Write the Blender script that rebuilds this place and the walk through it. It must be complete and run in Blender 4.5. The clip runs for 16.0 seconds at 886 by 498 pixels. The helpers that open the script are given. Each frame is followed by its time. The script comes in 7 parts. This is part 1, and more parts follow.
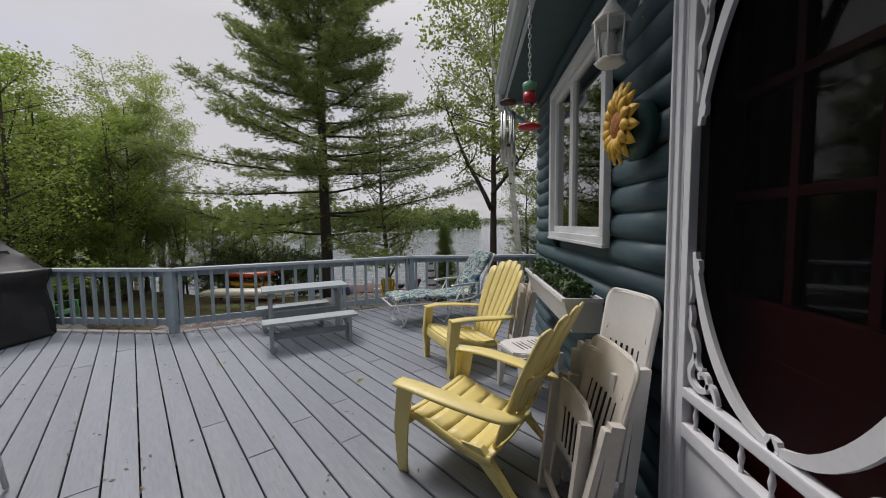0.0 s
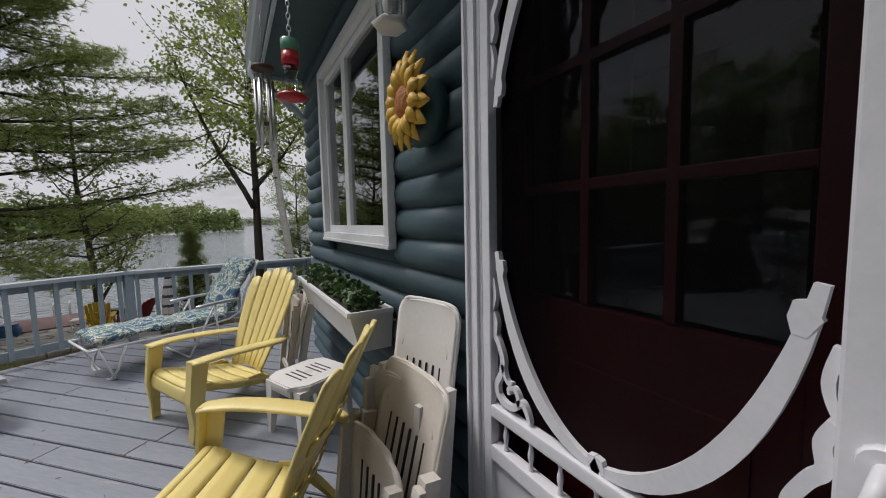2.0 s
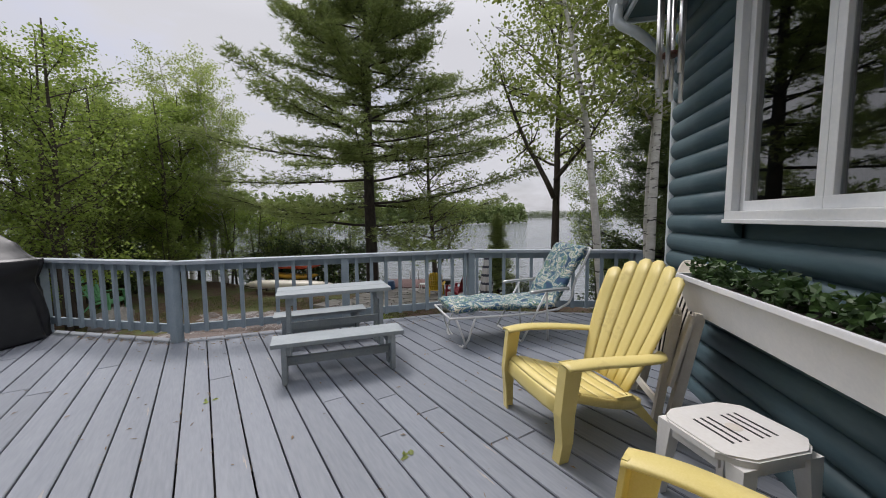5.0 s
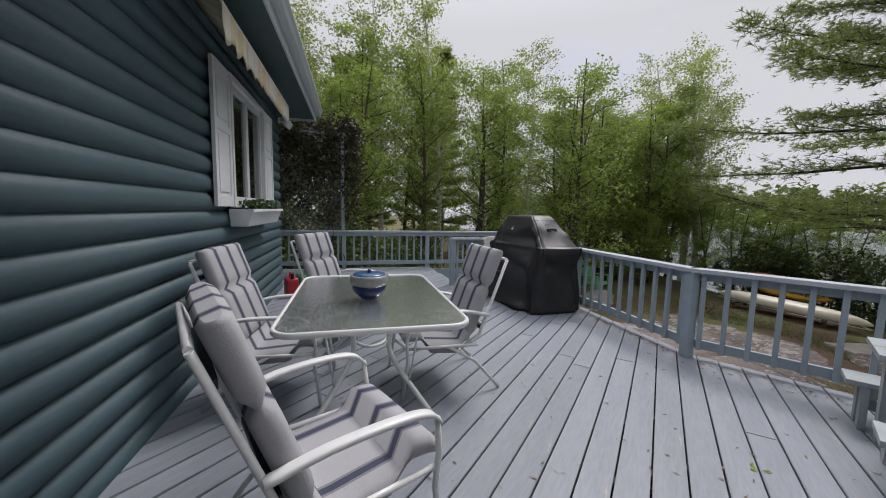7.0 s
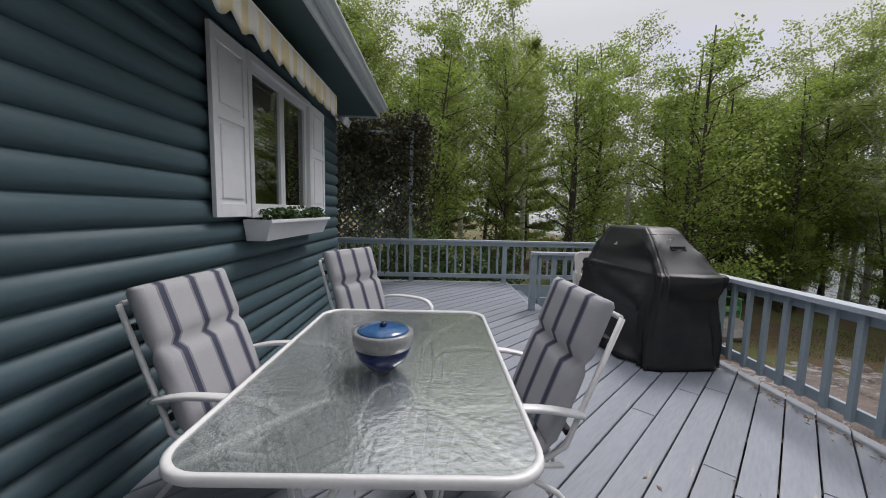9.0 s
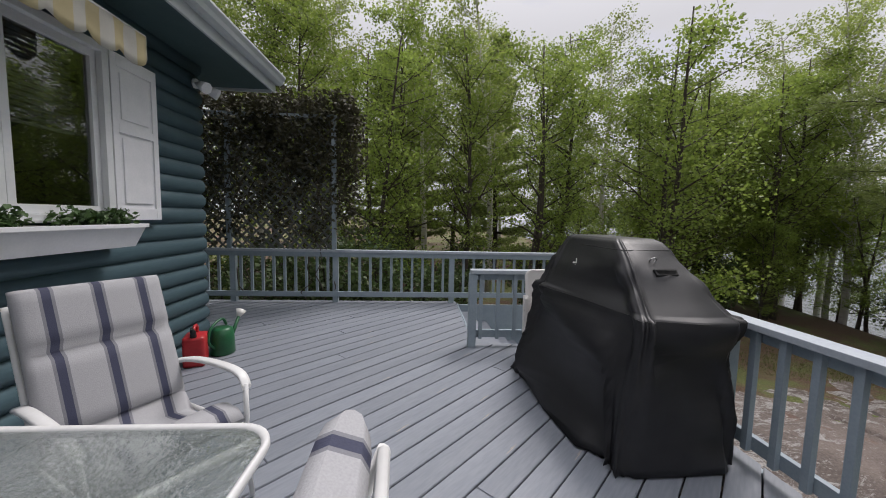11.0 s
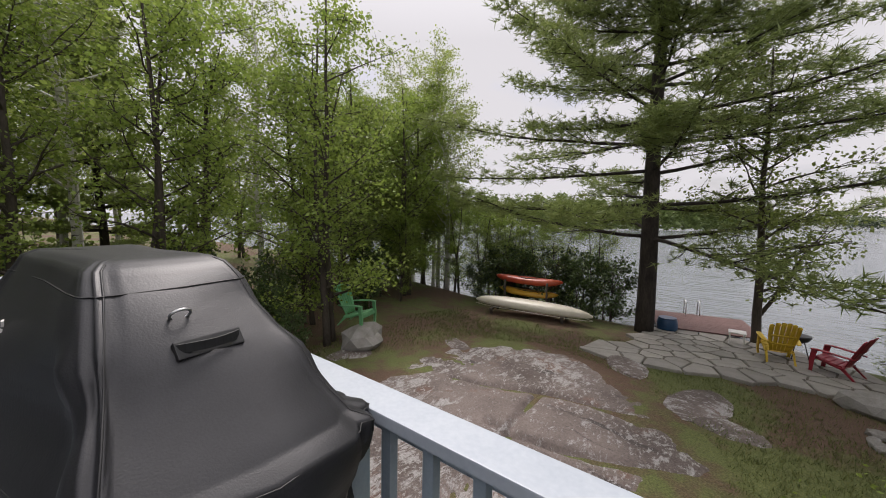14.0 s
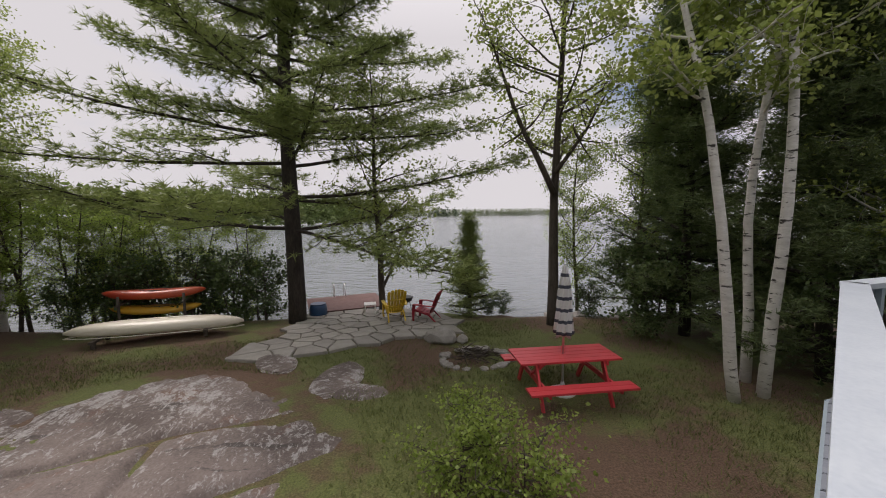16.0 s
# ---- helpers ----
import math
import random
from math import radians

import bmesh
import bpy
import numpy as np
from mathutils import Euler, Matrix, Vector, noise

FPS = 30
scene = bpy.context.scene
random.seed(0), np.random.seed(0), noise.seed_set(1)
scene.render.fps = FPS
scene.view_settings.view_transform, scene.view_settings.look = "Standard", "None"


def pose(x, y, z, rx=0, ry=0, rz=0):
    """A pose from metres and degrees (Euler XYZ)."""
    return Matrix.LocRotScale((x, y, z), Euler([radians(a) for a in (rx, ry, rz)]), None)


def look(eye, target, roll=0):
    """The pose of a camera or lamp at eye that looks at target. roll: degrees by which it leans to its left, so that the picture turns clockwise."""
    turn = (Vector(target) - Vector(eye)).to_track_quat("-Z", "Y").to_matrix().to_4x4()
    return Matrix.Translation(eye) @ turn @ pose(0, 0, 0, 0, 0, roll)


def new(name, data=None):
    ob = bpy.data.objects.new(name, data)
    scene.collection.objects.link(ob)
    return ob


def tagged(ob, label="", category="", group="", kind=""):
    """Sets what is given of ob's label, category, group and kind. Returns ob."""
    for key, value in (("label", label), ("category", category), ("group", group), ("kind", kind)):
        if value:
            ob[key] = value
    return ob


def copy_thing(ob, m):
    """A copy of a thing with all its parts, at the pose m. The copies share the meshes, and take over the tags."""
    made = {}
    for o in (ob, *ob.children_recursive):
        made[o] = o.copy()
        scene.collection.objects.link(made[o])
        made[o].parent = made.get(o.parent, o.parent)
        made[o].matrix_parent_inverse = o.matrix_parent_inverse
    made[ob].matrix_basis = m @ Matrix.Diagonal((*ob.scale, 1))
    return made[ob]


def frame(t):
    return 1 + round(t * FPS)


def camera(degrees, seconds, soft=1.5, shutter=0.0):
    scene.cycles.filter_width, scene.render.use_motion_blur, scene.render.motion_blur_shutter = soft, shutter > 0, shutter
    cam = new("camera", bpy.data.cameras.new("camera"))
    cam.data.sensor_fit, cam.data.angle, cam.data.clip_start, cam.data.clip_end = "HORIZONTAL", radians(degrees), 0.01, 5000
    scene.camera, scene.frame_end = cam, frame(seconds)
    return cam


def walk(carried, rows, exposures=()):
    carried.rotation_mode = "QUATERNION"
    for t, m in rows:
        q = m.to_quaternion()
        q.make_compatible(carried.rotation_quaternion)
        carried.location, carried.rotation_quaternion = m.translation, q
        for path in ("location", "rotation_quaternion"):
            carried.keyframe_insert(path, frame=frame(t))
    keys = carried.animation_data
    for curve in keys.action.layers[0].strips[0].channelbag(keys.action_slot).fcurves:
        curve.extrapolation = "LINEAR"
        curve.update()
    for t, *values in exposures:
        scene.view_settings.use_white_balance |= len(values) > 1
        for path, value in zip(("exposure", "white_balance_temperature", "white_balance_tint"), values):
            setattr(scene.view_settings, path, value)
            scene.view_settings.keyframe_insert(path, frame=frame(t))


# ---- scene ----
cam = camera(101.3, 16.0, soft=1.0)
PATH = [
    (0, (0.412, -0.108, 1.505), (0.258, 1.881, 1.367), -0.6),
    (0.5, (0.351, 0.059, 1.523), (0.538, 2.045, 1.379), -0.3),
    (1, (0.334, 0.175, 1.542), (1.032, 2.043, 1.389), -1.0),
    (1.5, (0.406, 0.283, 1.532), (1.311, 2.06, 1.375), -1.3),
    (2, (0.5, 0.407, 1.497), (1.502, 2.13, 1.338), -1.2),
    (2.5, (0.522, 0.68, 1.43), (1.61, 2.349, 1.258), -1.3),
    (3, (0.512, 0.962, 1.408), (1.643, 2.6, 1.217), -1.3),
    (3.5, (0.509, 1.166, 1.404), (1.505, 2.889, 1.205), -1.3),
    (4, (0.424, 1.278, 1.395), (0.991, 3.186, 1.201), -1.7),
    (4.5, (0.19, 1.325, 1.38), (0.298, 3.315, 1.211), -0.8),
    (5, (-0.055, 1.318, 1.382), (-0.448, 3.272, 1.21), -0.4),
    (5.2, (-0.121, 1.298, 1.384), (-0.714, 3.2, 1.208), -0.3),
    (7.3, (-1.05, 1.322, 1.449), (-3.011, 1.651, 1.235), 1.3),
    (7.5, (-1.164, 1.375, 1.448), (-3.133, 1.649, 1.234), 1.3),
    (8, (-1.491, 1.514, 1.469), (-3.476, 1.615, 1.248), 1.1),
    (8.2, (-1.584, 1.556, 1.479), (-3.57, 1.608, 1.254), 1.2),
    (10.3, (-2.958, 2.218, 1.544), (-4.948, 2.241, 1.35), 1.4),
    (10.5, (-3.114, 2.358, 1.537), (-5.105, 2.416, 1.359), 1.3),
    (11, (-3.467, 2.557, 1.527), (-5.454, 2.691, 1.351), 1.3),
    (11.5, (-3.785, 2.712, 1.52), (-5.766, 2.917, 1.339), 1.3),
    (12, (-4.056, 2.931, 1.51), (-5.975, 3.468, 1.337), 1.4),
    (12.5, (-4.238, 3.191, 1.526), (-6.01, 4.102, 1.36), 1.3),
    (13, (-4.389, 3.419, 1.537), (-6.03, 4.551, 1.371), 1.3),
    (13.5, (-4.605, 3.632, 1.546), (-6.068, 4.986, 1.381), 1.1),
    (14, (-4.691, 3.849, 1.543), (-5.917, 5.42, 1.368), 1.1),
    (14.5, (-4.452, 4.159, 1.588), (-5.462, 5.876, 1.404), 0.6),
    (15, (-4.302, 4.372, 1.52), (-4.979, 6.246, 1.347), 0.1),
    (15.5, (-4.299, 4.463, 1.471), (-4.423, 6.452, 1.303), 0.0),
    (16, (-4.169, 4.545, 1.437), (-3.78, 6.499, 1.252), -0.5),
]
walk(cam, [(t, look(eye, target, roll)) for t, eye, target, roll in PATH],
     [(0, -0.12, 6450, 15), (1.5, -0.10, 6400, 15), (3.5, -0.02, 6250, 15), (5, 0.0, 6300, 15), (8, 0.0, 6300, 15), (12, 0.05, 6450, 16), (14.5, 0.18, 6550, 17), (15.5, 0.12, 6600, 17), (16, 0.05, 6650, 18)])

# ---- light: bright overcast sky over the lake, soft sun behind cloud ----
world = bpy.data.worlds.new("overcast")
scene.world = world
world.use_nodes = True
wn, wl = world.node_tree.nodes, world.node_tree.links
sky = wn.new("ShaderNodeTexSky")
sky.sky_type, sky.sun_disc = "NISHITA", False
sky.sun_elevation, sky.sun_rotation = radians(58), radians(-45)
sky.air_density, sky.dust_density, sky.ozone_density = 1.0, 4.0, 1.0
cloud_at = wn.new("ShaderNodeTexCoord")
cloud_map = wn.new("ShaderNodeMapping")
cloud_map.inputs["Scale"].default_value = (1.0, 1.0, 2.6)
cloud = wn.new("ShaderNodeTexNoise")
cloud.inputs["Scale"].default_value, cloud.inputs["Detail"].default_value = 2.2, 6
ramp = wn.new("ShaderNodeValToRGB")
ramp.color_ramp.elements[0].position, ramp.color_ramp.elements[1].position = 0.27, 0.42
mixer = wn.new("ShaderNodeMix")
mixer.data_type = "RGBA"
wl.new(cloud_at.outputs["Generated"], cloud_map.inputs["Vector"])
wl.new(cloud_map.outputs["Vector"], cloud.inputs["Vector"])
wl.new(cloud.outputs["Fac"], ramp.inputs["Fac"])
wl.new(ramp.outputs["Color"], mixer.inputs["Factor"])
# an overcast sky is about twice as bright overhead as near the horizon
split = wn.new("ShaderNodeSeparateXYZ")
lift = wn.new("ShaderNodeMapRange")
lift.inputs["From Min"].default_value, lift.inputs["From Max"].default_value = 0.42, 1.0
lift.inputs["To Min"].default_value, lift.inputs["To Max"].default_value = 1.0, 2.1
overhead = wn.new("ShaderNodeVectorMath")
overhead.operation = "SCALE"
overhead.inputs[0].default_value = (6.6, 6.65, 6.75)
wl.new(cloud_at.outputs["Generated"], split.inputs["Vector"])
wl.new(split.outputs["Z"], lift.inputs["Value"])
wl.new(lift.outputs["Result"], overhead.inputs["Scale"])
wl.new(overhead.outputs["Vector"], mixer.inputs["B"])
wl.new(sky.outputs["Color"], mixer.inputs["A"])
wl.new(mixer.outputs["Result"], wn["Background"].inputs["Color"])
wn["Background"].inputs["Strength"].default_value = 0.1

sun = new("sun", bpy.data.lights.new("sun", "SUN"))
sun.data.energy, sun.data.angle, sun.data.color = 2.3, radians(20), (1.0, 0.96, 0.9)
sun.matrix_world = look((-15, 15, 34), (0, 0, 0))


# ---- materials ----
def rgb(c):
    return (*c, 1)


def surface(name, a, b, scale=6.0, rough=0.6, bump=0.15, grain=0.0, stretch=(1, 1, 1), metal=0.0, spot=None, spot_scale=3.0, spot_at=0.62, vary=0.0, coat=0.0, fine=60.0):
    """Two mixed tones at two scales, fine relief, and optional worn spots of a third tone."""
    m = bpy.data.materials.new(name)
    m.use_nodes = True
    n, l = m.node_tree.nodes, m.node_tree.links
    out = n["Principled BSDF"]
    out.inputs["Roughness"].default_value, out.inputs["Metallic"].default_value = rough, metal
    out.inputs["Coat Weight"].default_value = coat
    at = n.new("ShaderNodeTexCoord")
    place = n.new("ShaderNodeMapping")
    place.inputs["Scale"].default_value = stretch
    l.new(at.outputs["Object"], place.inputs["Vector"])
    big = n.new("ShaderNodeTexNoise")
    big.inputs["Scale"].default_value, big.inputs["Detail"].default_value = scale, 5
    small = n.new("ShaderNodeTexNoise")
    small.inputs["Scale"].default_value, small.inputs["Detail"].default_value = fine, 3
    for t in (big, small):
        l.new(place.outputs["Vector"], t.inputs["Vector"])
    both = n.new("ShaderNodeMath")
    both.operation = "MULTIPLY_ADD"
    both.inputs[1].default_value, both.inputs[2].default_value = 0.45, 0.0
    add = n.new("ShaderNodeMath")
    add.operation = "MULTIPLY_ADD"
    add.inputs[1].default_value = 0.6
    l.new(small.outputs["Fac"], both.inputs[0])
    l.new(big.outputs["Fac"], add.inputs[0])
    l.new(both.outputs[0], add.inputs[2])
    span = n.new("ShaderNodeMapRange")
    span.inputs["From Min"].default_value, span.inputs["From Max"].default_value = 0.38, 0.68
    l.new(add.outputs[0], span.inputs["Value"])
    mix = n.new("ShaderNodeMix")
    mix.data_type = "RGBA"
    mix.inputs["A"].default_value, mix.inputs["B"].default_value = rgb(a), rgb(b)
    l.new(span.outputs["Result"], mix.inputs["Factor"])
    colour = mix.outputs["Result"]
    if spot:
        st = n.new("ShaderNodeTexNoise")
        st.inputs["Scale"].default_value, st.inputs["Detail"].default_value = spot_scale, 8
        st.inputs["Roughness"].default_value = 0.65
        l.new(place.outputs["Vector"], st.inputs["Vector"])
        cut = n.new("ShaderNodeMapRange")
        cut.inputs["From Min"].default_value, cut.inputs["From Max"].default_value = spot_at, spot_at + 0.04
        l.new(st.outputs["Fac"], cut.inputs["Value"])
        mix2 = n.new("ShaderNodeMix")
        mix2.data_type = "RGBA"
        mix2.inputs["B"].default_value = rgb(spot)
        l.new(cut.outputs["Result"], mix2.inputs["Factor"])
        l.new(colour, mix2.inputs["A"])
        colour = mix2.outputs["Result"]
    if vary:
        info = n.new("ShaderNodeObjectInfo")
        hsv = n.new("ShaderNodeHueSaturation")
        vr = n.new("ShaderNodeMapRange")
        vr.inputs["To Min"].default_value, vr.inputs["To Max"].default_value = 1 - vary, 1 + vary
        l.new(info.outputs["Random"], vr.inputs["Value"])
        l.new(vr.outputs["Result"], hsv.inputs["Value"])
        l.new(colour, hsv.inputs["Color"])
        colour = hsv.outputs["Color"]
    l.new(colour, out.inputs["Base Color"])
    if bump:
        bp = n.new("ShaderNodeBump")
        bp.inputs["Strength"].default_value, bp.inputs["Distance"].default_value = bump, 0.01
        l.new(add.outputs[0], bp.inputs["Height"])
        l.new(bp.outputs["Normal"], out.inputs["Normal"])
    return m


def granite():
    """Bare brown granite: broad tone drifts, rusty stains, and crusts of pale lichen of many sizes that thin out in places."""
    m = bpy.data.materials.new("lichen_granite")
    m.use_nodes = True
    n, l = m.node_tree.nodes, m.node_tree.links
    out = n["Principled BSDF"]
    out.inputs["Roughness"].default_value = 0.88
    at = n.new("ShaderNodeTexCoord")

    def cloud(scale, detail, rough=0.55, stretch=(1, 1, 1), warp=0.0):
        mp = n.new("ShaderNodeMapping")
        mp.inputs["Scale"].default_value = stretch
        mp.inputs["Rotation"].default_value = (0, 0, 0.5)
        l.new(at.outputs["Object"], mp.inputs["Vector"])
        t = n.new("ShaderNodeTexNoise")
        t.inputs["Scale"].default_value, t.inputs["Detail"].default_value = scale, detail
        t.inputs["Roughness"].default_value, t.inputs["Distortion"].default_value = rough, warp
        l.new(mp.outputs["Vector"], t.inputs["Vector"])
        return t.outputs["Fac"]

    def span(v, lo, hi, a=0.0, b=1.0):
        r = n.new("ShaderNodeMapRange")
        for k, x in zip(("From Min", "From Max", "To Min", "To Max"), (lo, hi, a, b)):
            r.inputs[k].default_value = x
        l.new(v, r.inputs["Value"])
        return r.outputs["Result"]

    def calc(op, a, b):
        r = n.new("ShaderNodeMath")
        r.operation = op
        l.new(a, r.inputs[0])
        if isinstance(b, float):
            r.inputs[1].default_value = b
        else:
            l.new(b, r.inputs[1])
        return r.outputs[0]

    def lay(under, over, fac):
        r = n.new("ShaderNodeMix")
        r.data_type = "RGBA"
        for k, c in (("A", under), ("B", over)):
            if isinstance(c, tuple):
                r.inputs[k].default_value = rgb(c)
            else:
                l.new(c, r.inputs[k])
        l.new(fac, r.inputs["Factor"])
        return r.outputs["Result"]

    drift, grit, speck = cloud(0.55, 4), cloud(28, 4, 0.7), cloud(16, 8, 0.7, (1, 0.55, 1), 0.4)
    patch = cloud(5.0, 9, 0.74, (1, 0.5, 1), 0.5)
    base = lay((0.082, 0.064, 0.056), (0.20, 0.162, 0.146), span(calc("ADD", calc("MULTIPLY", grit, 0.4), calc("MULTIPLY", drift, 0.6)), 0.40, 0.60))
    base = lay(base, (0.15, 0.07, 0.04), span(cloud(1.3, 6, 0.6), 0.60, 0.72, 0.0, 0.75))
    base = lay(base, (0.045, 0.04, 0.036), span(cloud(1.9, 7, 0.68, (0.4, 1.5, 1), 0.5), 0.60, 0.66, 0.0, 0.8))
    amount = span(cloud(0.33, 3), 0.35, 0.65, -0.05, 0.05)
    crust = calc("MAXIMUM", span(calc("ADD", patch, amount), 0.515, 0.57), span(calc("ADD", speck, amount), 0.55, 0.60))
    pale = lay((0.25, 0.235, 0.225), (0.44, 0.425, 0.41), span(grit, 0.35, 0.65))
    l.new(lay(base, pale, calc("MULTIPLY", crust, 0.85)), out.inputs["Base Color"])
    bp = n.new("ShaderNodeBump")
    bp.inputs["Strength"].default_value, bp.inputs["Distance"].default_value = 0.9, 0.02
    l.new(calc("ADD", calc("ADD", patch, calc("MULTIPLY", grit, 0.35)), calc("MULTIPLY", crust, 0.1)), bp.inputs["Height"])
    l.new(bp.outputs["Normal"], out.inputs["Normal"])
    return m


def leafy(name, a, b, through_light=0.35, rough=0.5):
    """Leaf tissue: every leaf its own tone, light passing through it."""
    m = bpy.data.materials.new(name)
    m.use_nodes = True
    n, l = m.node_tree.nodes, m.node_tree.links
    out = n["Principled BSDF"]
    out.inputs["Roughness"].default_value = rough
    geo = n.new("ShaderNodeNewGeometry")
    info = n.new("ShaderNodeObjectInfo")
    mix = n.new("ShaderNodeMix")
    mix.data_type = "RGBA"
    mix.inputs["A"].default_value, mix.inputs["B"].default_value = rgb(a), rgb(b)
    l.new(geo.outputs["Random Per Island"], mix.inputs["Factor"])
    hsv = n.new("ShaderNodeHueSaturation")
    vr = n.new("ShaderNodeMapRange")
    vr.inputs["To Min"].default_value, vr.inputs["To Max"].default_value = 0.8, 1.2
    l.new(info.outputs["Random"], vr.inputs["Value"])
    l.new(vr.outputs["Result"], hsv.inputs["Value"])
    l.new(mix.outputs["Result"], hsv.inputs["Color"])
    l.new(hsv.outputs["Color"], out.inputs["Base Color"])
    tr = n.new("ShaderNodeBsdfTranslucent")
    l.new(hsv.outputs["Color"], tr.inputs["Color"])
    sh = n.new("ShaderNodeMixShader")
    sh.inputs["Fac"].default_value = through_light
    l.new(out.outputs["BSDF"], sh.inputs[1])
    l.new(tr.outputs["BSDF"], sh.inputs[2])
    l.new(sh.outputs["Shader"], n["Material Output"].inputs["Surface"])
    return m


def glassy(name, tint=(0.9, 0.95, 0.95), rough=0.0, sheen=0.09, bump=0.0, haze=0.0):
    """A thin pane: clear with a mirror sheen; haze: the share of light that a textured pane scatters."""
    m = bpy.data.materials.new(name)
    m.use_nodes = True
    n, l = m.node_tree.nodes, m.node_tree.links
    n.remove(n["Principled BSDF"])
    t = n.new("ShaderNodeBsdfTransparent")
    t.inputs["Color"].default_value = rgb(tint)
    g = n.new("ShaderNodeBsdfGlossy")
    g.inputs["Roughness"].default_value = rough
    f = n.new("ShaderNodeLayerWeight")
    f.inputs["Blend"].default_value = 0.5
    p = n.new("ShaderNodeMath")
    p.operation = "POWER"
    p.inputs[1].default_value = 3.2
    q = n.new("ShaderNodeMath")
    q.operation = "MULTIPLY_ADD"
    q.inputs[1].default_value, q.inputs[2].default_value = 0.85, sheen
    l.new(f.outputs["Facing"], p.inputs[0])
    l.new(p.outputs[0], q.inputs[0])
    s = n.new("ShaderNodeMixShader")
    l.new(q.outputs[0], s.inputs["Fac"])
    if bump:
        no = n.new("ShaderNodeTexNoise")
        no.inputs["Scale"].default_value = 38
        at = n.new("ShaderNodeTexCoord")
        l.new(at.outputs["Object"], no.inputs["Vector"])
        bp = n.new("ShaderNodeBump")
        bp.inputs["Strength"].default_value, bp.inputs["Distance"].default_value = bump, 0.006
        l.new(no.outputs["Fac"], bp.inputs["Height"])
        l.new(bp.outputs["Normal"], g.inputs["Normal"])
    if haze:
        d, hz = n.new("ShaderNodeBsdfDiffuse"), n.new("ShaderNodeMixShader")
        d.inputs["Color"].default_value, hz.inputs["Fac"].default_value = (0.62, 0.68, 0.67, 1), haze
        l.new(t.outputs["BSDF"], hz.inputs[1])
        l.new(d.outputs["BSDF"], hz.inputs[2])
        l.new(hz.outputs["Shader"], s.inputs[1])
    else:
        l.new(t.outputs["BSDF"], s.inputs[1])
    l.new(g.outputs["BSDF"], s.inputs[2])
    l.new(s.outputs["Shader"], n["Material Output"].inputs["Surface"])
    return m


def striped(name, base, bands, axis, period, rough=0.8):
    """Woven cloth with stripes across one axis: bands are (from, to, colour) within the period."""
    m = bpy.data.materials.new(name)
    m.use_nodes = True
    n, l = m.node_tree.nodes, m.node_tree.links
    out = n["Principled BSDF"]
    out.inputs["Roughness"].default_value = rough
    at = n.new("ShaderNodeTexCoord")
    sep = n.new("ShaderNodeSeparateXYZ")
    l.new(at.outputs["Object"], sep.inputs["Vector"])
    wrap = n.new("ShaderNodeMath")
    wrap.operation = "PINGPONG"
    wrap.inputs[1].default_value = period / 2
    l.new(sep.outputs[axis], wrap.inputs[0])
    weave = n.new("ShaderNodeTexNoise")
    weave.inputs["Scale"].default_value, weave.inputs["Detail"].default_value = 220, 2
    l.new(at.outputs["Object"], weave.inputs["Vector"])
    colour = None
    for lo, hi, c in bands:
        above = n.new("ShaderNodeMath")
        above.operation = "GREATER_THAN"
        above.inputs[1].default_value = lo
        below = n.new("ShaderNodeMath")
        below.operation = "LESS_THAN"
        below.inputs[1].default_value = hi
        both = n.new("ShaderNodeMath")
        both.operation = "MULTIPLY"
        l.new(wrap.outputs[0], above.inputs[0])
        l.new(wrap.outputs[0], below.inputs[0])
        l.new(above.outputs[0], both.inputs[0])
        l.new(below.outputs[0], both.inputs[1])
        mix = n.new("ShaderNodeMix")
        mix.data_type = "RGBA"
        mix.inputs["A"].default_value, mix.inputs["B"].default_value = rgb(base), rgb(c)
        if colour:
            l.new(colour, mix.inputs["A"])
        l.new(both.outputs[0], mix.inputs["Factor"])
        colour = mix.outputs["Result"]
    dim = n.new("ShaderNodeMix")
    dim.data_type, dim.blend_type = "RGBA", "MULTIPLY"
    dim.inputs["Factor"].default_value = 0.3
    l.new(colour, dim.inputs["A"])
    l.new(weave.outputs["Fac"], dim.inputs["B"])
    l.new(dim.outputs["Result"], out.inputs["Base Color"])
    bp = n.new("ShaderNodeBump")
    bp.inputs["Strength"].default_value, bp.inputs["Distance"].default_value = 0.25, 0.004
    l.new(weave.outputs["Fac"], bp.inputs["Height"])
    l.new(bp.outputs["Normal"], out.inputs["Normal"])
    return m


LONG = (1, 0.08, 1)
M_DECK = surface("painted_deck_grey", (0.182, 0.20, 0.234), (0.25, 0.268, 0.302), 5, 0.5, 0.25, stretch=(1, 0.12, 1), spot=(0.38, 0.33, 0.28), spot_scale=9, spot_at=0.635, vary=0.07)
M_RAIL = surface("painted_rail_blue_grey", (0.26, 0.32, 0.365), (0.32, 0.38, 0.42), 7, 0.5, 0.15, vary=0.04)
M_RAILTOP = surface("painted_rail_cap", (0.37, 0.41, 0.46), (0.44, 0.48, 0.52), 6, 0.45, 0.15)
M_BENCH = surface("painted_bench_grey", (0.28, 0.315, 0.335), (0.35, 0.385, 0.40), 8, 0.55, 0.2)
M_SIDING = surface("teal_log_siding", (0.045, 0.086, 0.106), (0.065, 0.112, 0.131), 5, 0.58, 0.12, stretch=(0.2, 0.2, 1), vary=0.05)
M_SOFFIT = surface("teal_soffit", (0.055, 0.095, 0.10), (0.07, 0.115, 0.12), 6, 0.5, 0.1)
M_WHITE = surface("white_paint", (0.72, 0.73, 0.76), (0.79, 0.79, 0.82), 9, 0.4, 0.06)
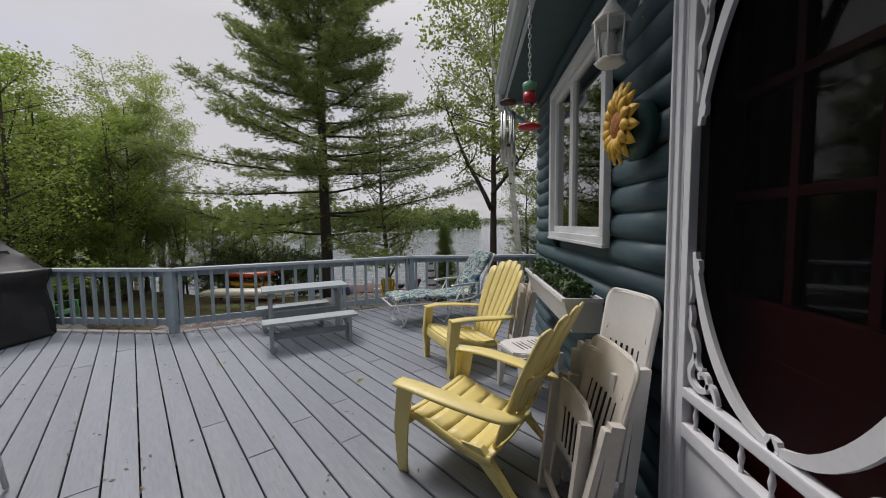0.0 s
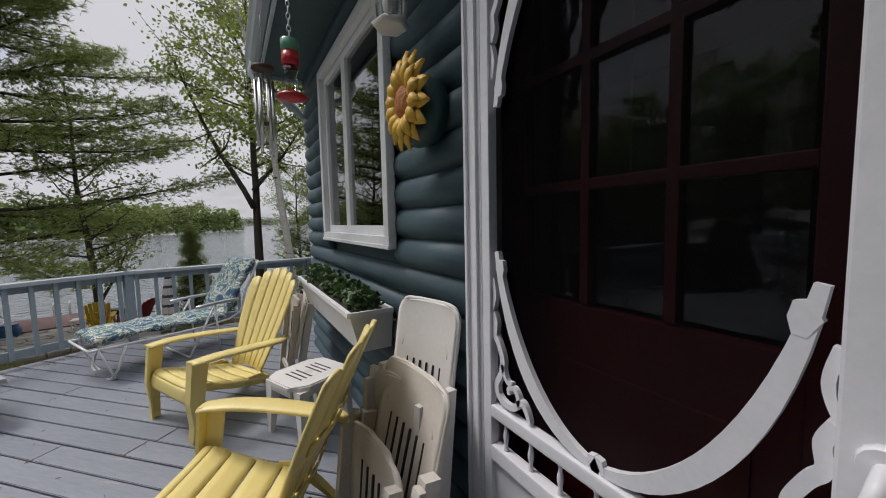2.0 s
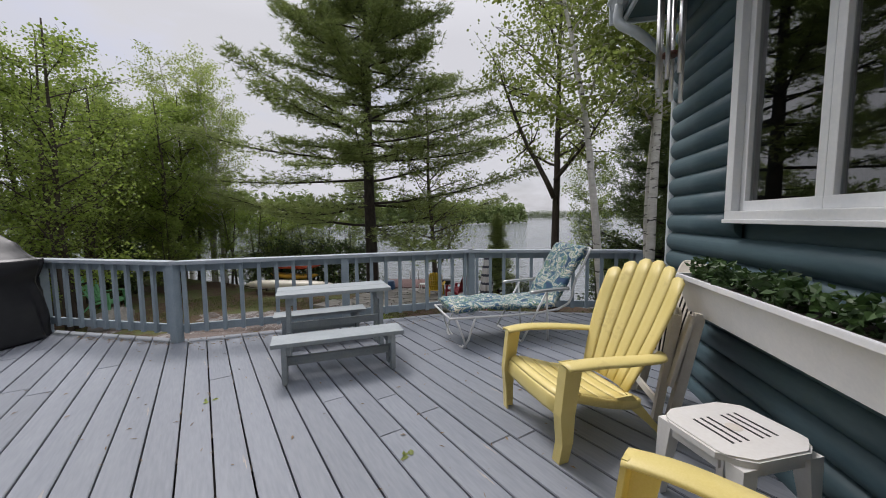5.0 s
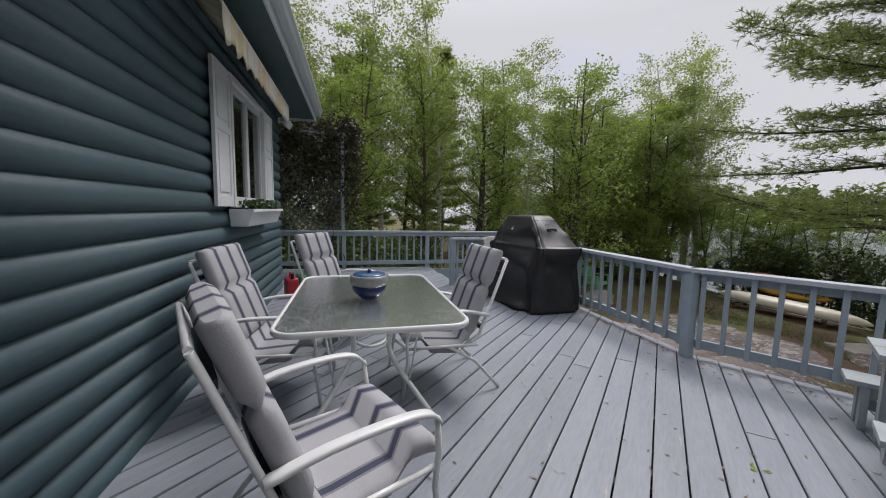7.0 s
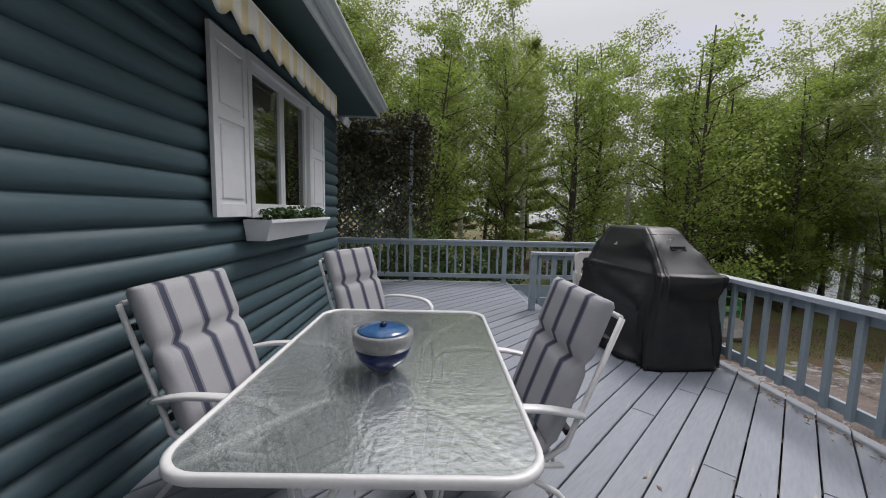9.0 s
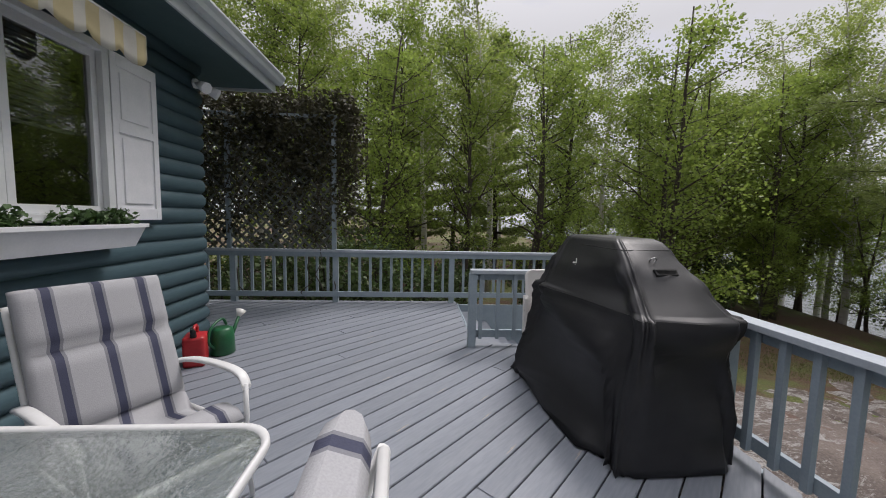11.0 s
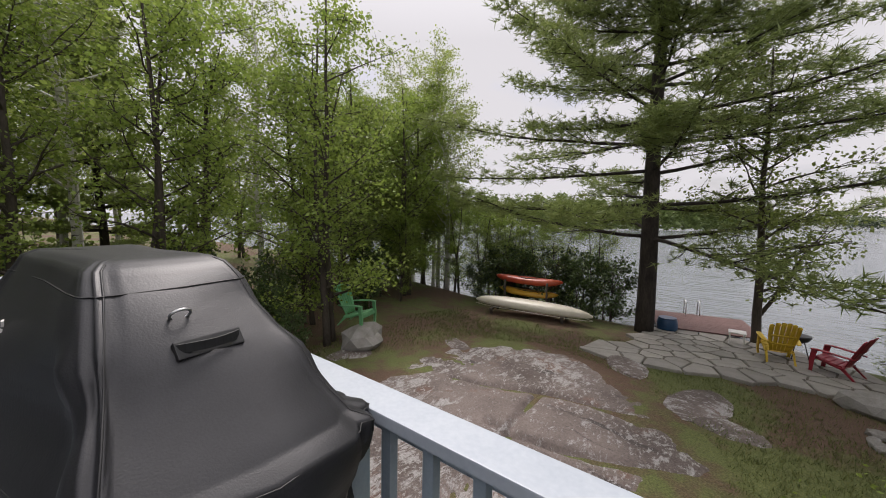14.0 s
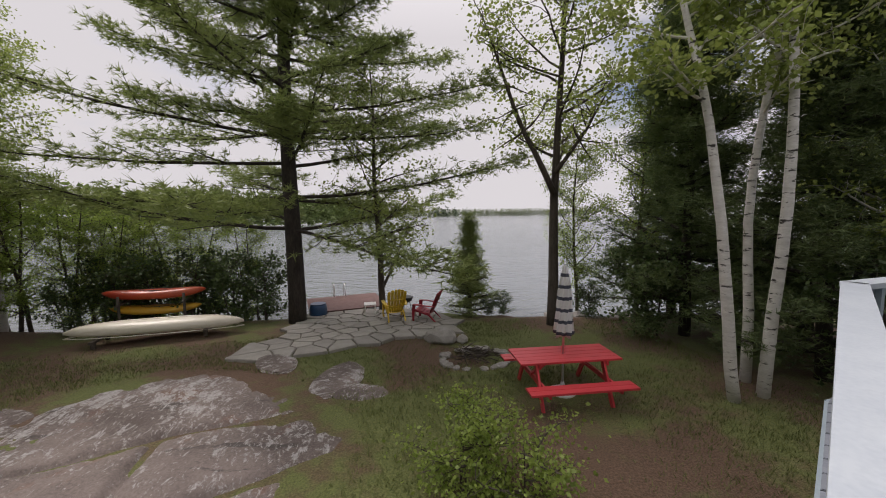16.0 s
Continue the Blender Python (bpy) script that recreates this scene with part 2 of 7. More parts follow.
M_WINDOW = surface("white_window_vinyl", (0.66, 0.68, 0.70), (0.73, 0.74, 0.75), 9, 0.4, 0.05)
M_PLASTIC = surface("white_resin", (0.70, 0.68, 0.65), (0.76, 0.745, 0.72), 6, 0.38, 0.08, spot=(0.62, 0.585, 0.53), spot_scale=4, spot_at=0.63)
M_PLASTIC_OLD = surface("aged_white_resin", (0.62, 0.57, 0.50), (0.69, 0.65, 0.585), 4, 0.42, 0.1)
M_YELLOW = surface("yellow_resin", (0.73, 0.60, 0.21), (0.79, 0.66, 0.27), 5, 0.42, 0.1, fine=160, spot=(0.70, 0.57, 0.22), spot_scale=5, spot_at=0.6)
M_COVER = surface("black_vinyl_cover", (0.012, 0.012, 0.014), (0.02, 0.02, 0.023), 9, 0.44, 0.16, fine=180)
M_BLACK = surface("black_rubber", (0.012, 0.012, 0.013), (0.02, 0.02, 0.02), 20, 0.5, 0.1)
M_STEEL = surface("brushed_steel", (0.55, 0.55, 0.55), (0.66, 0.66, 0.66), 20, 0.3, 0.05, metal=1.0)
M_FRAMEWHITE = surface("white_powder_coat", (0.68, 0.68, 0.68), (0.74, 0.74, 0.735), 12, 0.32, 0.04)
M_RED = surface("dark_red_door_paint", (0.062, 0.006, 0.009), (0.085, 0.009, 0.012), 8, 0.45, 0.08)
M_REDPAINT = surface("red_table_paint", (0.50, 0.035, 0.045), (0.58, 0.05, 0.06), 8, 0.45, 0.15, stretch=(0.3, 1, 1))
M_BARK = surface("grey_brown_bark", (0.045, 0.036, 0.028), (0.10, 0.082, 0.066), 9, 0.9, 0.9, stretch=(1, 1, 0.25), fine=40)
M_PINEBARK = surface("dark_pine_bark", (0.022, 0.018, 0.015), (0.062, 0.05, 0.042), 8, 0.95, 1.0, stretch=(1, 1, 0.3), fine=30)
M_BIRCH = surface("white_birch_bark", (0.50, 0.48, 0.44), (0.68, 0.66, 0.62), 5, 0.7, 0.4, stretch=(0.8, 0.8, 3.0), spot=(0.045, 0.038, 0.032), spot_scale=4.2, spot_at=0.58, fine=30)
M_LEAF = leafy("green_leaves", (0.17, 0.245, 0.045), (0.33, 0.42, 0.09), 0.56)
M_LEAF_LIGHT = leafy("light_birch_leaves", (0.23, 0.30, 0.06), (0.38, 0.44, 0.13), 0.52)
M_LEAF_DARK = leafy("dark_shrub_leaves", (0.045, 0.08, 0.025), (0.11, 0.165, 0.05), 0.3)
M_NEEDLE = leafy("pine_needles", (0.16, 0.21, 0.06), (0.29, 0.345, 0.11), 0.4)
M_NEEDLE_DARK = leafy("dark_conifer_needles", (0.10, 0.15, 0.055), (0.19, 0.25, 0.09), 0.3)
M_HERB = leafy("planter_leaves", (0.03, 0.065, 0.02), (0.075, 0.14, 0.04), 0.25)
M_VINE = leafy("vine_leaves", (0.028, 0.026, 0.014), (0.07, 0.068, 0.028), 0.25)
# the gloom of the unlit room, put into one near-black colour
M_INDOOR_SHADE = surface("indoor_shade", (0.03, 0.028, 0.026), (0.05, 0.045, 0.04), 4, 0.9, 0.05)
M_SOIL = surface("potting_soil", (0.02, 0.016, 0.012), (0.045, 0.035, 0.026), 30, 0.95, 0.8)
M_GLASS = glassy("window_glass", (0.55, 0.58, 0.58), 0.0, 0.13)
M_TABLEGLASS = glassy("rippled_table_glass", (0.93, 0.96, 0.95), 0.15, 0.33, 0.6, haze=0.17)
M_SHINGLE = surface("roof_shingle", (0.05, 0.05, 0.05), (0.1, 0.1, 0.1), 20, 0.9, 0.6)
M_ROCK = granite()
M_BOULDER = surface("grey_boulder", (0.20, 0.19, 0.17), (0.34, 0.32, 0.30), 4, 0.9, 0.8)
M_FLAG = surface("flagstone", (0.25, 0.235, 0.21), (0.34, 0.32, 0.29), 3, 0.85, 0.5, vary=0.14)


# ---- geometry helpers ----
def box(bm, c, s, rot=None, bevel=0.0):
    """A box of size s centred at c (in the thing's own axes), optionally turned and bevelled."""
    r = bmesh.ops.create_cube(bm, size=1.0)
    m = Matrix.Translation(c) @ (rot.to_4x4() if rot else Matrix.Identity(4)) @ Matrix.Diagonal((*s, 1))
    bmesh.ops.transform(bm, matrix=m, verts=r["verts"])
    if bevel:
        e = {x for v in r["verts"] for x in v.link_edges}
        bmesh.ops.bevel(bm, geom=list(e), offset=bevel, segments=2, affect="EDGES", profile=0.7)
    return bm


def turn(rx=0, ry=0, rz=0):
    return Euler([radians(a) for a in (rx, ry, rz)]).to_matrix()


def beam(bm, a, b, w, h, up=(0, 0, 1), bevel=0.0):
    """A straight bar from a to b, w wide and h high."""
    a, b, up = Vector(a), Vector(b), Vector(up)
    y = (b - a).normalized()
    x = y.cross(up).normalized()
    z = x.cross(y)
    rot = Matrix((x, y, z)).transposed()
    return box(bm, (a + b) / 2, (w, (b - a).length, h), rot, bevel)


def tube(bm, pts, radii, sides=8, closed=False, caps=True):
    """A round bar through points; radii: one number or one a point."""
    pts = [Vector(p) for p in pts]
    n = len(pts)
    if not hasattr(radii, "__len__"):
        radii = [radii] * n
    rings, side = [], None
    for i, p in enumerate(pts):
        if closed:
            d = (pts[(i + 1) % n] - pts[i - 1]).normalized()
        else:
            d = (pts[min(i + 1, n - 1)] - pts[max(i - 1, 0)]).normalized()
        if side is None:
            side = d.orthogonal().normalized()
        side = (side - d * side.dot(d))
        side = side.normalized() if side.length > 1e-6 else d.orthogonal().normalized()
        other = d.cross(side)
        rings.append([bm.verts.new(p + radii[i] * (math.cos(k * math.tau / sides) * side + math.sin(k * math.tau / sides) * other)) for k in range(sides)])
    for i in range(n if closed else n - 1):
        a, b = rings[i], rings[(i + 1) % n]
        for k in range(sides):
            f = bm.faces.new((a[k], a[(k + 1) % sides], b[(k + 1) % sides], b[k]))
            f.smooth = True
    if caps and not closed:
        bm.faces.new(reversed(rings[0]))
        bm.faces.new(rings[-1])
    return bm


def arc(pts, steps=5, closed=False):
    """A smooth curve through points."""
    pts = [Vector(p) for p in pts]
    n, out = len(pts), []
    for i in range(n if closed else n - 1):
        p0 = pts[(i - 1) % n] if closed or i else pts[0]
        p1, p2 = pts[i], pts[(i + 1) % n]
        p3 = pts[(i + 2) % n] if closed or i + 2 < n else pts[-1]
        for k in range(steps):
            t = k / steps
            out.append(0.5 * (2 * p1 + (p2 - p0) * t + (2 * p0 - 5 * p1 + 4 * p2 - p3) * t * t + (3 * p1 - p0 - 3 * p2 + p3) * t ** 3))
    return out if closed else out + [pts[-1]]


def slab(bm, outline, z0, z1, bevel=0.0):
    """A flat plate with an outline in x and y, between two heights."""
    lo = [bm.verts.new((x, y, z0)) for x, y in outline]
    hi = [bm.verts.new((x, y, z1)) for x, y in outline]
    top = bm.faces.new(hi)
    bm.faces.new(reversed(lo))
    n = len(lo)
    for i in range(n):
        bm.faces.new((lo[i], lo[(i + 1) % n], hi[(i + 1) % n], hi[i]))
    if bevel:
        bmesh.ops.bevel(bm, geom=list(top.edges), offset=bevel, segments=2, affect="EDGES")
    return bm


def loft(bm, rings, smooth=True, cap=True):
    """Joins rings of equal length into one skin."""
    vs = [[bm.verts.new(p) for p in r] for r in rings]
    n = len(vs[0])
    for a, b in zip(vs, vs[1:]):
        for k in range(n):
            f = bm.faces.new((a[k], a[(k + 1) % n], b[(k + 1) % n], b[k]))
            f.smooth = smooth
    if cap:
        bm.faces.new(reversed(vs[0]))
        bm.faces.new(vs[-1])
    return bm


def sheet(bm, rows, thick=0.0, smooth=True):
    """A grid of points as a skin, thickened downwards along its normals."""
    vs = [[bm.verts.new(p) for p in r] for r in rows]
    fs = []
    for a, b in zip(vs, vs[1:]):
        for k in range(len(a) - 1):
            f = bm.faces.new((a[k], a[k + 1], b[k + 1], b[k]))
            f.smooth = smooth
            fs.append(f)
    if thick:
        bmesh.ops.recalc_face_normals(bm, faces=fs)
        bmesh.ops.solidify(bm, geom=fs, thickness=thick)
    return bm


def part(name, bm, material, parent=None, label="", smooth=False):
    """One mesh object out of a bmesh, under its thing."""
    me = bpy.data.meshes.new(name)
    bmesh.ops.recalc_face_normals(bm, faces=bm.faces)
    if smooth:
        for f in bm.faces:
            f.smooth = True
    bm.to_mesh(me)
    bm.free()
    me.materials.append(material)
    ob = new(name, me)
    ob.parent = parent
    if label:
        ob["label"] = label
    return ob


def raw(name, verts, faces, material, parent=None, smooth=False):
    me = bpy.data.meshes.new(name)
    me.from_pydata([tuple(v) for v in verts], [], faces)
    me.materials.append(material)
    if smooth:
        me.polygons.foreach_set("use_smooth", [True] * len(me.polygons))
    ob = new(name, me)
    ob.parent = parent
    return ob


def thing(name, m=None, label="", category="", group="", kind=""):
    ob = new(name)
    ob.empty_display_size = 0.1
    if m is not None:
        ob.matrix_world = m
    return tagged(ob, label, category, group, kind)


def cuboid(name, c, s, material, parent=None, bevel=0.004, label="", rot=None):
    return part(name, box(bmesh.new(), c, s, rot, bevel), material, parent, label)


DECK_Z = 0.0
GROUND_Z = -1.85
WATER_Z = -2.45

# ---- ground, lake and far shore ----
def ground_z(x, y):
    """The yard: nearly flat, rising to the wood, falling at the shore."""
    shore = 18.8 if x < -2.5 else 18.8 - 0.6 * (x + 2.5) if x < 1 else 16.7 - 0.2 * (x - 1)
    z = GROUND_Z - 0.04 * max(0.0, min(7.0, y - 11))
    if x < -13:
        z += min(0.9, 0.05 * (-13 - x))
    d = y - shore
    if d > -1.0:
        z -= 0.45 * max(0.0, min(1.0, (d + 1.0) / 2.0)) ** 1.3 * 2.2
    if y > shore + 1.2:
        z = -3.6
    rough = 0.15 if -7.2 < x < -1.2 and 13.6 < y < 18.4 else 1.0
    return z + rough * (0.10 * noise.noise((x * 0.35, y * 0.35, 0)) + 0.03 * noise.noise((x * 1.3, y * 1.3, 2)))


def ground_material():
    """Grass with patches of brown pine needles and bare earth."""
    m = bpy.data.materials.new("grass_and_needles")
    m.use_nodes = True
    n, l = m.node_tree.nodes, m.node_tree.links
    out = n["Principled BSDF"]
    out.inputs["Roughness"].default_value = 0.95
    at = n.new("ShaderNodeTexCoord")

    def tex(scale, detail=6):
        t = n.new("ShaderNodeTexNoise")
        t.inputs["Scale"].default_value, t.inputs["Detail"].default_value = scale, detail
        l.new(at.outputs["Object"], t.inputs["Vector"])
        return t

    def blend(fac, a, b, lo=0.0, hi=1.0):
        r = n.new("ShaderNodeMapRange")
        r.inputs["From Min"].default_value, r.inputs["From Max"].default_value = lo, hi
        l.new(fac, r.inputs["Value"])
        x = n.new("ShaderNodeMix")
        x.data_type = "RGBA"
        for key, c in (("A", a), ("B", b)):
            if isinstance(c, tuple):
                x.inputs[key].default_value = rgb(c)
            else:
                l.new(c, x.inputs[key])
        l.new(r.outputs["Result"], x.inputs["Factor"])
        return x.outputs["Result"]

    patch, mid, fine = tex(0.42), tex(3.5), tex(38, 4)
    grass = blend(fine.outputs["Fac"], (0.062, 0.076, 0.02), (0.155, 0.172, 0.052), 0.3, 0.7)
    needles = blend(fine.outputs["Fac"], (0.065, 0.038, 0.022), (0.16, 0.10, 0.065), 0.3, 0.7)
    two = n.new("ShaderNodeMath")
    two.operation = "MULTIPLY_ADD"
    two.inputs[1].default_value = 0.35
    l.new(mid.outputs["Fac"], two.inputs[0])
    l.new(patch.outputs["Fac"], two.inputs[2])
    colour = blend(two.outputs[0], grass, needles, 0.60, 0.74)
    l.new(colour, out.inputs["Base Color"])
    bp = n.new("ShaderNodeBump")
    bp.inputs["Strength"].default_value, bp.inputs["Distance"].default_value = 0.8, 0.04
    l.new(fine.outputs["Fac"], bp.inputs["Height"])
    l.new(bp.outputs["Normal"], out.inputs["Normal"])
    return m


M_GROUND = ground_material()
GX = [-700, -300, -150, -90, -60] + [-46 + 0.55 * i for i in range(124)] + [26, 40, 80, 200, 700]
GY = [-500, -200, -90, -50] + [-30 + 0.55 * i for i in range(96)] + [26, 40]
gv = [(x, y, ground_z(x, y)) for y in GY for x in GX]
gf = [(j * len(GX) + i, j * len(GX) + i + 1, (j + 1) * len(GX) + i + 1, (j + 1) * len(GX) + i) for j in range(len(GY) - 1) for i in range(len(GX) - 1)]
ground = tagged(raw("ground", gv, gf, M_GROUND, smooth=True), "grass yard with brown pine needle patches", "ground", kind="structure")


def water_material():
    m = bpy.data.materials.new("lake_water")
    m.use_nodes = True
    n, l = m.node_tree.nodes, m.node_tree.links
    out = n["Principled BSDF"]
    out.inputs["Base Color"].default_value = (0.17, 0.19, 0.205, 1)
    out.inputs["Roughness"].default_value, out.inputs["IOR"].default_value = 0.12, 1.33
    at = n.new("ShaderNodeTexCoord")
    mp = n.new("ShaderNodeMapping")
    mp.inputs["Scale"].default_value = (0.35, 1.5, 1)
    l.new(at.outputs["Object"], mp.inputs["Vector"])
    a, b = n.new("ShaderNodeTexNoise"), n.new("ShaderNodeTexNoise")
    a.inputs["Scale"].default_value, a.inputs["Detail"].default_value = 1.6, 4
    b.inputs["Scale"].default_value, b.inputs["Detail"].default_value = 0.25, 2
    add = n.new("ShaderNodeMath")
    add.operation = "ADD"
    for t, k in ((a, 0), (b, 1)):
        l.new(mp.outputs["Vector"], t.inputs["Vector"])
        l.new(t.outputs["Fac"], add.inputs[k])
    bp = n.new("ShaderNodeBump")
    bp.inputs["Strength"].default_value, bp.inputs["Distance"].default_value = 0.9, 0.16
    l.new(add.outputs[0], bp.inputs["Height"])
    l.new(bp.outputs["Normal"], out.inputs["Normal"])
    return m


tagged(raw("water", [(-900, 12, WATER_Z), (900, 12, WATER_Z), (900, 1600, WATER_Z), (-900, 1600, WATER_Z)], [(0, 1, 2, 3)], water_material()), "grey rippled lake water", "lake", kind="structure")


def far_wood(name, line, heights, depth, label, seed, mat, crowns=3):
    """A wooded shore far off: a low bank with a ragged skin of crowns."""
    rng = random.Random(seed)
    verts, faces = [], []
    for i, (x, y) in enumerate(line[:-1]):
        x2, y2 = line[i + 1]
        h = heights
        n = max(8, int(math.hypot(x2 - x, y2 - y) / 2.2))
        for k in range(n * crowns):
            t = rng.random()
            cx, cy = x + (x2 - x) * t + rng.uniform(-1, 1), y + (y2 - y) * t + rng.uniform(0, depth)
            r, hh = rng.uniform(1.6, 3.6), h * rng.uniform(0.55, 1.1)
            for q in range(26):
                a, u = rng.uniform(0, math.tau), rng.random() ** 0.7
                rr = r * (1 - u * 0.75)
                p = Vector((cx + rr * math.cos(a), cy + rr * math.sin(a), WATER_Z + 0.3 + hh * u))
                s = rng.uniform(0.5, 1.1)
                d1, d2 = Vector((rng.uniform(-1, 1), rng.uniform(-1, 1), rng.uniform(-.4, .4))) * s, Vector((rng.uniform(-1, 1), rng.uniform(-1, 1), rng.uniform(0, 1))) * s
                b = len(verts)
                verts += [p - d1, p + d2, p + d1, p - d2 * 0.6]
                faces.append((b, b + 1, b + 2, b + 3))
    return tagged(raw(name, verts, faces, mat), label, "woods", kind="stuff")


M_FAR = leafy("far_leaves", (0.12, 0.17, 0.05), (0.20, 0.26, 0.08), 0.3)
# paler far leaves: the haze over the lake is mixed into their colour
M_FAR_HAZE = leafy("hazed_far_leaves", (0.17, 0.22, 0.11), (0.23, 0.28, 0.15), 0.3)
M_ISLE = leafy("island_conifers", (0.045, 0.075, 0.035), (0.08, 0.12, 0.05), 0.2)
bank = [(-160, 60), (-95, 90), (-60, 120), (-22, 190), (5, 250)]
far_wood("far_shore_woods", bank, 12, 14, "spring-green wooded shore across the bay", 3, M_FAR, 9)
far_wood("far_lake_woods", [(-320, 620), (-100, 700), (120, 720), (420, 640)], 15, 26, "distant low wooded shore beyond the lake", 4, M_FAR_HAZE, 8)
far_wood("island_woods", [(66, 395), (92, 398)], 13, 10, "small wooded island in the lake", 5, M_ISLE)

# ---- deck ----
DECK = [(-9.95, -1.4), (-9.95, 3.24), (-7.72, 3.24), (-7.72, 4.76), (-3.80, 4.76), (-0.70, 6.62), (1.75, 6.84), (1.75, -1.4)]
D_LONG, D_WIDE = Vector((-1, 1, 0)).normalized(), Vector((1, 1, 0)).normalized()


def deck_span(u):
    """Where the line across the boards at u enters and leaves the deck, along the boards."""
    vs = []
    for (ax, ay), (bx, by) in zip(DECK, DECK[1:] + DECK[:1]):
        ua, ub = (ax + ay) / math.sqrt(2), (bx + by) / math.sqrt(2)
        if (ua - u) * (ub - u) < 0:
            t = (u - ua) / (ub - ua)
            vs.append(((by + (ay - by) * (1 - t)) - (bx + (ax - bx) * (1 - t))) / math.sqrt(2))
    return (min(vs), max(vs)) if len(vs) > 1 else None


floor = thing("floor", None, "blue-grey painted timber deck laid diagonally, paint worn", "deck", kind="structure")
frame_bm = bmesh.new()
for i in range(24):
    x = -9.7 + i * 0.48
    box(frame_bm, (x, 1.6 if x > -7.6 else 0.9, -0.14), (0.045, 6.0 if x > -7.6 else 4.6, 0.18))
part("joist", frame_bm, surface("joist_wood", (0.10, 0.08, 0.06), (0.16, 0.13, 0.10), 5, 0.8, 0.3), floor)
rim = bmesh.new()
for (ax, ay), (bx, by) in zip(DECK[1:7], DECK[2:7]):
    beam(rim, (ax, ay, -0.145), (bx, by, -0.145), 0.04, 0.22)
part("rim_board", rim, M_RAIL, floor)

# ---- railings ----
def railing(name, a, b, label, posts=(), end_post=True, start_post=True, z=0.0, pitch=0.182):
    """A rail from a to b: posts, a cap with an apron under it, a bottom rail and square balusters."""
    a, b = Vector((*a, 0)), Vector((*b, 0))
    length = (b - a).length
    ang = math.atan2((b - a).y, (b - a).x)
    r = thing(name, pose(a.x, a.y, z, 0, 0, math.degrees(ang)), label, "railing", "deck railings", "structure")
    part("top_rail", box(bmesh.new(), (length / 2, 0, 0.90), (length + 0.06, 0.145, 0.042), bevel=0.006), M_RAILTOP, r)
    part("apron_rail", box(bmesh.new(), (length / 2, 0.028, 0.838), (length, 0.036, 0.082), bevel=0.004), M_RAIL, r)
    part("bottom_rail", box(bmesh.new(), (length / 2, 0.028, 0.145), (length, 0.036, 0.09), bevel=0.004), M_RAIL, r)
    at = ([0.0] if start_post else []) + list(posts) + ([length] if end_post else [])
    for p in at:
        cuboid("post", (p, -0.012, 0.438), (0.092, 0.092, 0.882), M_RAIL, r, 0.006)
    one = box(bmesh.new(), (0, 0, 0.49), (0.042, 0.036, 0.79), bevel=0.003)
    first = None
    n = int(length / pitch)
    for i in range(n):
        x = (i + 0.5) * length / n
        if any(abs(x - p) < 0.06 for p in at):
            continue
        if first is None:
            first = part("baluster", one, M_RAIL, r)
            ob = first
        else:
            ob = new("baluster", first.data)
            ob.parent = r
        ob.matrix_basis = pose(x, -0.012, 0)
    return r


RAIL_LABEL = "blue-grey painted wooden deck railing with square balusters"
K0, K1, K2, K3 = (-7.45, 4.67), (-3.80, 4.67), (-0.70, 6.53), (1.6, 6.74)
railing("railing", K0, K1, RAIL_LABEL, posts=(1.72,))
railing("railing", K1, K2, RAIL_LABEL, posts=(1.85,), start_post=False)
railing("railing", K2, K3, RAIL_LABEL, start_post=False)
railing("railing", (-9.85, 5.1), (-9.85, -1.3), RAIL_LABEL + " below a vine trellis", posts=(1.95, 3.98, 5.7))
railing("railing", (-7.66, 3.2), (-7.66, 4.62), "short blue-grey stair guard railing on the deck", pitch=0.2)

# ---- stairs down from the deck ----
stairs = thing("stairs", None, "grey painted wooden stairs going down from the deck", "stairs", kind="structure")
for i in range(9):
    y = 3.40 + 0.27 * i
    cuboid("tread", (-8.82, y, -0.19 - 0.18 * i), (2.14, 0.28, 0.04), M_DECK, stairs, 0.005)
    cuboid("riser", (-8.82, y - 0.13, -0.10 - 0.18 * i), (2.14, 0.02, 0.15), M_RAIL, stairs, 0.002)
cuboid("side_panel", (-9.91, 4.1, -0.55), (0.03, 1.7, 1.0), M_RAIL, stairs, 0.003)
cuboid("side_panel", (-7.73, 4.05, -0.55), (0.03, 1.6, 1.0), M_RAIL, stairs, 0.003)

# ---- house ----
PITCH = 0.163
SEAM0 = 1.40 - 9 * PITCH
W1X, W2Y, W2X0, W2X1 = 1.36, 0.09, -7.88, -1.3
EAVE = 3.12


def log_course(length):
    """One length of rounded log siding along x, its back at y = 0.05, bulging to y = 0."""
    prof = []
    for k in range(9):
        t = k / 8
        prof.append((0.052 - 0.050 * (1 - abs(2 * t - 1) ** 2.6), t * PITCH))
    bm = bmesh.new()
    a = [bm.verts.new((0, y, z)) for y, z in prof]
    b = [bm.verts.new((length, y, z)) for y, z in prof]
    for k in range(8):
        f = bm.faces.new((a[k], b[k], b[k + 1], a[k + 1]))
        f.smooth = True
    bm.faces.new(a)
    bm.faces.new(list(reversed(b)))
    return bm


COURSES = {}


def siding(parent, place, spans_at):
    """Log courses up a wall; spans_at(z) gives the stretches left free by openings."""
    i = -1
    while SEAM0 + i * PITCH < EAVE:
        z = SEAM0 + i * PITCH
        for s, e in spans_at(z + PITCH / 2):
            key = round(e - s, 3)
            if key not in COURSES:
                ob = part("log_course", log_course(e - s), M_SIDING, parent)
                COURSES[key] = ob.data
            else:
                ob = new("log_course", COURSES[key])
                ob.parent = parent
            ob.matrix_basis = place @ pose(s, 0, z)
        i += 1


wall_e = thing("wall_east", None, "teal painted log-sided cottage wall", "wall", kind="structure")
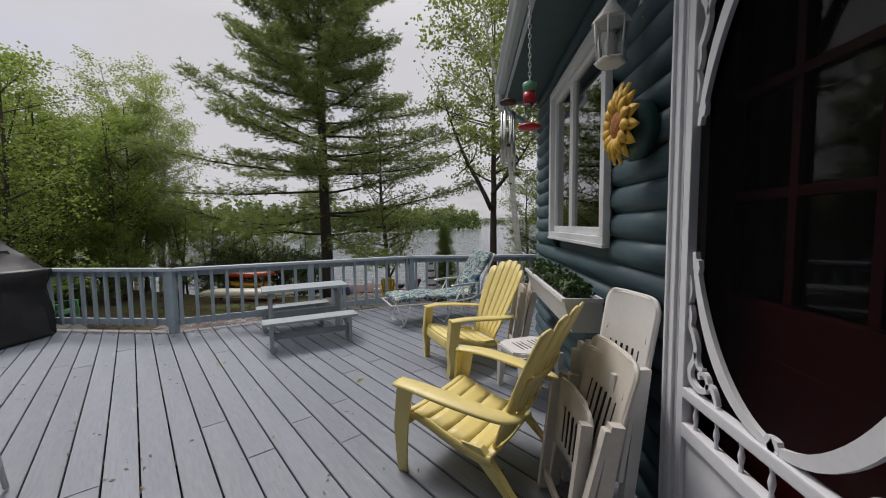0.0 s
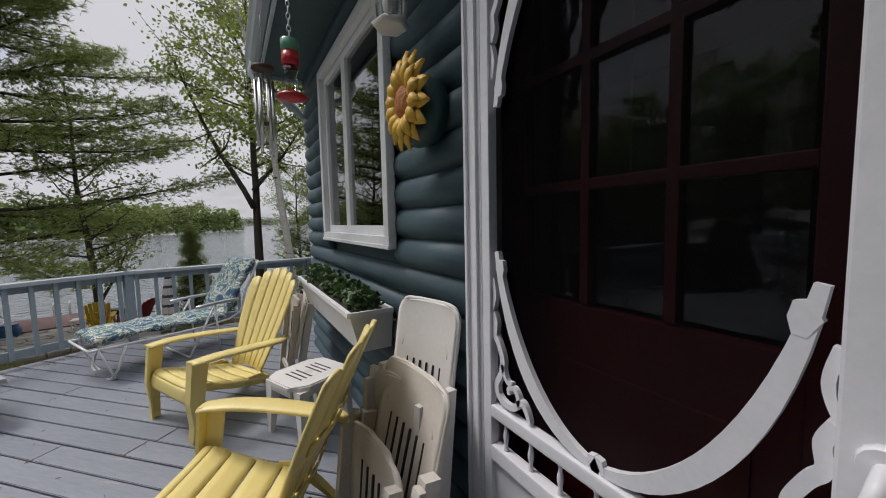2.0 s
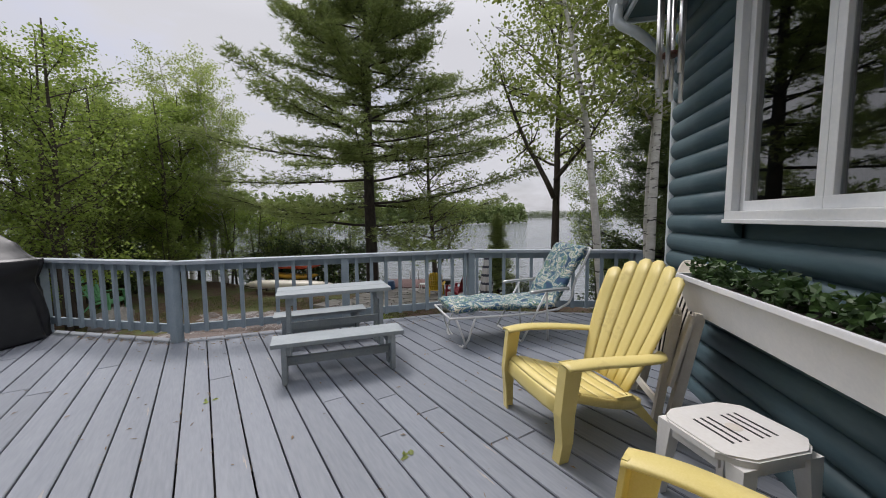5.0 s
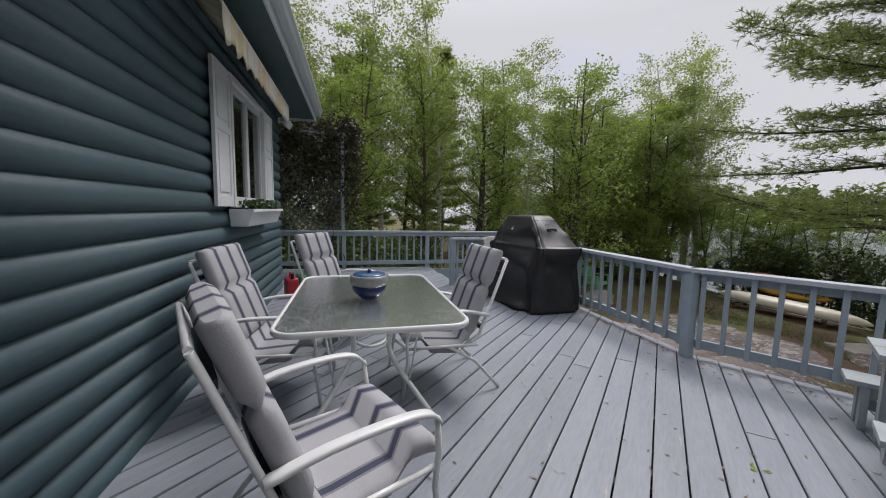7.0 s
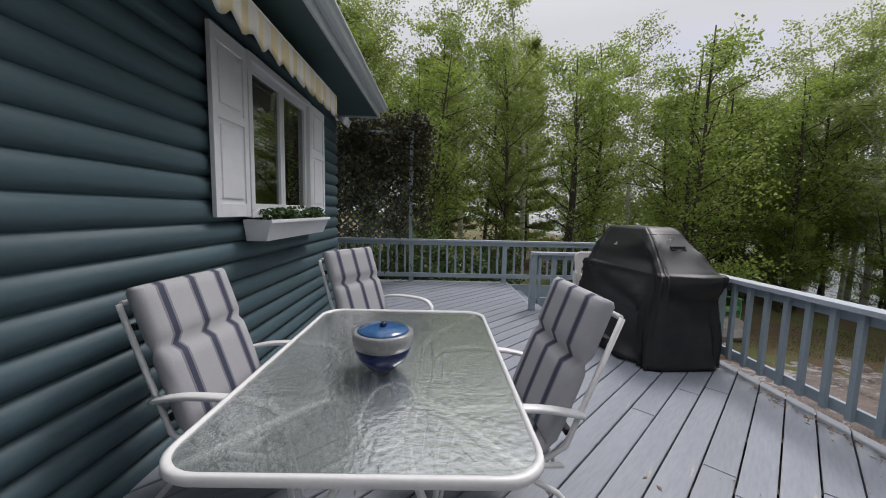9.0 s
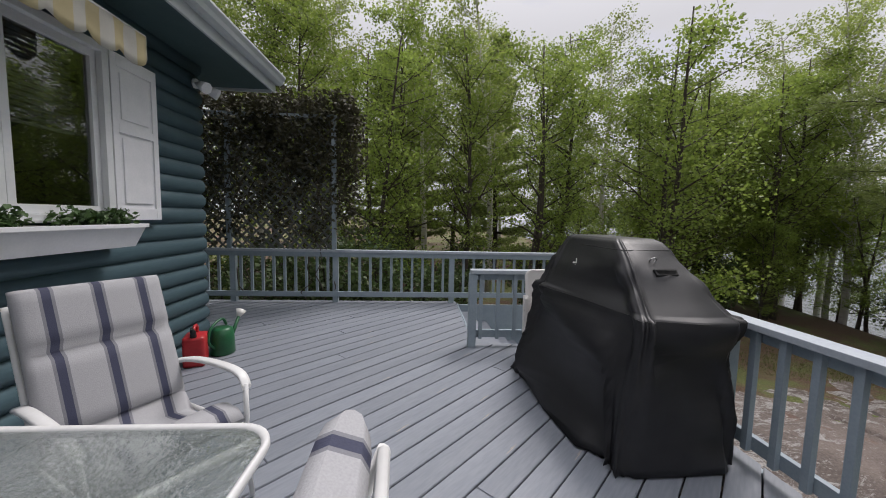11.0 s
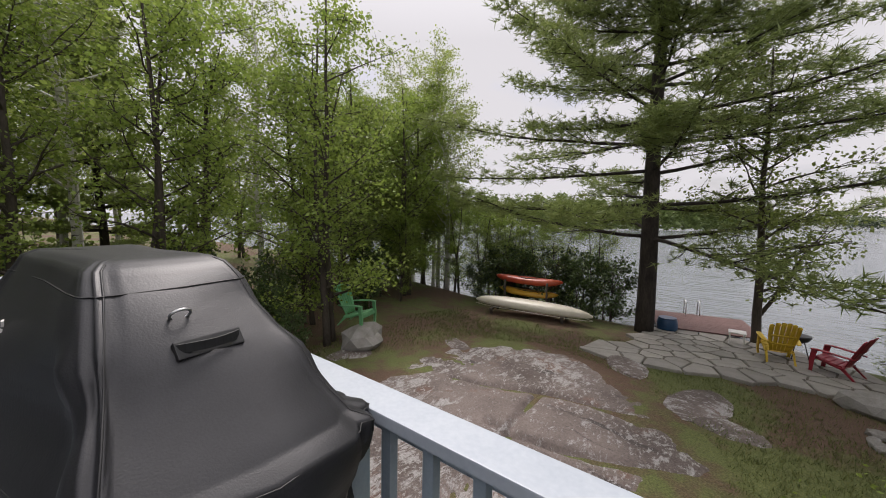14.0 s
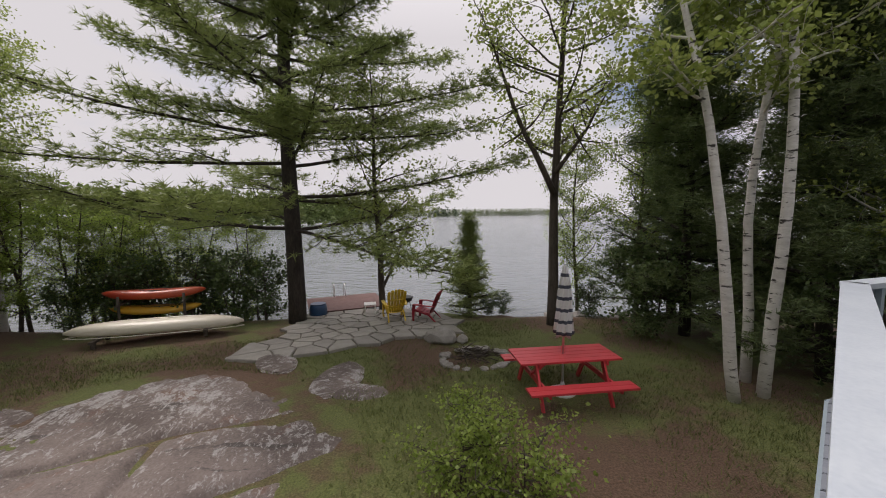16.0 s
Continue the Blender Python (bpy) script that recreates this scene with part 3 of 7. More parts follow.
wall_s = thing("wall_south", None, "teal painted log-sided cottage wall", "wall", kind="structure")
# the east wall runs along y; its courses are laid from far end (y = 5.02) to the entry
E0, E1 = -1.2, 5.02
WIN = (2.34, 4.0, 1.335, 2.875)
DOOR = (0.385, 1.595, 0.0, 2.64)


def east_spans(z):
    cuts = []
    if WIN[2] - 0.02 < z < WIN[3] + 0.02:
        cuts.append((WIN[0] + 0.03, WIN[1] - 0.03))
    if z < DOOR[3]:
        cuts.append((DOOR[0] + 0.02, DOOR[1] - 0.02))
    spans, s = [], E0
    for a, b in sorted(cuts):
        spans.append((s, a))
        s = b
    spans.append((s, E1))
    return [(E1 - e, E1 - s) for s, e in spans]


siding(wall_e, pose(W1X - 0.05, E1, 0, 0, 0, -90), east_spans)
WIN2 = (-6.56, -5.10, 1.43, 2.78)


def south_spans(z):
    if WIN2[2] - 0.02 < z < WIN2[3] + 0.02:
        return [(W2X1 - W2X1, W2X1 - WIN2[1] - 0.03), (W2X1 - WIN2[0] + 0.03, W2X1 - W2X0)]
    return [(0, W2X1 - W2X0)]


siding(wall_s, pose(W2X1, W2Y + 0.05 - 0.05, 0, 0, 0, 180), south_spans)


def backing(name, parent, pieces):
    bm = bmesh.new()
    for c, s in pieces:
        box(bm, c, s)
    return part(name, bm, M_SIDING, parent)


def around(o, lo, hi, top, bottom=-0.3):
    """The four rectangles of a wall (along one axis) round an opening o = (a, b, z0, z1)."""
    a, b, z0, z1 = o
    return [((lo + a) / 2, (bottom + top) / 2, a - lo, top - bottom), ((b + hi) / 2, (bottom + top) / 2, hi - b, top - bottom),
            ((a + b) / 2, (bottom + z0) / 2, b - a, z0 - bottom), ((a + b) / 2, (z1 + top) / 2, b - a, top - z1)]


pcs = [((W1X + 0.09, u, w), (0.14, su, sw)) for u, w, su, sw in around(WIN, 1.9, E1, EAVE) if sw > 0.01]
pcs += [((W1X + 0.09, u, w), (0.14, su, sw)) for u, w, su, sw in around((DOOR[0], DOOR[1], -0.3, DOOR[3]), E0, 1.9, EAVE) if sw > 0.01]
backing("wall_core", wall_e, pcs)
pcs = [((u, W2Y - 0.13, w), (su, 0.14, sw)) for u, w, su, sw in around(WIN2, W2X0 + 0.01, W2X1, EAVE) if sw > 0.01]
backing("wall_core", wall_s, pcs)
# plain closing walls: entry recess, far end and back of the cottage
close = thing("wall_closing", None, "plain teal cottage walls round the entry and back", "wall", kind="structure")
for c, s in [((W2X1 - 0.07, -0.62, 1.4), (0.14, 1.26, 3.5)), ((0.0, -1.3, 1.4), (2.8, 0.14, 3.5)), ((4.4, E1 - 0.08, 1.4), (5.9, 0.14, 3.5)), ((7.3, 1.0, 1.4), (0.14, 8.0, 3.5)),
             ((W2X0 + 0.08, -3.2, 1.4), (0.14, 6.2, 3.5)), ((-0.1, -6.2, 1.4), (14.8, 0.14, 3.5)), ((7.3, -4.6, 1.4), (0.14, 3.4, 3.5))]:
    cuboid("wall_panel", c, s, M_SIDING, close, 0.004)
# plain room behind the panes; its walls are coloured dark for indoor shade
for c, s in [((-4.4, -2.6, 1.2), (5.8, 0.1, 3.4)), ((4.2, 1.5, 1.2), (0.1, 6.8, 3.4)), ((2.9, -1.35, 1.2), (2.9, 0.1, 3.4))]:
    cuboid("inner_wall", c, s, M_INDOOR_SHADE, close, 0.004)
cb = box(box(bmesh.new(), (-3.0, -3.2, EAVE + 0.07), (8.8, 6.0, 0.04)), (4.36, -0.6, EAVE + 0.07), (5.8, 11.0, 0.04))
tagged(part("ceiling", cb, M_INDOOR_SHADE), "room ceiling inside the cottage, indoor shade in its colour", "ceiling", kind="structure")
tagged(cuboid("floor_inside", (-0.1, -0.65, -0.20), (14.6, 11.2, 0.06), M_INDOOR_SHADE), "floor inside the cottage, indoor shade in its colour", "floor", kind="structure")

# ---- eaves, gutters and roof ----
roof = thing("roof", None, "cottage roof with teal soffits and pale gutters", "roof", kind="structure")
M_GUTTER = surface("pale_grey_gutter", (0.52, 0.56, 0.58), (0.58, 0.62, 0.64), 8, 0.4, 0.05)
EX, EY = 0.86, 0.62
E_END, S_END = 5.0, -8.55
cuboid("soffit", (1.15, (E_END + EY) / 2 + 0.01, EAVE + 0.03), (0.60, E_END - EY, 0.02), M_SOFFIT, roof, 0.002)
cuboid("soffit", ((S_END + 1.4) / 2, 0.0, EAVE + 0.026), (1.4 - S_END, 1.24, 0.02), M_SOFFIT, roof, 0.002)
cuboid("fascia_board", (EX + 0.012, (E_END + EY) / 2, EAVE + 0.08), (0.024, E_END - EY, 0.2), M_GUTTER, roof, 0.003)
cuboid("fascia_board", ((S_END + EX) / 2, EY + 0.012, EAVE + 0.08), (EX - S_END, 0.024, 0.2), M_GUTTER, roof, 0.003)
cuboid("fascia_board", (S_END + 0.01, -1.0, EAVE + 0.08), (0.024, 3.2, 0.2), M_GUTTER, roof, 0.003)
cuboid("fascia_board", (1.4, E_END - 0.01, EAVE + 0.08), (1.3, 0.024, 0.2), M_GUTTER, roof, 0.003)


def gutter(a, b, out):
    """An open gutter with a rolled front lip along an eave."""
    prof = [(0.0, 0.10), (0.0, 0.0), (0.05, -0.012), (0.085, 0.01), (0.10, 0.05), (0.125, 0.085), (0.125, 0.105), (0.115, 0.105), (0.112, 0.088), (0.09, 0.052), (0.075, 0.022), (0.045, 0.004), (0.008, 0.012), (0.008, 0.10)]
    a, b, out = Vector(a), Vector(b), Vector(out)
    bm = bmesh.new()
    loft(bm, [[p + out * u + Vector((0, 0, w)) for u, w in prof] for p in (a, b)], smooth=False)
    return bm


part("gutter", gutter((EX, EY - 0.1, EAVE + 0.085), (EX, E_END + 0.02, EAVE + 0.085), (-1, 0, 0)), M_GUTTER, roof)
part("gutter", gutter((EX, EY + 0.025, EAVE + 0.085), (S_END - 0.02, EY + 0.025, EAVE + 0.085), (0, 1, 0)), M_GUTTER, roof)
for v in ([(EX - 0.12, EY - 0.6, EAVE + 0.19), (EX - 0.12, E_END + 0.05, EAVE + 0.19), (4.2, E_END + 0.05, EAVE + 1.6), (4.2, EY - 4.0, EAVE + 1.6)],
          [(S_END - 0.05, EY + 0.13, EAVE + 0.192), (1.2, EY + 0.13, EAVE + 0.192), (4.2, -2.8, EAVE + 1.59), (S_END - 0.05, -2.8, EAVE + 1.59)],
          [(4.2, E_END + 0.05, EAVE + 1.6), (7.9, E_END + 0.05, EAVE + 0.2), (7.9, -6.6, EAVE + 0.2), (4.2, -2.8, EAVE + 1.6)],
          [(S_END - 0.05, -2.8, EAVE + 1.59), (4.2, -2.8, EAVE + 1.59), (7.9, -6.6, EAVE + 0.2), (S_END - 0.05, -6.6, EAVE + 0.2)]):
    bm = bmesh.new()
    f = bm.faces.new([bm.verts.new(p) for p in v])
    bmesh.ops.solidify(bm, geom=[f], thickness=0.05)
    part("roof_slope", bm, M_SHINGLE, roof)
downpipe = bmesh.new()
tube(downpipe, arc([(EX - 0.05, E_END - 0.12, EAVE + 0.09), (EX - 0.05, E_END - 0.12, EAVE - 0.06), (EX + 0.12, E_END - 0.16, EAVE - 0.2), (W1X - 0.06, 5.10, EAVE - 0.34), (W1X + 0.02, 5.12, EAVE - 0.6), (W1X + 0.02, 5.12, -0.1)], 5), 0.042, 10)
part("downpipe", downpipe, M_GUTTER, roof)

# ---- windows, door and fittings of the cottage ----
def window_unit(name, m, w, h, lights, label, trim=0.075):
    """A cased window in its wall: local x across, z up, y into the house. lights: widths of the sashes as shares."""
    t = thing(name, m, label, "window", kind="structure")
    for nm, c, s in (("casing", (w / 2, -0.012, trim / 2), (w, 0.05, trim)), ("casing", (w / 2, -0.012, h - trim / 2), (w, 0.05, trim)),
                     ("casing", (trim / 2, -0.012, h / 2), (trim, 0.05, h - 2 * trim)), ("casing", (w - trim / 2, -0.012, h / 2), (trim, 0.05, h - 2 * trim))):
        cuboid(nm, c, s, M_WINDOW, t, 0.006)
    cuboid("window_sill", (w / 2, -0.03, 0.012), (w + 0.02, 0.03, 0.024), M_WINDOW, t, 0.004)
    x, inner = trim, w - 2 * trim
    for share in lights:
        sw = inner * share
        fr = part("window_frame", bmesh.new(), M_WINDOW, t)
        bm = bmesh.new()
        for c, s in (((x + sw / 2, 0.03, trim + 0.03), (sw, 0.045, 0.06)), ((x + sw / 2, 0.03, h - trim - 0.03), (sw, 0.045, 0.06)),
                     ((x + 0.026, 0.03, h / 2), (0.05, 0.044, h - 2 * trim)), ((x + sw - 0.026, 0.03, h / 2), (0.05, 0.044, h - 2 * trim))):
            box(bm, c, s, None, 0.005)
        bm.to_mesh(fr.data)
        bm.free()
        pane = cuboid("pane", (x + sw / 2, 0.036, h / 2), (sw - 0.09, 0.005, h - 2 * trim - 0.1), M_GLASS, t, 0.0)
        pane.visible_shadow = False
        x += sw
    return t


window_unit("window_1", pose(W1X - 0.055, WIN[1], WIN[2], 0, 0, -90), WIN[1] - WIN[0], WIN[3] - WIN[2], (0.42, 0.58), "white two-light casement window with dark reflecting glass")
window_unit("window_2", pose(WIN2[1], W2Y + 0.01, WIN2[2], 0, 0, 180), WIN2[1] - WIN2[0], WIN2[3] - WIN2[2], (0.5, 0.5), "white sliding window with a half-drawn blind", 0.06)
blind = thing("window_blind", pose(-5.83, -0.03, 2.1), "half-lowered grey slatted blind inside the window", "blind")
for i in range(16):
    cuboid("slat", (0, 0, 0.02 + 0.036 * i), (1.18, 0.03, 0.004), M_WINDOW, blind, 0.0, rot=turn(25))
cuboid("bottom_bar", (0, 0, -0.02), (1.18, 0.03, 0.018), M_WINDOW, blind, 0.003)
cuboid("head_rail", (0, 0, 0.61), (1.2, 0.04, 0.03), M_WINDOW, blind, 0.003)


def shutter(x0, w, name="shutter"):
    t = thing(name, pose(x0, W2Y + 0.018, 1.44), "white panelled wooden shutter beside the window", "shutter", "window shutters")
    h = 1.33
    for c, s in (((w / 2, 0, h / 2), (w, 0.02, h)),):
        cuboid("backboard", c, s, M_WHITE, t, 0.003)
    for c, s in (((0.03, 0.012, h / 2), (0.06, 0.022, h)), ((w - 0.03, 0.012, h / 2), (0.06, 0.022, h)), ((w / 2, 0.012, 0.05), (w - 0.12, 0.022, 0.1)),
                 ((w / 2, 0.012, h - 0.05), (w - 0.12, 0.022, 0.1)), ((w / 2, 0.012, h * 0.56), (w - 0.12, 0.022, 0.07))):
        cuboid("rail", c, s, M_WHITE, t, 0.004)
    for z0, z1 in ((0.14, h * 0.56 - 0.075), (h * 0.56 + 0.075, h - 0.14)):
        cuboid("raised_panel", (w / 2, 0.012, (z0 + z1) / 2), (w - 0.19, 0.018, z1 - z0), M_WHITE, t, 0.008)
    return t


shutter(-7.08, 0.5)
shutter(-5.09, 0.47)

# awning valance above the south window
M_AWNING = striped("cream_yellow_stripe", (0.62, 0.60, 0.54), [(0.05, 0.10, (0.60, 0.51, 0.30))], "X", 0.20)
awn = thing("awning", pose(-5.15, W2Y, 2.74), "cream and yellow striped scalloped window awning", "awning")
rows = []
for j in range(7):
    row = []
    for i in range(73):
        x = -1.36 + 2.72 * i / 72
        if j < 3:
            p = (x, 0.03 + 0.17 * j, 0.30 - 0.10 * j)
        else:
            k = (j - 2) / 4
            drop = 0.17 + 0.08 * abs(math.sin(math.pi * i / 72 * 11)) ** 0.6
            p = (x, 0.37 + 0.012 * math.sin(i * 0.9), 0.10 - k * drop)
        row.append(p)
    rows.append(row)
part("canopy", sheet(bmesh.new(), rows, 0.004), M_AWNING, awn)
part("awning_frame", tube(tube(tube(bmesh.new(), [(-1.35, 0.36, 0.10), (1.35, 0.36, 0.10)], 0.012), [(-1.35, 0.02, 0.29), (-1.35, 0.36, 0.10)], 0.012), [(1.35, 0.02, 0.29), (1.35, 0.36, 0.10)], 0.012), M_FRAMEWHITE, awn)


def leaf_clump(rng, c, r, n, size, squash=0.7):
    """Vertices and faces of many small bent leaves inside a ball."""
    vs, fs = [], []
    for _ in range(n):
        d = Vector((rng.gauss(0, 1), rng.gauss(0, 1), rng.gauss(0, 1)))
        d = d.normalized() * r * rng.random() ** 0.4
        d.z *= squash
        p = Vector(c) + d
        a = Vector((rng.uniform(-1, 1), rng.uniform(-1, 1), rng.uniform(-0.5, 0.8))).normalized()
        b = a.orthogonal().normalized()
        b.rotate(Matrix.Rotation(rng.uniform(0, 6.28), 3, a))
        s = size * rng.uniform(0.6, 1.3)
        nrm = a.cross(b)
        k = len(vs)
        vs += [p - a * s * 0.5, p + b * s * 0.33 + nrm * s * 0.1, p + a * s * 0.55, p - b * s * 0.33 + nrm * s * 0.1]
        fs.append((k, k + 1, k + 2, k + 3))
    return vs, fs


def planter(name, m, length, depth, high, label, seed, gaps=()):
    """A tapered trough box: local x along it, y outwards, z up from its bottom."""
    t = thing(name, m, label, "planter")
    top, low = [(0, 0), (length, 0), (length, depth), (0, depth)], [(0.05, 0), (length - 0.05, 0), (length - 0.05, depth * 0.72), (0.05, depth * 0.72)]
    bm = bmesh.new()
    loft(bm, [[(x, y, 0) for x, y in low], [(x, y, high) for x, y in top], [(x + (0.018 if x < 0.1 else -0.018), y + (0.018 if y < 0.1 else -0.018), high) for x, y in top],
              [(x + (0.02 if x < 0.1 else -0.02), y + (0.02 if y < 0.1 else -0.02), high - 0.04) for x, y in top]], smooth=False)
    part("box", bm, M_WHITE, t)
    part("rim", box(box(bmesh.new(), (length / 2, depth + 0.002, high - 0.012), (length + 0.012, 0.016, 0.03), None, 0.004), (length + 0.001, depth / 2, high - 0.012), (0.014, depth, 0.03), None, 0.004), M_WHITE, t)
    part("soil", box(bmesh.new(), (length / 2, depth / 2, high - 0.035), (length - 0.045, depth - 0.045, 0.02)), M_SOIL, t)
    rng = random.Random(seed)
    n = int(length / 0.16)
    for i in range(n):
        x = (i + 0.5) * length / n + rng.uniform(-0.03, 0.03)
        if any(a < x < b for a, b in gaps):
            continue
        vs, fs = leaf_clump(rng, (0, 0, 0.04), rng.uniform(0.08, 0.13), 120, 0.05, 0.75)
        p = tagged(raw("potted_plant", vs, fs, M_HERB), "small dark green leafy plant growing in the trough", "plant", "planter plants")
        p.matrix_world = m @ Matrix.Translation((x, depth * 0.5 + rng.uniform(-0.03, 0.03), high))
    return t


planter("window_box", pose(1.30, 4.10, 0.74, 0, 0, -90) @ Matrix.Diagonal((1, -1, 1, 1)), 1.72, 0.265, 0.25, "long white trough planter fixed under the window", 5)
planter("window_box", pose(-5.02, W2Y + 0.005, 1.235, 0, 0, 180) @ Matrix.Diagonal((1, -1, 1, 1)), 1.60, 0.23, 0.18, "white trough planter under the shuttered window", 6, gaps=((0.0, 0.1), (0.42, 0.56), (0.86, 1.0)))

# floodlight on the corner of the south wall
fl = thing("floodlight", pose(-7.70, W2Y + 0.02, 2.90), "twin white floodlights under the eave corner", "lamp")
part("base", tube(bmesh.new(), [(0, 0, 0), (0, 0.03, 0)], 0.05, 14), M_WHITE, fl)
for s in (-1, 1):
    part("lamp_head", tube(bmesh.new(), [(0.02 * s, 0.03, 0), (0.05 * s, 0.07, -0.02), (0.09 * s, 0.13, -0.05), (0.11 * s, 0.19, -0.08)], [0.015, 0.03, 0.05, 0.06], 14), M_WHITE, fl)

# screen door with scrollwork, and the red door behind it
DY0, DY1, DZ0, DZ1 = 0.46, 1.482, 0.06, 2.52
door = thing("door_1", None, "white screen door with scrollwork oval, closed", "door", kind="structure")
DX = 1.31
jamb = thing("door_frame", None, "white door casing round the screen door", "door frame", kind="structure")
for y, w in ((1.54, 0.11), (0.40, 0.12)):
    cuboid("casing", (1.34, y, 1.30), (0.10, w, 2.72), M_WHITE, jamb, 0.008)
    cuboid("casing_bead", (1.285, y + (-0.03 if y > 1 else 0.03), 1.30), (0.016, 0.02, 2.70), M_WHITE, jamb, 0.005)
    cuboid("casing_bead", (1.285, y + (0.03 if y > 1 else -0.03), 1.30), (0.016, 0.016, 2.70), M_WHITE, jamb, 0.005)
cuboid("head_casing", (1.34, 0.9725, 2.60), (0.10, 1.025, 0.11), M_WHITE, jamb, 0.006)
cuboid("threshold", (1.32, 0.9725, 0.03), (0.16, 1.025, 0.06), M_STEEL, jamb, 0.006)
for y, w in ((DY1 - 0.022, 0.044), (DY0 + 0.055, 0.11)):
    cuboid("stile", (DX, y, (DZ0 + DZ1) / 2), (0.04, w, DZ1 - DZ0), M_WHITE, door, 0.006)
I0, I1 = DY0 + 0.11, DY1 - 0.044
cuboid("top_rail", (DX, (I0 + I1) / 2, DZ1 - 0.04), (0.04, I1 - I0, 0.08), M_WHITE, door, 0.005)
cuboid("mid_rail", (DX, (I0 + I1) / 2, 0.795), (0.044, I1 - I0, 0.045), M_WHITE, door, 0.008)
cuboid("lock_rail", (DX, (I0 + I1) / 2, 0.635), (0.044, I1 - I0, 0.06), M_WHITE, door, 0.008)
cuboid("kick_panel", (DX + 0.008, (I0 + I1) / 2, 0.33), (0.02, I1 - I0, 0.55), M_WHITE, door, 0.004)
cuboid("bottom_rail", (DX, (I0 + I1) / 2, 0.09), (0.042, I1 - I0, 0.07), M_WHITE, door, 0.005)
for i in range(7):
    y = I0 + (i + 0.5) * (I1 - I0) / 7
    tube_pts = [(DX, y, 0.66 + 0.115 * k / 8) for k in range(9)]
    part("spindle", tube(bmesh.new(), tube_pts, [0.008, 0.0085, 0.006, 0.009, 0.011, 0.009, 0.006, 0.0085, 0.008], 8), M_WHITE, door)
YC, ZC, RY, RZ = (I0 + I1) / 2, 1.63, (I1 - I0) / 2 - 0.005, 0.80


def ribbon(bm, pts, w, x0=None, t=0.018):
    """A flat sawn strip along a path in the plane of the door; pts are (y, z), w one width or a list."""
    n = len(pts)
    ws = w if hasattr(w, "__len__") else [w] * n
    x0 = DX if x0 is None else x0
    ring = []
    for i in range(n):
        a, b = Vector(pts[max(i - 1, 0)]), Vector(pts[min(i + 1, n - 1)])
        d = (b - a).normalized()
        q = Vector((-d.y, d.x)) * ws[i] / 2
        p = Vector(pts[i])
        ring.append([(x0 - t / 2, p.x + q.x, p.y + q.y), (x0 + t / 2, p.x + q.x, p.y + q.y), (x0 + t / 2, p.x - q.x, p.y - q.y), (x0 - t / 2, p.x - q.x, p.y - q.y)])
    return loft(bm, ring, smooth=False)


def scroll_corner(sy, sz):
    """One corner of the sawn scrollwork: the oval's arc, an S scroll and a leaf."""
    bm = bmesh.new()
    pts = [(YC + sy * RY * math.cos(a), ZC + sz * RZ * math.sin(a)) for a in [radians(18 + 72 * k / 16) for k in range(17)]]
    ribbon(bm, pts, [0.020 + 0.030 * math.sin(math.pi * k / 16) for k in range(17)])
    for k in (1, 16):
        y, z = pts[k]
        ribbon(bm, [(y - 0.012 * sy, z - 0.03 * sz), (y - 0.006 * sy, z), (y - 0.012 * sy, z + 0.03 * sz)], [0.02, 0.045, 0.02], DX - 0.001)
    # S scroll, curl and leaf, laid out from the corner: u inwards from the stile, w away from the rail
    for pts, wide in (([(0.0, 0.335), (0.014, 0.30), (0.010, 0.255), (0.030, 0.225), (0.052, 0.17), (0.040, 0.115), (0.018, 0.075), (0.026, 0.035), (0.065, 0.015), (0.112, 0.022), (0.132, 0.058), (0.112, 0.088), (0.082, 0.08), (0.084, 0.058)], 0.024),
                      ([(0.050, 0.155), (0.060, 0.12), (0.078, 0.098), (0.10, 0.105)], 0.016),
                      ([(0.125, 0.04), (0.150, 0.055), (0.172, 0.03), (0.185, 0.0)], 0.022),
                      ([(0.0, 0.46), (0.012, 0.40), (0.0, 0.345)], 0.018)):
        line = arc([(YC + sy * (RY + 0.004 - u), ZC + sz * (RZ + 0.004 - w), 0) for u, w in pts], 4)
        n = len(line) - 1
        ribbon(bm, [(p.x, p.y) for p in line], [wide * (1 - 0.45 * (k / n) ** 3) for k in range(n + 1)], DX + 0.001)
    return bm


for sy in (-1, 1):
    for sz in (-1, 1):
        part("scrollwork", scroll_corner(sy, sz), M_WHITE, door, "white sawn gingerbread scrollwork")
M_SCREEN = bpy.data.materials.new("insect_screen")
M_SCREEN.use_nodes = True
sn, sl = M_SCREEN.node_tree.nodes, M_SCREEN.node_tree.links
st, sm = sn.new("ShaderNodeBsdfTransparent"), sn.new("ShaderNodeMixShader")
sn["Principled BSDF"].inputs["Base Color"].default_value = (0.006, 0.006, 0.007, 1)
sm.inputs["Fac"].default_value = 0.36
sn["Principled BSDF"].inputs["Specular IOR Level"].default_value = 0.0
sn["Principled BSDF"].inputs["Roughness"].default_value = 1.0
sl.new(st.outputs["BSDF"], sm.inputs[1])
sl.new(sn["Principled BSDF"].outputs["BSDF"], sm.inputs[2])
sl.new(sm.outputs["Shader"], sn["Material Output"].inputs["Surface"])
cuboid("screen", (DX + 0.016, YC, 1.63), (0.002, I1 - I0, 1.66), M_SCREEN, door, 0.0, "dark insect screen mesh")
han = part("door_handle", tube(bmesh.new(), arc([(DX - 0.02, 0.515, 1.13), (DX - 0.07, 0.515, 1.12), (DX - 0.085, 0.52, 1.08), (DX - 0.085, 0.525, 0.99)], 5), 0.013, 10), M_WHITE, door, "white lever handle")
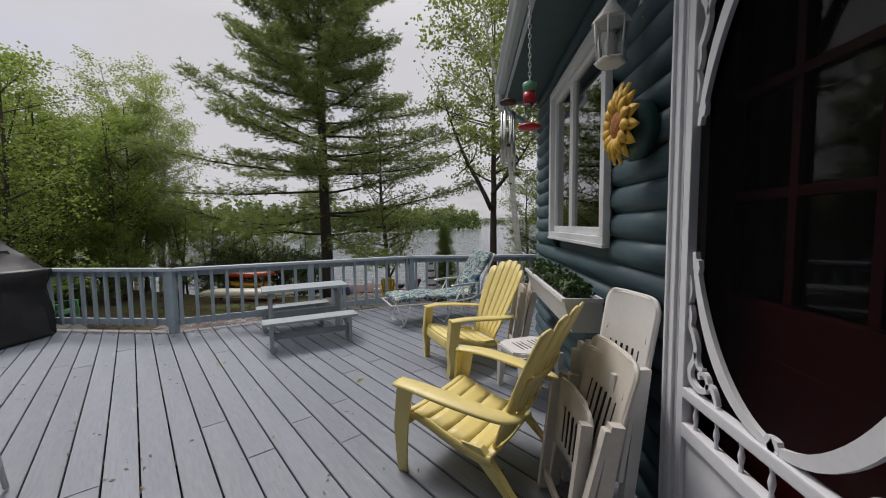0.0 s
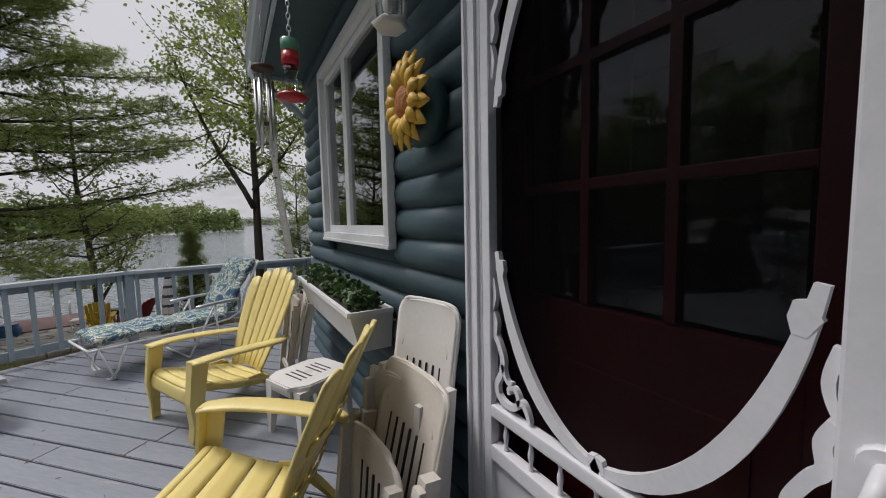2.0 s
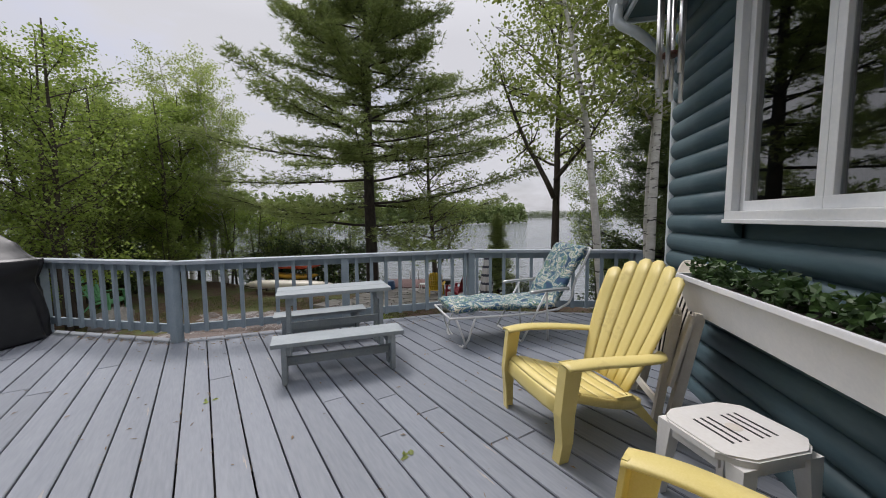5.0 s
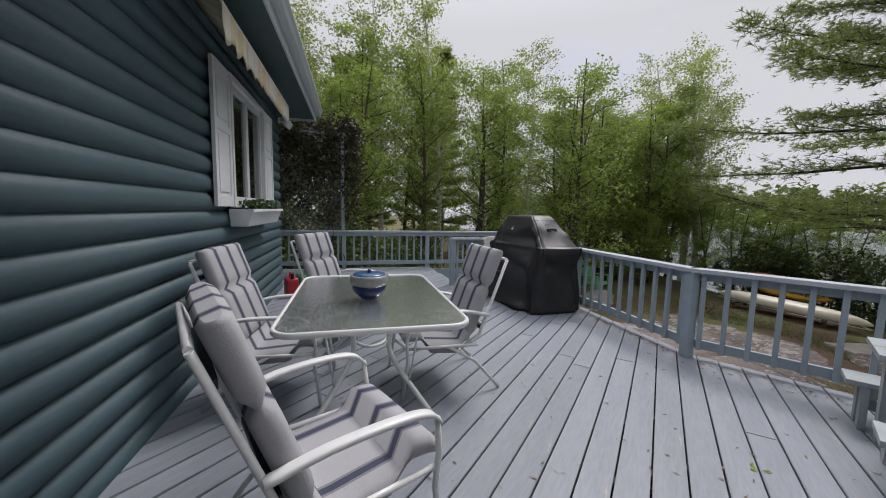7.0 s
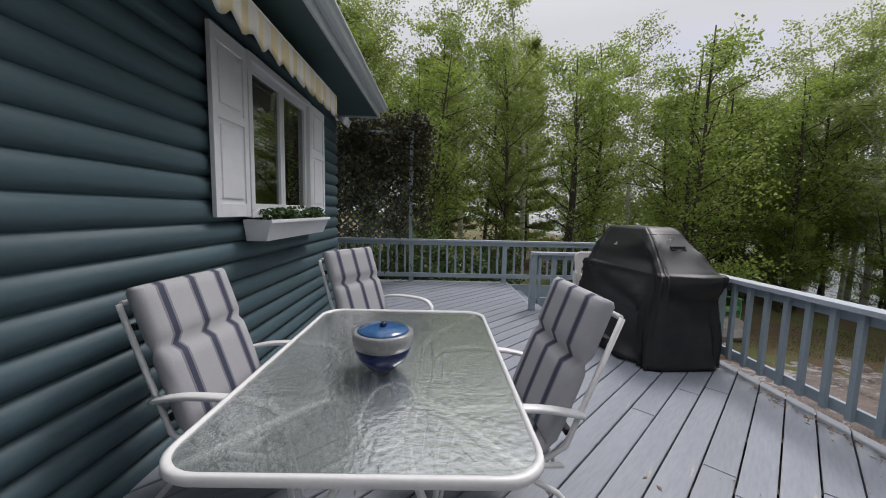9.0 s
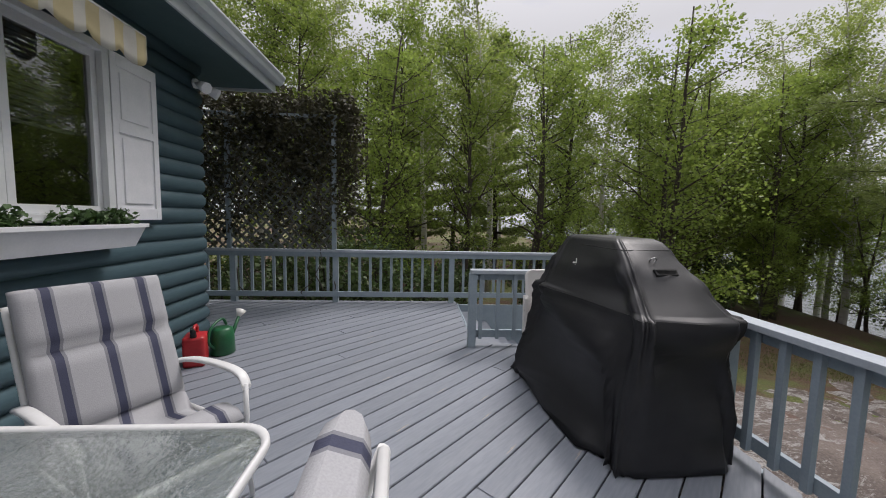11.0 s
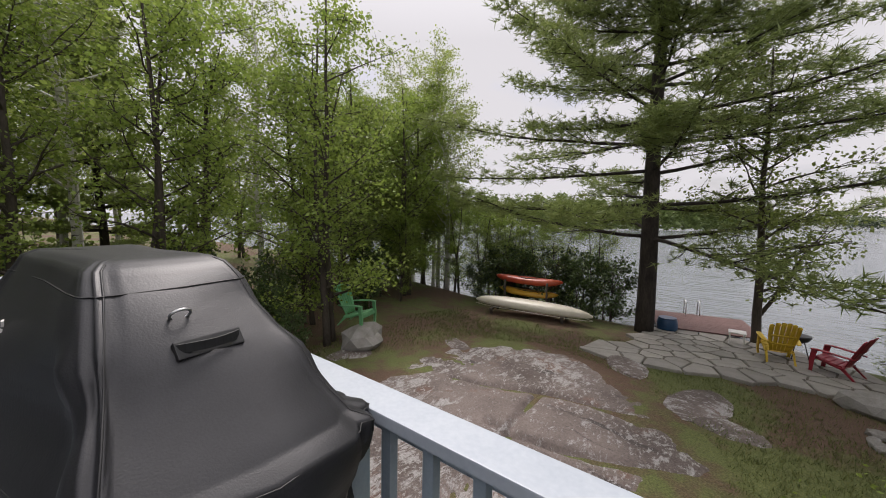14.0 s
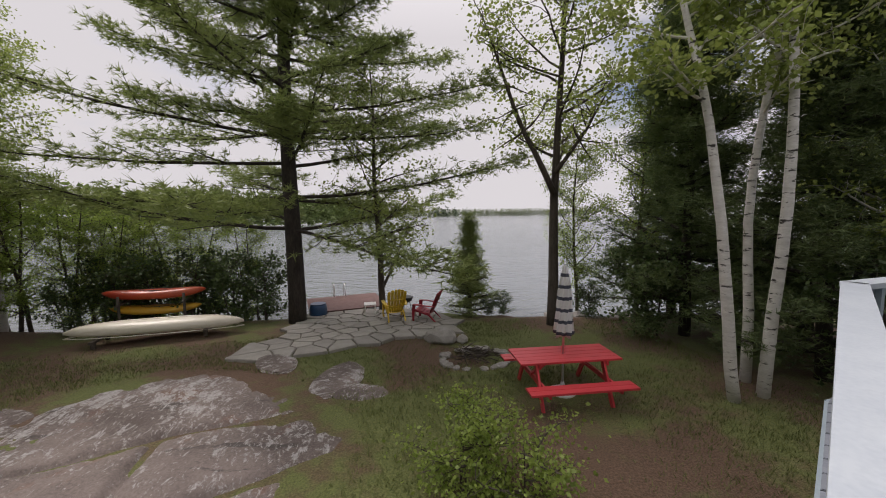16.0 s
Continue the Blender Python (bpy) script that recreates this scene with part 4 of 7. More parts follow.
part("handle_plate", tube(bmesh.new(), [(DX - 0.02, 0.515, 1.13), (DX - 0.035, 0.515, 1.13)], [0.034, 0.03], 14), M_WHITE, han)
red = thing("door_2", None, "dark red wooden inner door with nine glass lights, closed", "door", kind="structure")
RX = 1.485
for y in (1.51, 0.578):
    cuboid("stile", (RX, y, 1.3), (0.045, 0.14, 2.5), M_RED, red, 0.004)
Y0, Y1 = 0.648, 1.44
cuboid("bottom_panel", (RX, (Y0 + Y1) / 2, 0.63), (0.045, Y1 - Y0, 1.16), M_RED, red, 0.004)
cuboid("raised_panel", (RX - 0.022, (Y0 + Y1) / 2, 0.62), (0.012, Y1 - Y0 - 0.16, 0.8), M_RED, red, 0.005)
cuboid("top_rail", (RX, (Y0 + Y1) / 2, 2.46), (0.045, Y1 - Y0, 0.18), M_RED, red, 0.004)
for z in (1.60, 1.985):
    cuboid("muntin", (RX, (Y0 + Y1) / 2, z), (0.04, Y1 - Y0, 0.035), M_RED, red, 0.004)
for k in (1, 2):
    cuboid("muntin", (RX - 0.003, Y0 + (Y1 - Y0) * k / 3, 1.80), (0.036, 0.032, 1.16), M_RED, red, 0.004)
for j in range(3):
    for k in range(3):
        pane = cuboid("pane", (RX + 0.004, Y0 + (Y1 - Y0) * (k + 0.5) / 3, 1.405 + 0.385 * j), (0.005, (Y1 - Y0) / 3 - 0.03, 0.355), M_GLASS, red, 0.0)
        pane.visible_shadow = False
# lamps that show through the door's glass
M_LAMP = bpy.data.materials.new("lit_glass_shade")
M_LAMP.use_nodes = True
M_LAMP.node_tree.nodes["Principled BSDF"].inputs["Emission Color"].default_value = (1.0, 0.72, 0.42, 1)
M_LAMP.node_tree.nodes["Principled BSDF"].inputs["Emission Strength"].default_value = 1.6
lamp = thing("ceiling_lamp", pose(2.9, 1.45, EAVE + 0.05), "lit ceiling lamp with glass bell shades indoors", "lamp")
part("canopy", tube(bmesh.new(), [(0, 0, 0), (0, 0, -0.05)], [0.07, 0.05], 14), M_STEEL, lamp)
for k in range(3):
    a = k * 2.09
    part("arm", tube(bmesh.new(), arc([(0, 0, -0.05), (0.1 * math.cos(a), 0.1 * math.sin(a), -0.10), (0.16 * math.cos(a), 0.16 * math.sin(a), -0.07)], 4), 0.01, 8), M_STEEL, lamp)
    part("shade", tube(bmesh.new(), [(0.16 * math.cos(a), 0.16 * math.sin(a), -0.07), (0.17 * math.cos(a), 0.17 * math.sin(a), -0.12), (0.19 * math.cos(a), 0.19 * math.sin(a), -0.2)], [0.02, 0.05, 0.075], 12, caps=False), M_LAMP, lamp, "glowing glass shade")
bowl_lamp = thing("pendant_lamp", pose(3.3, 2.2, 1.72), "white bowl pendant lamp hanging indoors", "lamp")
part("bowl", tube(bmesh.new(), [(0, 0, 0), (0, 0, 0.02), (0, 0, 0.06), (0, 0, 0.09)], [0.03, 0.12, 0.19, 0.2], 20, caps=False), M_WHITE, bowl_lamp)
part("stem", tube(bmesh.new(), [(0, 0, 0.05), (0, 0, EAVE - 1.67)], 0.008, 8), M_STEEL, bowl_lamp)

# wall lantern
lan = thing("wall_lantern", pose(1.16, 1.96, 2.34), "white metal wall lantern with clear glass panes", "lamp")
part("base_ring", tube(bmesh.new(), [(0, 0, 0), (0, 0, 0.02), (0, 0, 0.03)], [0.07, 0.085, 0.075], 6), M_PLASTIC, lan)
part("roof", tube(bmesh.new(), [(0, 0, 0.22), (0, 0, 0.235), (0, 0, 0.29), (0, 0, 0.32), (0, 0, 0.35), (0, 0, 0.37)], [0.10, 0.095, 0.05, 0.03, 0.018, 0.006], 6), M_PLASTIC, lan)
for k in range(6):
    a = k * math.tau / 6
    part("bar", tube(bmesh.new(), [(0.07 * math.cos(a), 0.07 * math.sin(a), 0.02), (0.085 * math.cos(a), 0.085 * math.sin(a), 0.23)], 0.006, 6), M_PLASTIC, lan)
part("glass", tube(bmesh.new(), [(0, 0, 0.03), (0, 0, 0.22)], [0.062, 0.078], 6, caps=False), glassy("lantern_glass", (0.8, 0.82, 0.82)), lan).visible_shadow = False
part("bulb", tube(bmesh.new(), [(0, 0, 0.05), (0, 0, 0.07), (0, 0, 0.11), (0, 0, 0.15), (0, 0, 0.17)], [0.015, 0.028, 0.036, 0.02, 0.014], 12), M_PLASTIC, lan)
part("bracket", tube(bmesh.new(), arc([(0, 0, 0.35), (0.02, 0, 0.42), (0.09, 0, 0.43), (0.15, 0, 0.36), (0.17, 0, 0.28)], 5), 0.011, 8), M_PLASTIC, lan)
part("wall_plate", tube(bmesh.new(), [(0.16, 0, 0.30), (0.185, 0, 0.30)], [0.06, 0.065], 16), M_PLASTIC, lan)

# sunflower wall pocket
flower = thing("sunflower_wall_planter", pose(1.185, 1.86, 2.0, 0, 0, 0), "yellow sunflower wall ornament with a green pocket", "wall ornament")
M_PETAL = surface("ochre_yellow_petal", (0.62, 0.36, 0.035), (0.74, 0.46, 0.06), 14, 0.5, 0.2, vary=0.05)
M_CENTRE = surface("brown_flower_centre", (0.30, 0.10, 0.025), (0.42, 0.16, 0.045), 60, 0.7, 0.8)
M_GREENPOT = surface("dark_green_metal", (0.02, 0.06, 0.055), (0.03, 0.085, 0.075), 10, 0.4, 0.1)
for layer, (r0, r1, n, dx) in enumerate(((0.07, 0.205, 15, 0.0), (0.065, 0.17, 14, -0.02))):
    for k in range(n):
        a = (k + 0.5 * layer) * math.tau / n
        w = 0.036
        rows = []
        for j in range(6):
            t = j / 5
            rr = r0 + (r1 - r0) * t
            half = w * math.sin(math.pi * (0.18 + 0.8 * t)) ** 0.8
            rows.append([(dx - 0.022 * math.sin(math.pi * t) - 0.012 * (1 - q * q), rr * math.cos(a) - q * half * math.sin(a), rr * math.sin(a) + q * half * math.cos(a)) for q in (-1, 0, 1)])
        part("petal", sheet(bmesh.new(), rows, 0.004), M_PETAL, flower)
part("flower_centre", tube(bmesh.new(), [(-0.045, 0, 0), (-0.035, 0, 0), (-0.015, 0, 0), (0.0, 0, 0)], [0.02, 0.06, 0.082, 0.085], 24), M_CENTRE, flower)
part("pocket", tube(bmesh.new(), [(0.005, 0, -0.03), (0.06, 0, -0.03), (0.12, 0, -0.03)], [0.12, 0.155, 0.14], 20), M_GREENPOT, flower)

# hummingbird feeder and wind chime under the eave
feed = thing("hummingbird_feeder", pose(0.85, 2.70, 2.2), "red and clear hummingbird feeder on a chain", "bird feeder")
M_REDPL = surface("red_plastic", (0.45, 0.015, 0.02), (0.52, 0.025, 0.03), 15, 0.3, 0.05)
M_GREENPL = surface("green_cap_plastic", (0.10, 0.28, 0.18), (0.14, 0.34, 0.22), 15, 0.3, 0.05)
part("dish", tube(bmesh.new(), [(0, 0, 0), (0, 0, 0.012), (0, 0, 0.03), (0, 0, 0.045)], [0.035, 0.085, 0.08, 0.03], 18), M_REDPL, feed)
part("bottle", tube(bmesh.new(), [(0, 0, 0.045), (0, 0, 0.16), (0, 0, 0.19)], [0.03, 0.035, 0.046], 16), glassy("bottle_glass", (0.75, 0.8, 0.78)), feed)
part("nectar_band", tube(bmesh.new(), [(0, 0, 0.19), (0, 0, 0.27)], [0.047, 0.047], 18), M_REDPL, feed)
part("cap", tube(bmesh.new(), [(0, 0, 0.27), (0, 0, 0.335), (0, 0, 0.345)], [0.049, 0.051, 0.03], 18), M_GREENPL, feed)
zc = 0.345
k = 0
while zc < 0.93:
    ring = [(0.010 * math.cos(a) * (1 if k % 2 else 0), 0.010 * math.cos(a) * (0 if k % 2 else 1), zc + 0.02 + 0.021 * math.sin(a)) for a in [math.tau * q / 10 for q in range(10)]]
    part("chain_link", tube(bmesh.new(), ring, 0.0032, 5, closed=True), M_STEEL, feed)
    zc += 0.034
    k += 1
chime = thing("wind_chime", pose(0.79, 3.67, 2.0), "metal tube wind chime with a dark wooden top", "wind chime")
M_DARKWOOD = surface("dark_red_wood", (0.05, 0.018, 0.012), (0.09, 0.032, 0.02), 20, 0.5, 0.2)
part("top_disc", tube(bmesh.new(), [(0, 0, 0.70), (0, 0, 0.705), (0, 0, 0.725), (0, 0, 0.74)], [0.06, 0.085, 0.085, 0.05], 20), M_DARKWOOD, chime)
for q in range(6):
    a = q * math.tau / 6
    x, y = 0.062 * math.cos(a), 0.062 * math.sin(a)
    part("chime_tube", tube(bmesh.new(), [(x, y, 0.02 + 0.03 * q), (x, y, 0.62)], 0.0125, 10), M_STEEL, chime)
    part("cord", tube(bmesh.new(), [(x, y, 0.62), (x, y, 0.71)], 0.002, 4), M_BLACK, chime)
part("clapper", tube(bmesh.new(), [(0, 0, 0.28), (0, 0, 0.30)], 0.04, 14), M_DARKWOOD, chime)
part("hanger", tube(bmesh.new(), [(0, 0, 0.28), (0, 0, 1.12)], 0.0025, 5), M_BLACK, chime)

# ---- yellow Adirondack chairs ----
def adirondack(name, m, mat, label, group, category="garden chair"):
    """A moulded slatted chair: x across, +y forwards, z up; origin between its front feet."""
    t = thing(name, m, label, category, group)
    prof = arc([(0, 0.055, 0.255), (0, 0.045, 0.335), (0, 0.0, 0.372), (0, -0.12, 0.345), (0, -0.28, 0.295), (0, -0.44, 0.262), (0, -0.52, 0.262)], 4)
    for s in (-1, 1):
        part("seat_rail", sheet(bmesh.new(), [[Vector((s * 0.262, p.y, p.z - 0.004)), Vector((s * 0.285, p.y, p.z - 0.004)), Vector((s * 0.287, p.y, p.z - 0.055))] for p in prof[4:]], 0.012), mat, t)
    cut = [0, 5, 9, 12, 15, 18, 21, len(prof) - 1]
    for a, b in zip(cut, cut[1:]):
        lo, hi = 0.0 if a == 0 else 0.10, 1.0 if b == len(prof) - 1 else 0.90
        pts = [prof[a].lerp(prof[a + 1], lo)] + list(prof[a + 1:b]) + [prof[b - 1].lerp(prof[b], hi)]
        part("seat_slat", sheet(bmesh.new(), [[Vector((x * (0.27 + 0.02 * (p.y > -0.1)), p.y, p.z - 0.012 * (1 - x * x))) for x in (-1, -0.6, 0, 0.6, 1)] for p in pts], 0.014), mat, t)
    slats = []
    up, lean = Vector((0, -0.42, 0.907)), Vector((0, -0.47, 0.25))
    n = 6
    for k in range(n):
        rows = []
        for j in range(9):
            v = j / 8
            hw = 0.21 + 0.105 * math.sin(min(1.0, v * 1.15) * math.pi / 2)
            x0, x1 = (-1 + 2 * k / n) * hw, (-1 + 2 * (k + 1) / n) * hw
            mid = (k + 0.5) / n * 2 - 1
            h = v * (0.86 - 0.11 * mid * mid)
            g = 0.0045
            xs = [x0 + g, (x0 * 2 + x1) / 3, (x0 + 2 * x1) / 3, x1 - g]
            row = []
            for i, x in enumerate(xs):
                hh = h - (0.022 if v == 1 and i in (0, 3) else 0)
                b = -0.055 * (1 - (x / 0.3) ** 2) - 0.05 * v * v * 0
                row.append(lean + up * hh + Vector((x, b, -b * 0.3)))
            rows.append(row)
        slats.append(sheet(bmesh.new(), rows, 0.014))
    bm = bmesh.new()
    for v in (0.28, 0.62):
        sheet(bm, [[lean + up * (v * 0.72 + dv) + Vector((x, -0.055 * (1 - (x / 0.3) ** 2) - 0.012, 0)) for x in (-0.24, -0.12, 0, 0.12, 0.24)] for dv in (0, 0.05)], 0.01)
    back = part("backrest", bm, mat, t)
    for one in slats:
        part("slat", one, mat, back)
    for s in (-1, 1):
        bm = bmesh.new()
        path = arc([(s * 0.335, 0.05, 0.555), (s * 0.35, -0.12, 0.562), (s * 0.345, -0.36, 0.545), (s * 0.315, -0.60, 0.52), (s * 0.26, -0.69, 0.515)], 4)
        ws = [0.055 + 0.012 * math.sin(math.pi * i / (len(path) - 1)) - 0.02 * (i / (len(path) - 1)) ** 3 for i in range(len(path))]
        sheet(bm, [[p + Vector((-s * w, 0, -0.012)), p + Vector((-s * w * 0.8, 0, 0)), p + Vector((0, 0, 0.006)), p + Vector((s * w * 0.8, 0, 0)), p + Vector((s * w, 0, -0.014))] for p, w in zip(path, ws)], 0.012)
        part("arm", bm, mat, t)
        bm = bmesh.new()
        front = [(0.07, 0.005, 0.56), (0.062, 0.02, 0.42), (0.055, 0.035, 0.28), (0.04, 0.03, 0.12), (0.032, 0.035, 0.0)]
        rings = []
        for w, y, z in front:
            x = s * (0.325 - 0.02 * (z < 0.1))
            d = 0.045 if z > 0.2 else 0.035
            rings.append([(x - s * 0.03, y + d, z), (x + s * 0.028, y + d * 0.85, z), (x + s * 0.022, y - w, z), (x + s * 0.008, y - w, z), (x + s * 0.010, y + d * 0.4, z), (x - s * 0.03, y + d * 0.6, z)])
        loft(bm, rings, smooth=False)
        part("front_leg", bm, mat, t)
        bm = bmesh.new()
        rings = []
        for w, y, z in ((0.12, -0.40, 0.29), (0.085, -0.50, 0.20), (0.055, -0.60, 0.10), (0.045, -0.70, 0.0)):
            x = s * (0.262 + 0.03 * (0.29 - z))
            rings.append([(x - s * 0.022, y - w / 2, z), (x + s * 0.022, y - w / 2, z), (x + s * 0.022, y + w / 2, z), (x + s * 0.010, y + w / 2, z), (x + s * 0.010, y - w / 3, z), (x - s * 0.022, y - w / 3, z)])
        loft(bm, rings, smooth=False)
        part("rear_leg", bm, mat, t)
    part("under_apron", sheet(bmesh.new(), [[(x, 0.03 - 0.5 * q, 0.30 - 0.06 * q - dz) for q in (0.96, 1.0)] for x in (-0.25, 0, 0.25) for dz in (0.0,)], 0.01), mat, t)
    return t


YL = "yellow moulded resin Adirondack chair standing on the deck"
chair_a = adirondack("adirondack_chair", pose(0.19, 2.27, 0, 0, 0, 60) @ Matrix.Diagonal((1.04, 1.04, 1.03, 1)), M_YELLOW, YL + " near the door", "yellow deck chairs")
chair_b = copy_thing(chair_a, pose(0.09, 3.66, 0, 0, 0, 118))
chair_b["label"] = YL + " beside the window"

# ---- white resin side table ----
stool = thing("side_table", pose(0.93, 3.13, 0, 0, 0, 24) @ Matrix.Diagonal((1.14, 1.14, 1, 1)), "small white resin side table with a slotted top", "side table")
bm = bmesh.new()
out = [(0.21, 0.10), (0.19, 0.12), (0.17, 0.155), (0.12, 0.185), (-0.12, 0.185), (-0.17, 0.155), (-0.19, 0.12), (-0.21, 0.10), (-0.21, -0.10), (-0.19, -0.12), (-0.17, -0.155), (-0.12, -0.185), (0.12, -0.185), (0.17, -0.155), (0.19, -0.12), (0.21, -0.10)]
slab(bm, [(x, y) for x, y in out], 0.385, 0.42, 0.008)
part("tabletop", bm, M_PLASTIC, stool)
for k in range(7):
    if k != 3:
        cuboid("slot", (-0.105 + 0.035 * k, 0, 0.4195), (0.011, 0.17, 0.003), M_BLACK, stool, 0.0, "dark drain slot in the top")
bm = bmesh.new()
part("top_emblem", tube(bmesh.new(), [(0, 0, 0.4185), (0, 0, 0.4215)], 0.03, 16), M_PLASTIC_OLD, stool)
for sx in (-1, 1):
    for sy in (-1, 1):
        part("leg", loft(bmesh.new(), [[(sx * (x + d), sy * (y + d), z) for x, y in ((-w, -w), (w, -w), (w, w), (-w, w))] for z, w, d in ((0.0, 0.016, 0.17), (0.2, 0.024, 0.162), (0.385, 0.034, 0.15))], smooth=False), M_PLASTIC, stool)
for c, s in (((0, 0.16, 0.36), (0.28, 0.014, 0.05)), ((0, -0.16, 0.36), (0.28, 0.014, 0.05)), ((0.185, 0, 0.36), (0.014, 0.2, 0.05)), ((-0.185, 0, 0.36), (0.014, 0.2, 0.05))):
    cuboid("apron", c, s, M_PLASTIC, stool, 0.004)

# ---- folded resin chairs leaning on the wall ----
def folded_chair(name, m, mat, label, splay=8):
    """A high-backed resin chair folded flat: x across, z up, +y its front."""
    t = thing(name, m, label, "folding chair", "folded resin chairs")

    def panel(w, h, z0, y, slots, lean):
        bm = bmesh.new()
        rows = []
        for v in (0, 0.1, 0.25, 0.4, 0.55, 0.7, 0.8, 0.86, 0.9, 0.93, 0.955, 0.975, 0.99, 1.0):
            r = 0.085
            e = max(0.0, v - (1 - r / h)) * h / r
            half = w / 2 - r * (1 - math.sqrt(max(0.0, 1 - e * e))) * 0.9 - 0.015 * (1 - v)
            rows.append([(x * half, y - 0.02 * (1 - x * x) - math.tan(radians(lean)) * v * h, z0 + v * h) for x in (-1, -0.9, -0.5, 0, 0.5, 0.9, 1)])
        sheet(bm, rows, 0.016)
        ob = part("panel", bm, mat, t)
        lip = [Vector((rw[0][0], rw[0][1] + 0.004, rw[0][2])) for rw in rows[2:]] + [Vector((x * rows[-1][6][0], rows[-1][3][1] + 0.006, rows[-1][0][2])) for x in (-0.6, 0.0, 0.6)] + [Vector((rw[6][0], rw[6][1] + 0.004, rw[6][2])) for rw in reversed(rows[2:])]
        part("raised_edge", tube(bmesh.new(), lip, 0.010, 6), mat, ob)
        part("moulded_arch", tube(bmesh.new(), [Vector((x * w * 0.38, y + 0.006 - 0.02 * (1 - x * x) - math.tan(radians(lean)) * h * (0.72 + 0.16 * math.sqrt(1 - min(1, x * x))), z0 + h * (0.72 + 0.16 * math.sqrt(1 - min(1, x * x))))) for x in (-1, -0.97, -0.85, -0.5, 0, 0.5, 0.85, 0.97, 1)], 0.005, 5), mat, ob)
        for k in range(slots):
            x = (k - (slots - 1) / 2) * 0.055
            cuboid("slot", (x, y - 0.012 - math.tan(radians(lean)) * h * 0.40, z0 + h * 0.40), (0.009, 0.034, h * 0.52), M_BLACK, ob, 0.0, "dark slot", rot=turn(lean))
        return ob

    panel(0.50, 0.80, 0.34, 0.0, 6, 5)
    panel(0.46, 0.46, 0.36, 0.07, 5, -2)
    for s in (-1, 1):
        part("back_rail", loft(bmesh.new(), [[(s * 0.265 + x, 0.03 + y - z * 0.03, z) for x, y in ((-0.024, -0.03), (0.024, -0.03), (0.024, 0.03), (-0.024, 0.03))] for z in (0.0, 0.45, 0.82)], smooth=False), mat, t)
        part("front_leg", loft(bmesh.new(), [[(s * 0.225 + x, 0.10 + y + z * math.tan(radians(splay)) * 0.15, z) for x, y in ((-0.02, -0.024), (0.02, -0.024), (0.02, 0.024), (-0.02, 0.024))] for z in (0.0, 0.4, 0.78)], smooth=False), mat, t)
        part("arm", box(bmesh.new(), (s * 0.29, 0.075, 0.55), (0.05, 0.03, 0.52), turn(4, 0, 0), 0.012), mat, t)
    part("brace", box(bmesh.new(), (0, 0.10, 0.12), (0.44, 0.022, 0.05), None, 0.005), mat, t)
    return t


folded_chair("folded_chair", pose(1.10, 1.81, 0, 5, 0, 104) @ Matrix.Diagonal((0.80, 1, 1, 1)), M_PLASTIC, "white resin folding chair folded against the wall")
folded_chair("folded_chair", pose(0.92, 1.68, 0, 8, 0, 93) @ Matrix.Diagonal((1.0, 1, 0.80, 1)), M_PLASTIC_OLD, "aged beige resin folding chair leaning folded by the door")
folded_chair("folded_chair", pose(0.97, 4.12, 0, 9, 0, 92) @ Matrix.Diagonal((1, 1, 0.94, 1)), M_PLASTIC_OLD, "beige resin folding chair folded under the window box")

# ---- small grey picnic set ----
def plank_table(name, m, length, depth, high, boards, label, category, leg_in=0.1):
    t = thing(name, m, label, category, "grey picnic set")
    w = depth / boards
    for i in range(boards):
        cuboid("plank", (0, -depth / 2 + w * (i + 0.5), high - 0.018), (length, w - 0.006, 0.036), M_BENCH, t, 0.006)
    for s in (-1, 1):
        cuboid("leg", (s * (length / 2 - leg_in), -depth * 0.30, (high - 0.036) / 2), (0.04, 0.09, high - 0.036), M_BENCH, t, 0.004)
        cuboid("leg", (s * (length / 2 - leg_in), depth * 0.30, (high - 0.036) / 2), (0.04, 0.09, high - 0.036), M_BENCH, t, 0.004)
        cuboid("cleat", (s * (length / 2 - leg_in - 0.035), 0, high - 0.075), (0.03, depth * 0.86, 0.075), M_BENCH, t, 0.004)
    cuboid("stretcher", (0, 0, high * 0.45), (length - 2 * leg_in, 0.03, 0.075), M_BENCH, t, 0.004)
    return t


plank_table("bench", pose(-1.60, 4.26, 0, 0, 0, 32), 1.12, 0.27, 0.355, 1, "grey painted plank bench in front of the small table", "bench")
plank_table("picnic_table", pose(-1.91, 4.77, 0, 0, 0, 33), 1.10, 0.46, 0.665, 2, "small grey painted plank table beside the railing", "table")
plank_table("bench", pose(-2.22, 5.02, 0, 0, 0, 34), 0.98, 0.25, 0.34, 1, "grey painted plank bench pushed under the table", "bench")

